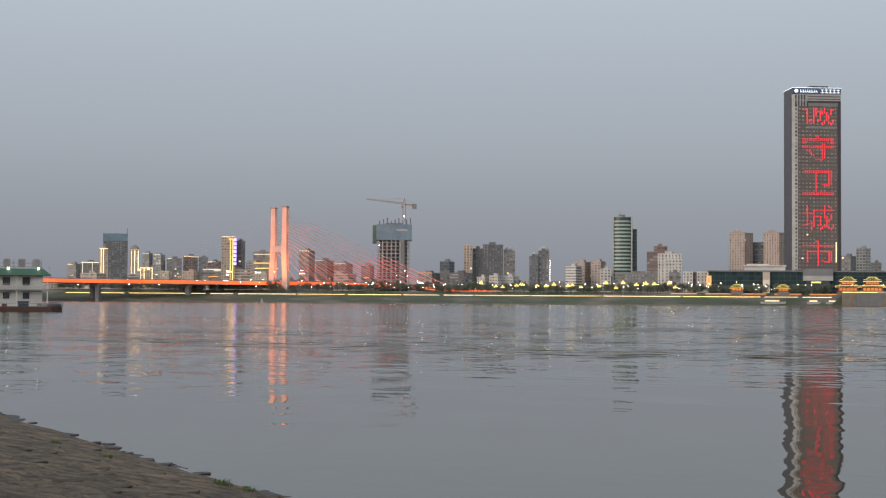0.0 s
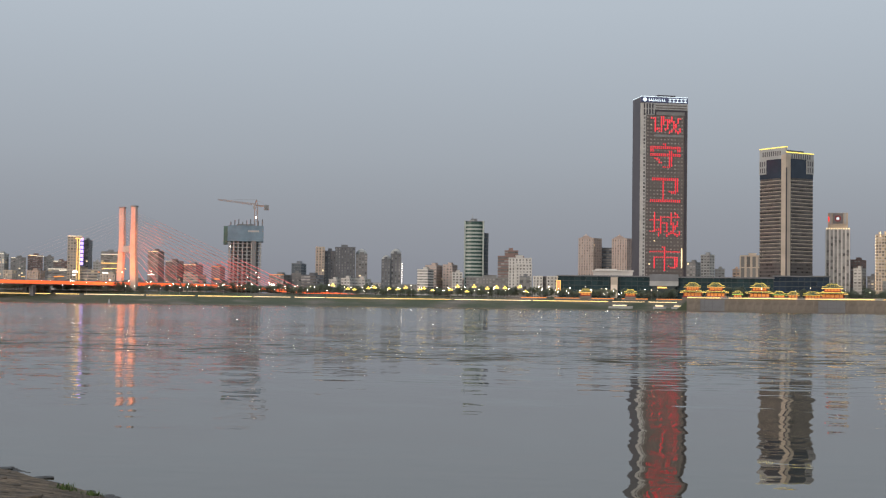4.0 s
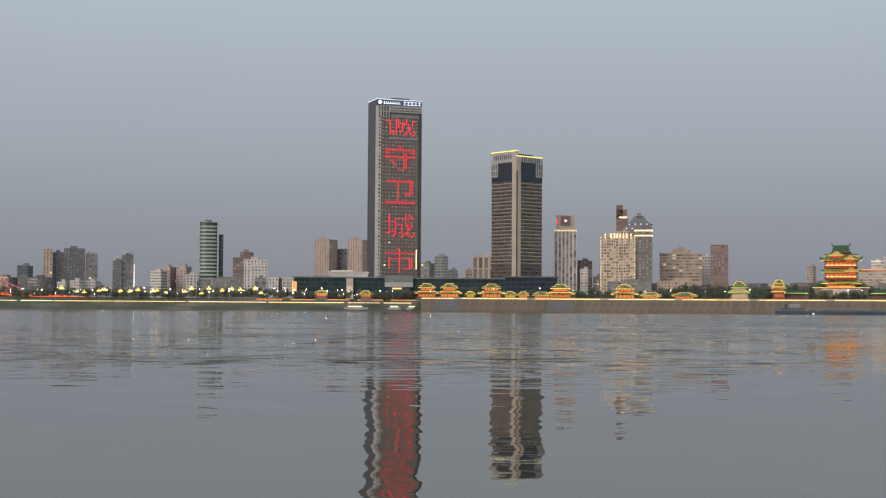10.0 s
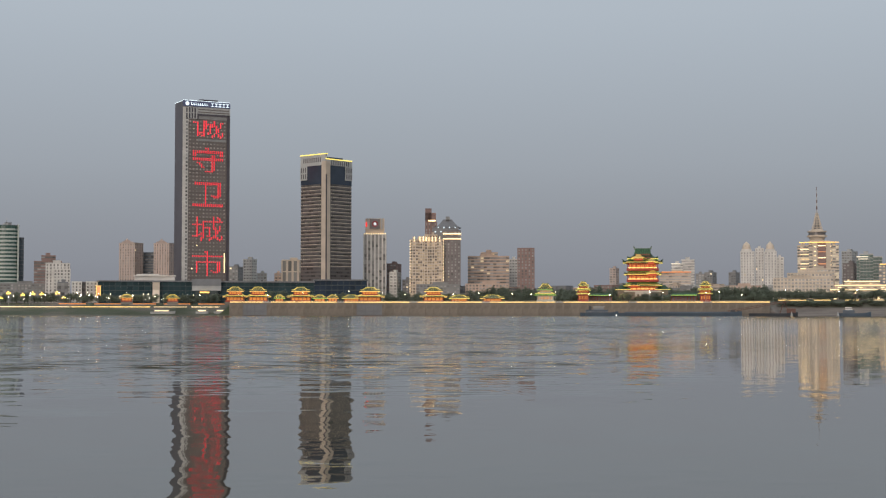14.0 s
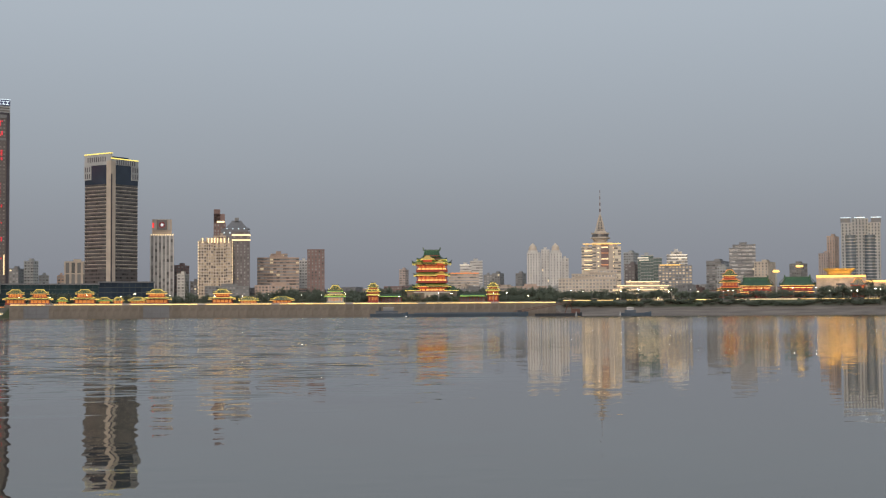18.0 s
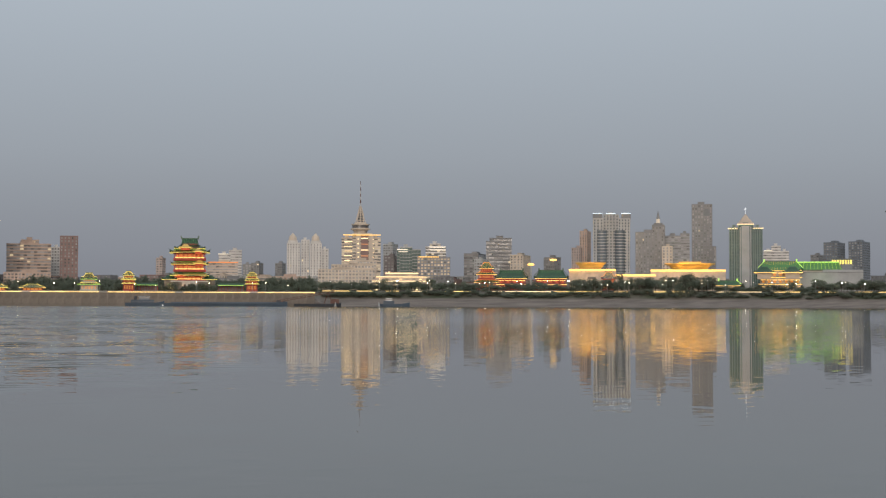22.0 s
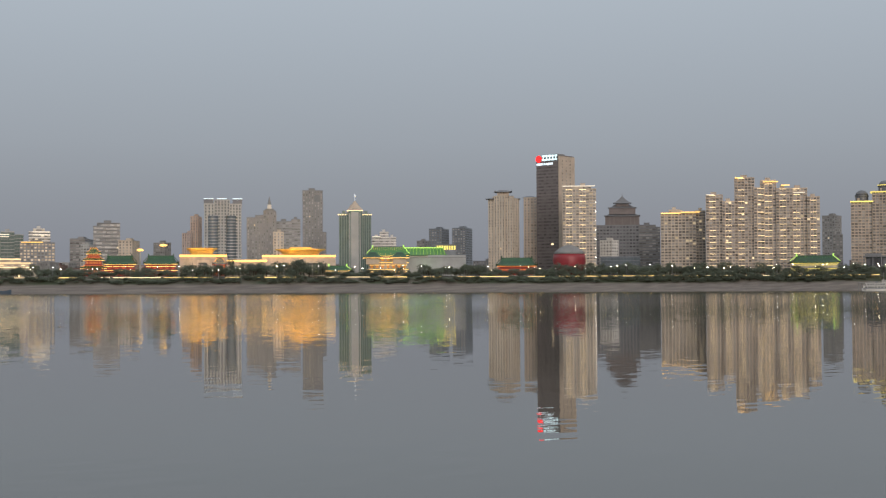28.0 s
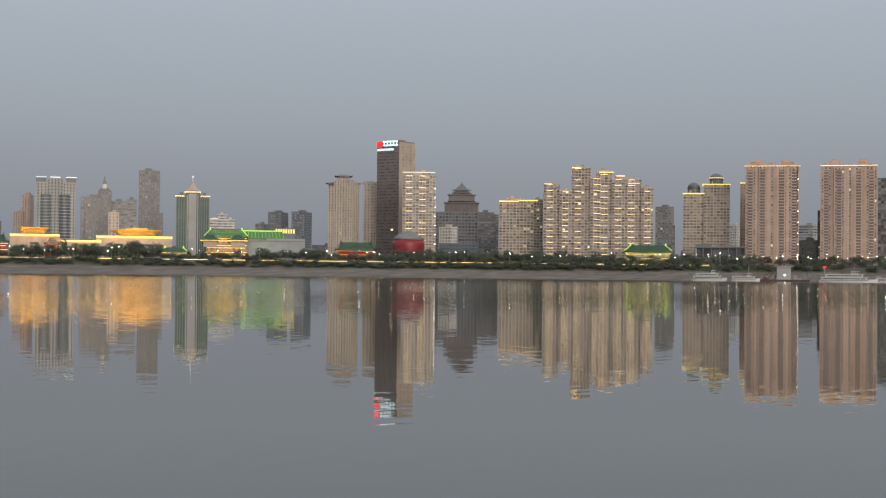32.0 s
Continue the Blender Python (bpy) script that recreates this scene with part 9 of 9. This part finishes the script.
# ---- the near bank: stones, tufts, drift ----
def stone_mesh(seed, mat):
    rg = random.Random(seed)
    n_ = 9
    g = Geo()
    for z, s in ((-0.10, 0.94), (0.02, 1.0), (0.07, 0.90), (0.085, 0.6)):
        for i in range(n_):
            a = 2 * math.pi * i / n_
            r = s * (0.75 + 0.35 * random.Random(seed * 97 + i).random())
            g.v.append((r * math.cos(a), 0.55 * r * math.sin(a), z + rg.uniform(-0.012, 0.012)))
    for j in range(3):
        g.f += [(j * n_ + i, j * n_ + (i + 1) % n_, (j + 1) * n_ + (i + 1) % n_, (j + 1) * n_ + i) for i in range(n_)]
    g.f.append(tuple(3 * n_ + i for i in range(n_)))
    return g.mesh("bank_stone", mat, False)


BANKSTONE = surface("wet_brown_bank_stone", (0.105, 0.080, 0.058), grain=5, vary=0.45, bump=0.6, tint=0.45)
revet = thing("stone_revetment", Matrix.Identity(4), "worn flat stones laid on the near river bank", "revetment", kind="structure")
SHOREROCK = surface("dark_wet_rock", (0.045, 0.040, 0.036), rough=0.5, grain=5, vary=0.45, bump=0.6, tint=0.35)
meshes = [stone_mesh(s, BANKSTONE) for s in range(9)]
rocks = [stone_mesh(s, SHOREROCK) for s in range(20, 29)]
rng = random.Random(21)
count = 0
while count < 225:
    az = rng.uniform(-39.5, -27.5)
    r = rng.uniform(15.5, 36)
    x, y = r * math.sin(radians(az)), r * math.cos(radians(az))
    s = near_inland(x, y)
    if not -0.22 < s < 3.4 or (s > 0.3 and rng.random() < 0.6):
        continue
    size = rng.choice((0.07, 0.09, 0.12, 0.18, 0.30)) * rng.uniform(0.7, 1.2) * (0.75 if s > 0.3 else 0.55)
    z = max(0.0, float(ground_height(az, r)))
    put("bank_stone", meshes[count % 9], revet, pose(x, y, z - 0.012, rng.uniform(-6, 6), rng.uniform(-6, 6), 39 + rng.uniform(-70, 70)) @ Matrix.Diagonal((size, size, size * rng.uniform(0.7, 1.9), 1)))
    count += 1
# dark rocks along the waterline
count = 0
while count < 70:
    az, r = rng.uniform(-39.5, -27.5), rng.uniform(15.5, 36)
    x, y = r * math.sin(radians(az)), r * math.cos(radians(az))
    if not -0.16 < near_inland(x, y) < 0.10:
        continue
    size = rng.choice((0.06, 0.08, 0.10, 0.14, 0.22)) * rng.uniform(0.8, 1.2)
    put("shore_rock", rocks[count % 9], revet, pose(x, y, 0.0, rng.uniform(-5, 5), rng.uniform(-5, 5), -39 + rng.uniform(-35, 35)) @ Matrix.Diagonal((size, size * 1.1, size * rng.uniform(0.6, 1.3), 1)), "dark wet rock at the waterline")
    count += 1
for az, r, s in ((-30.3, 20.6, 0.13), (-29.3, 20.1, 0.11), (-34.6, 23.6, 0.10), (-36.5, 26.0, 0.08)):
    rg = random.Random(int(-az * 100))
    g = Geo()
    for _ in range(70):
        a, b_ = rg.uniform(0, 6.28), rg.random() * s
        p = Vector((b_ * math.cos(a) * 1.6, b_ * math.sin(a), 0))
        q = p + Vector((rg.gauss(0, 0.3) * s, rg.gauss(0, 0.3) * s, s * rg.uniform(0.35, 0.8)))
        w = Vector((math.sin(a), -math.cos(a), 0)) * 0.012
        g.quad(p - w, p + w, q + w * 0.3, q - w * 0.3)
    x, y = r * math.sin(radians(az)), r * math.cos(radians(az))
    solo("grass_tuft", g, GRASSNEAR, pose(x, y, max(0.0, float(ground_height(az, r))) - 0.02), "tuft of green grass at the water's edge", "grass", "bank grass tufts", "stuff")
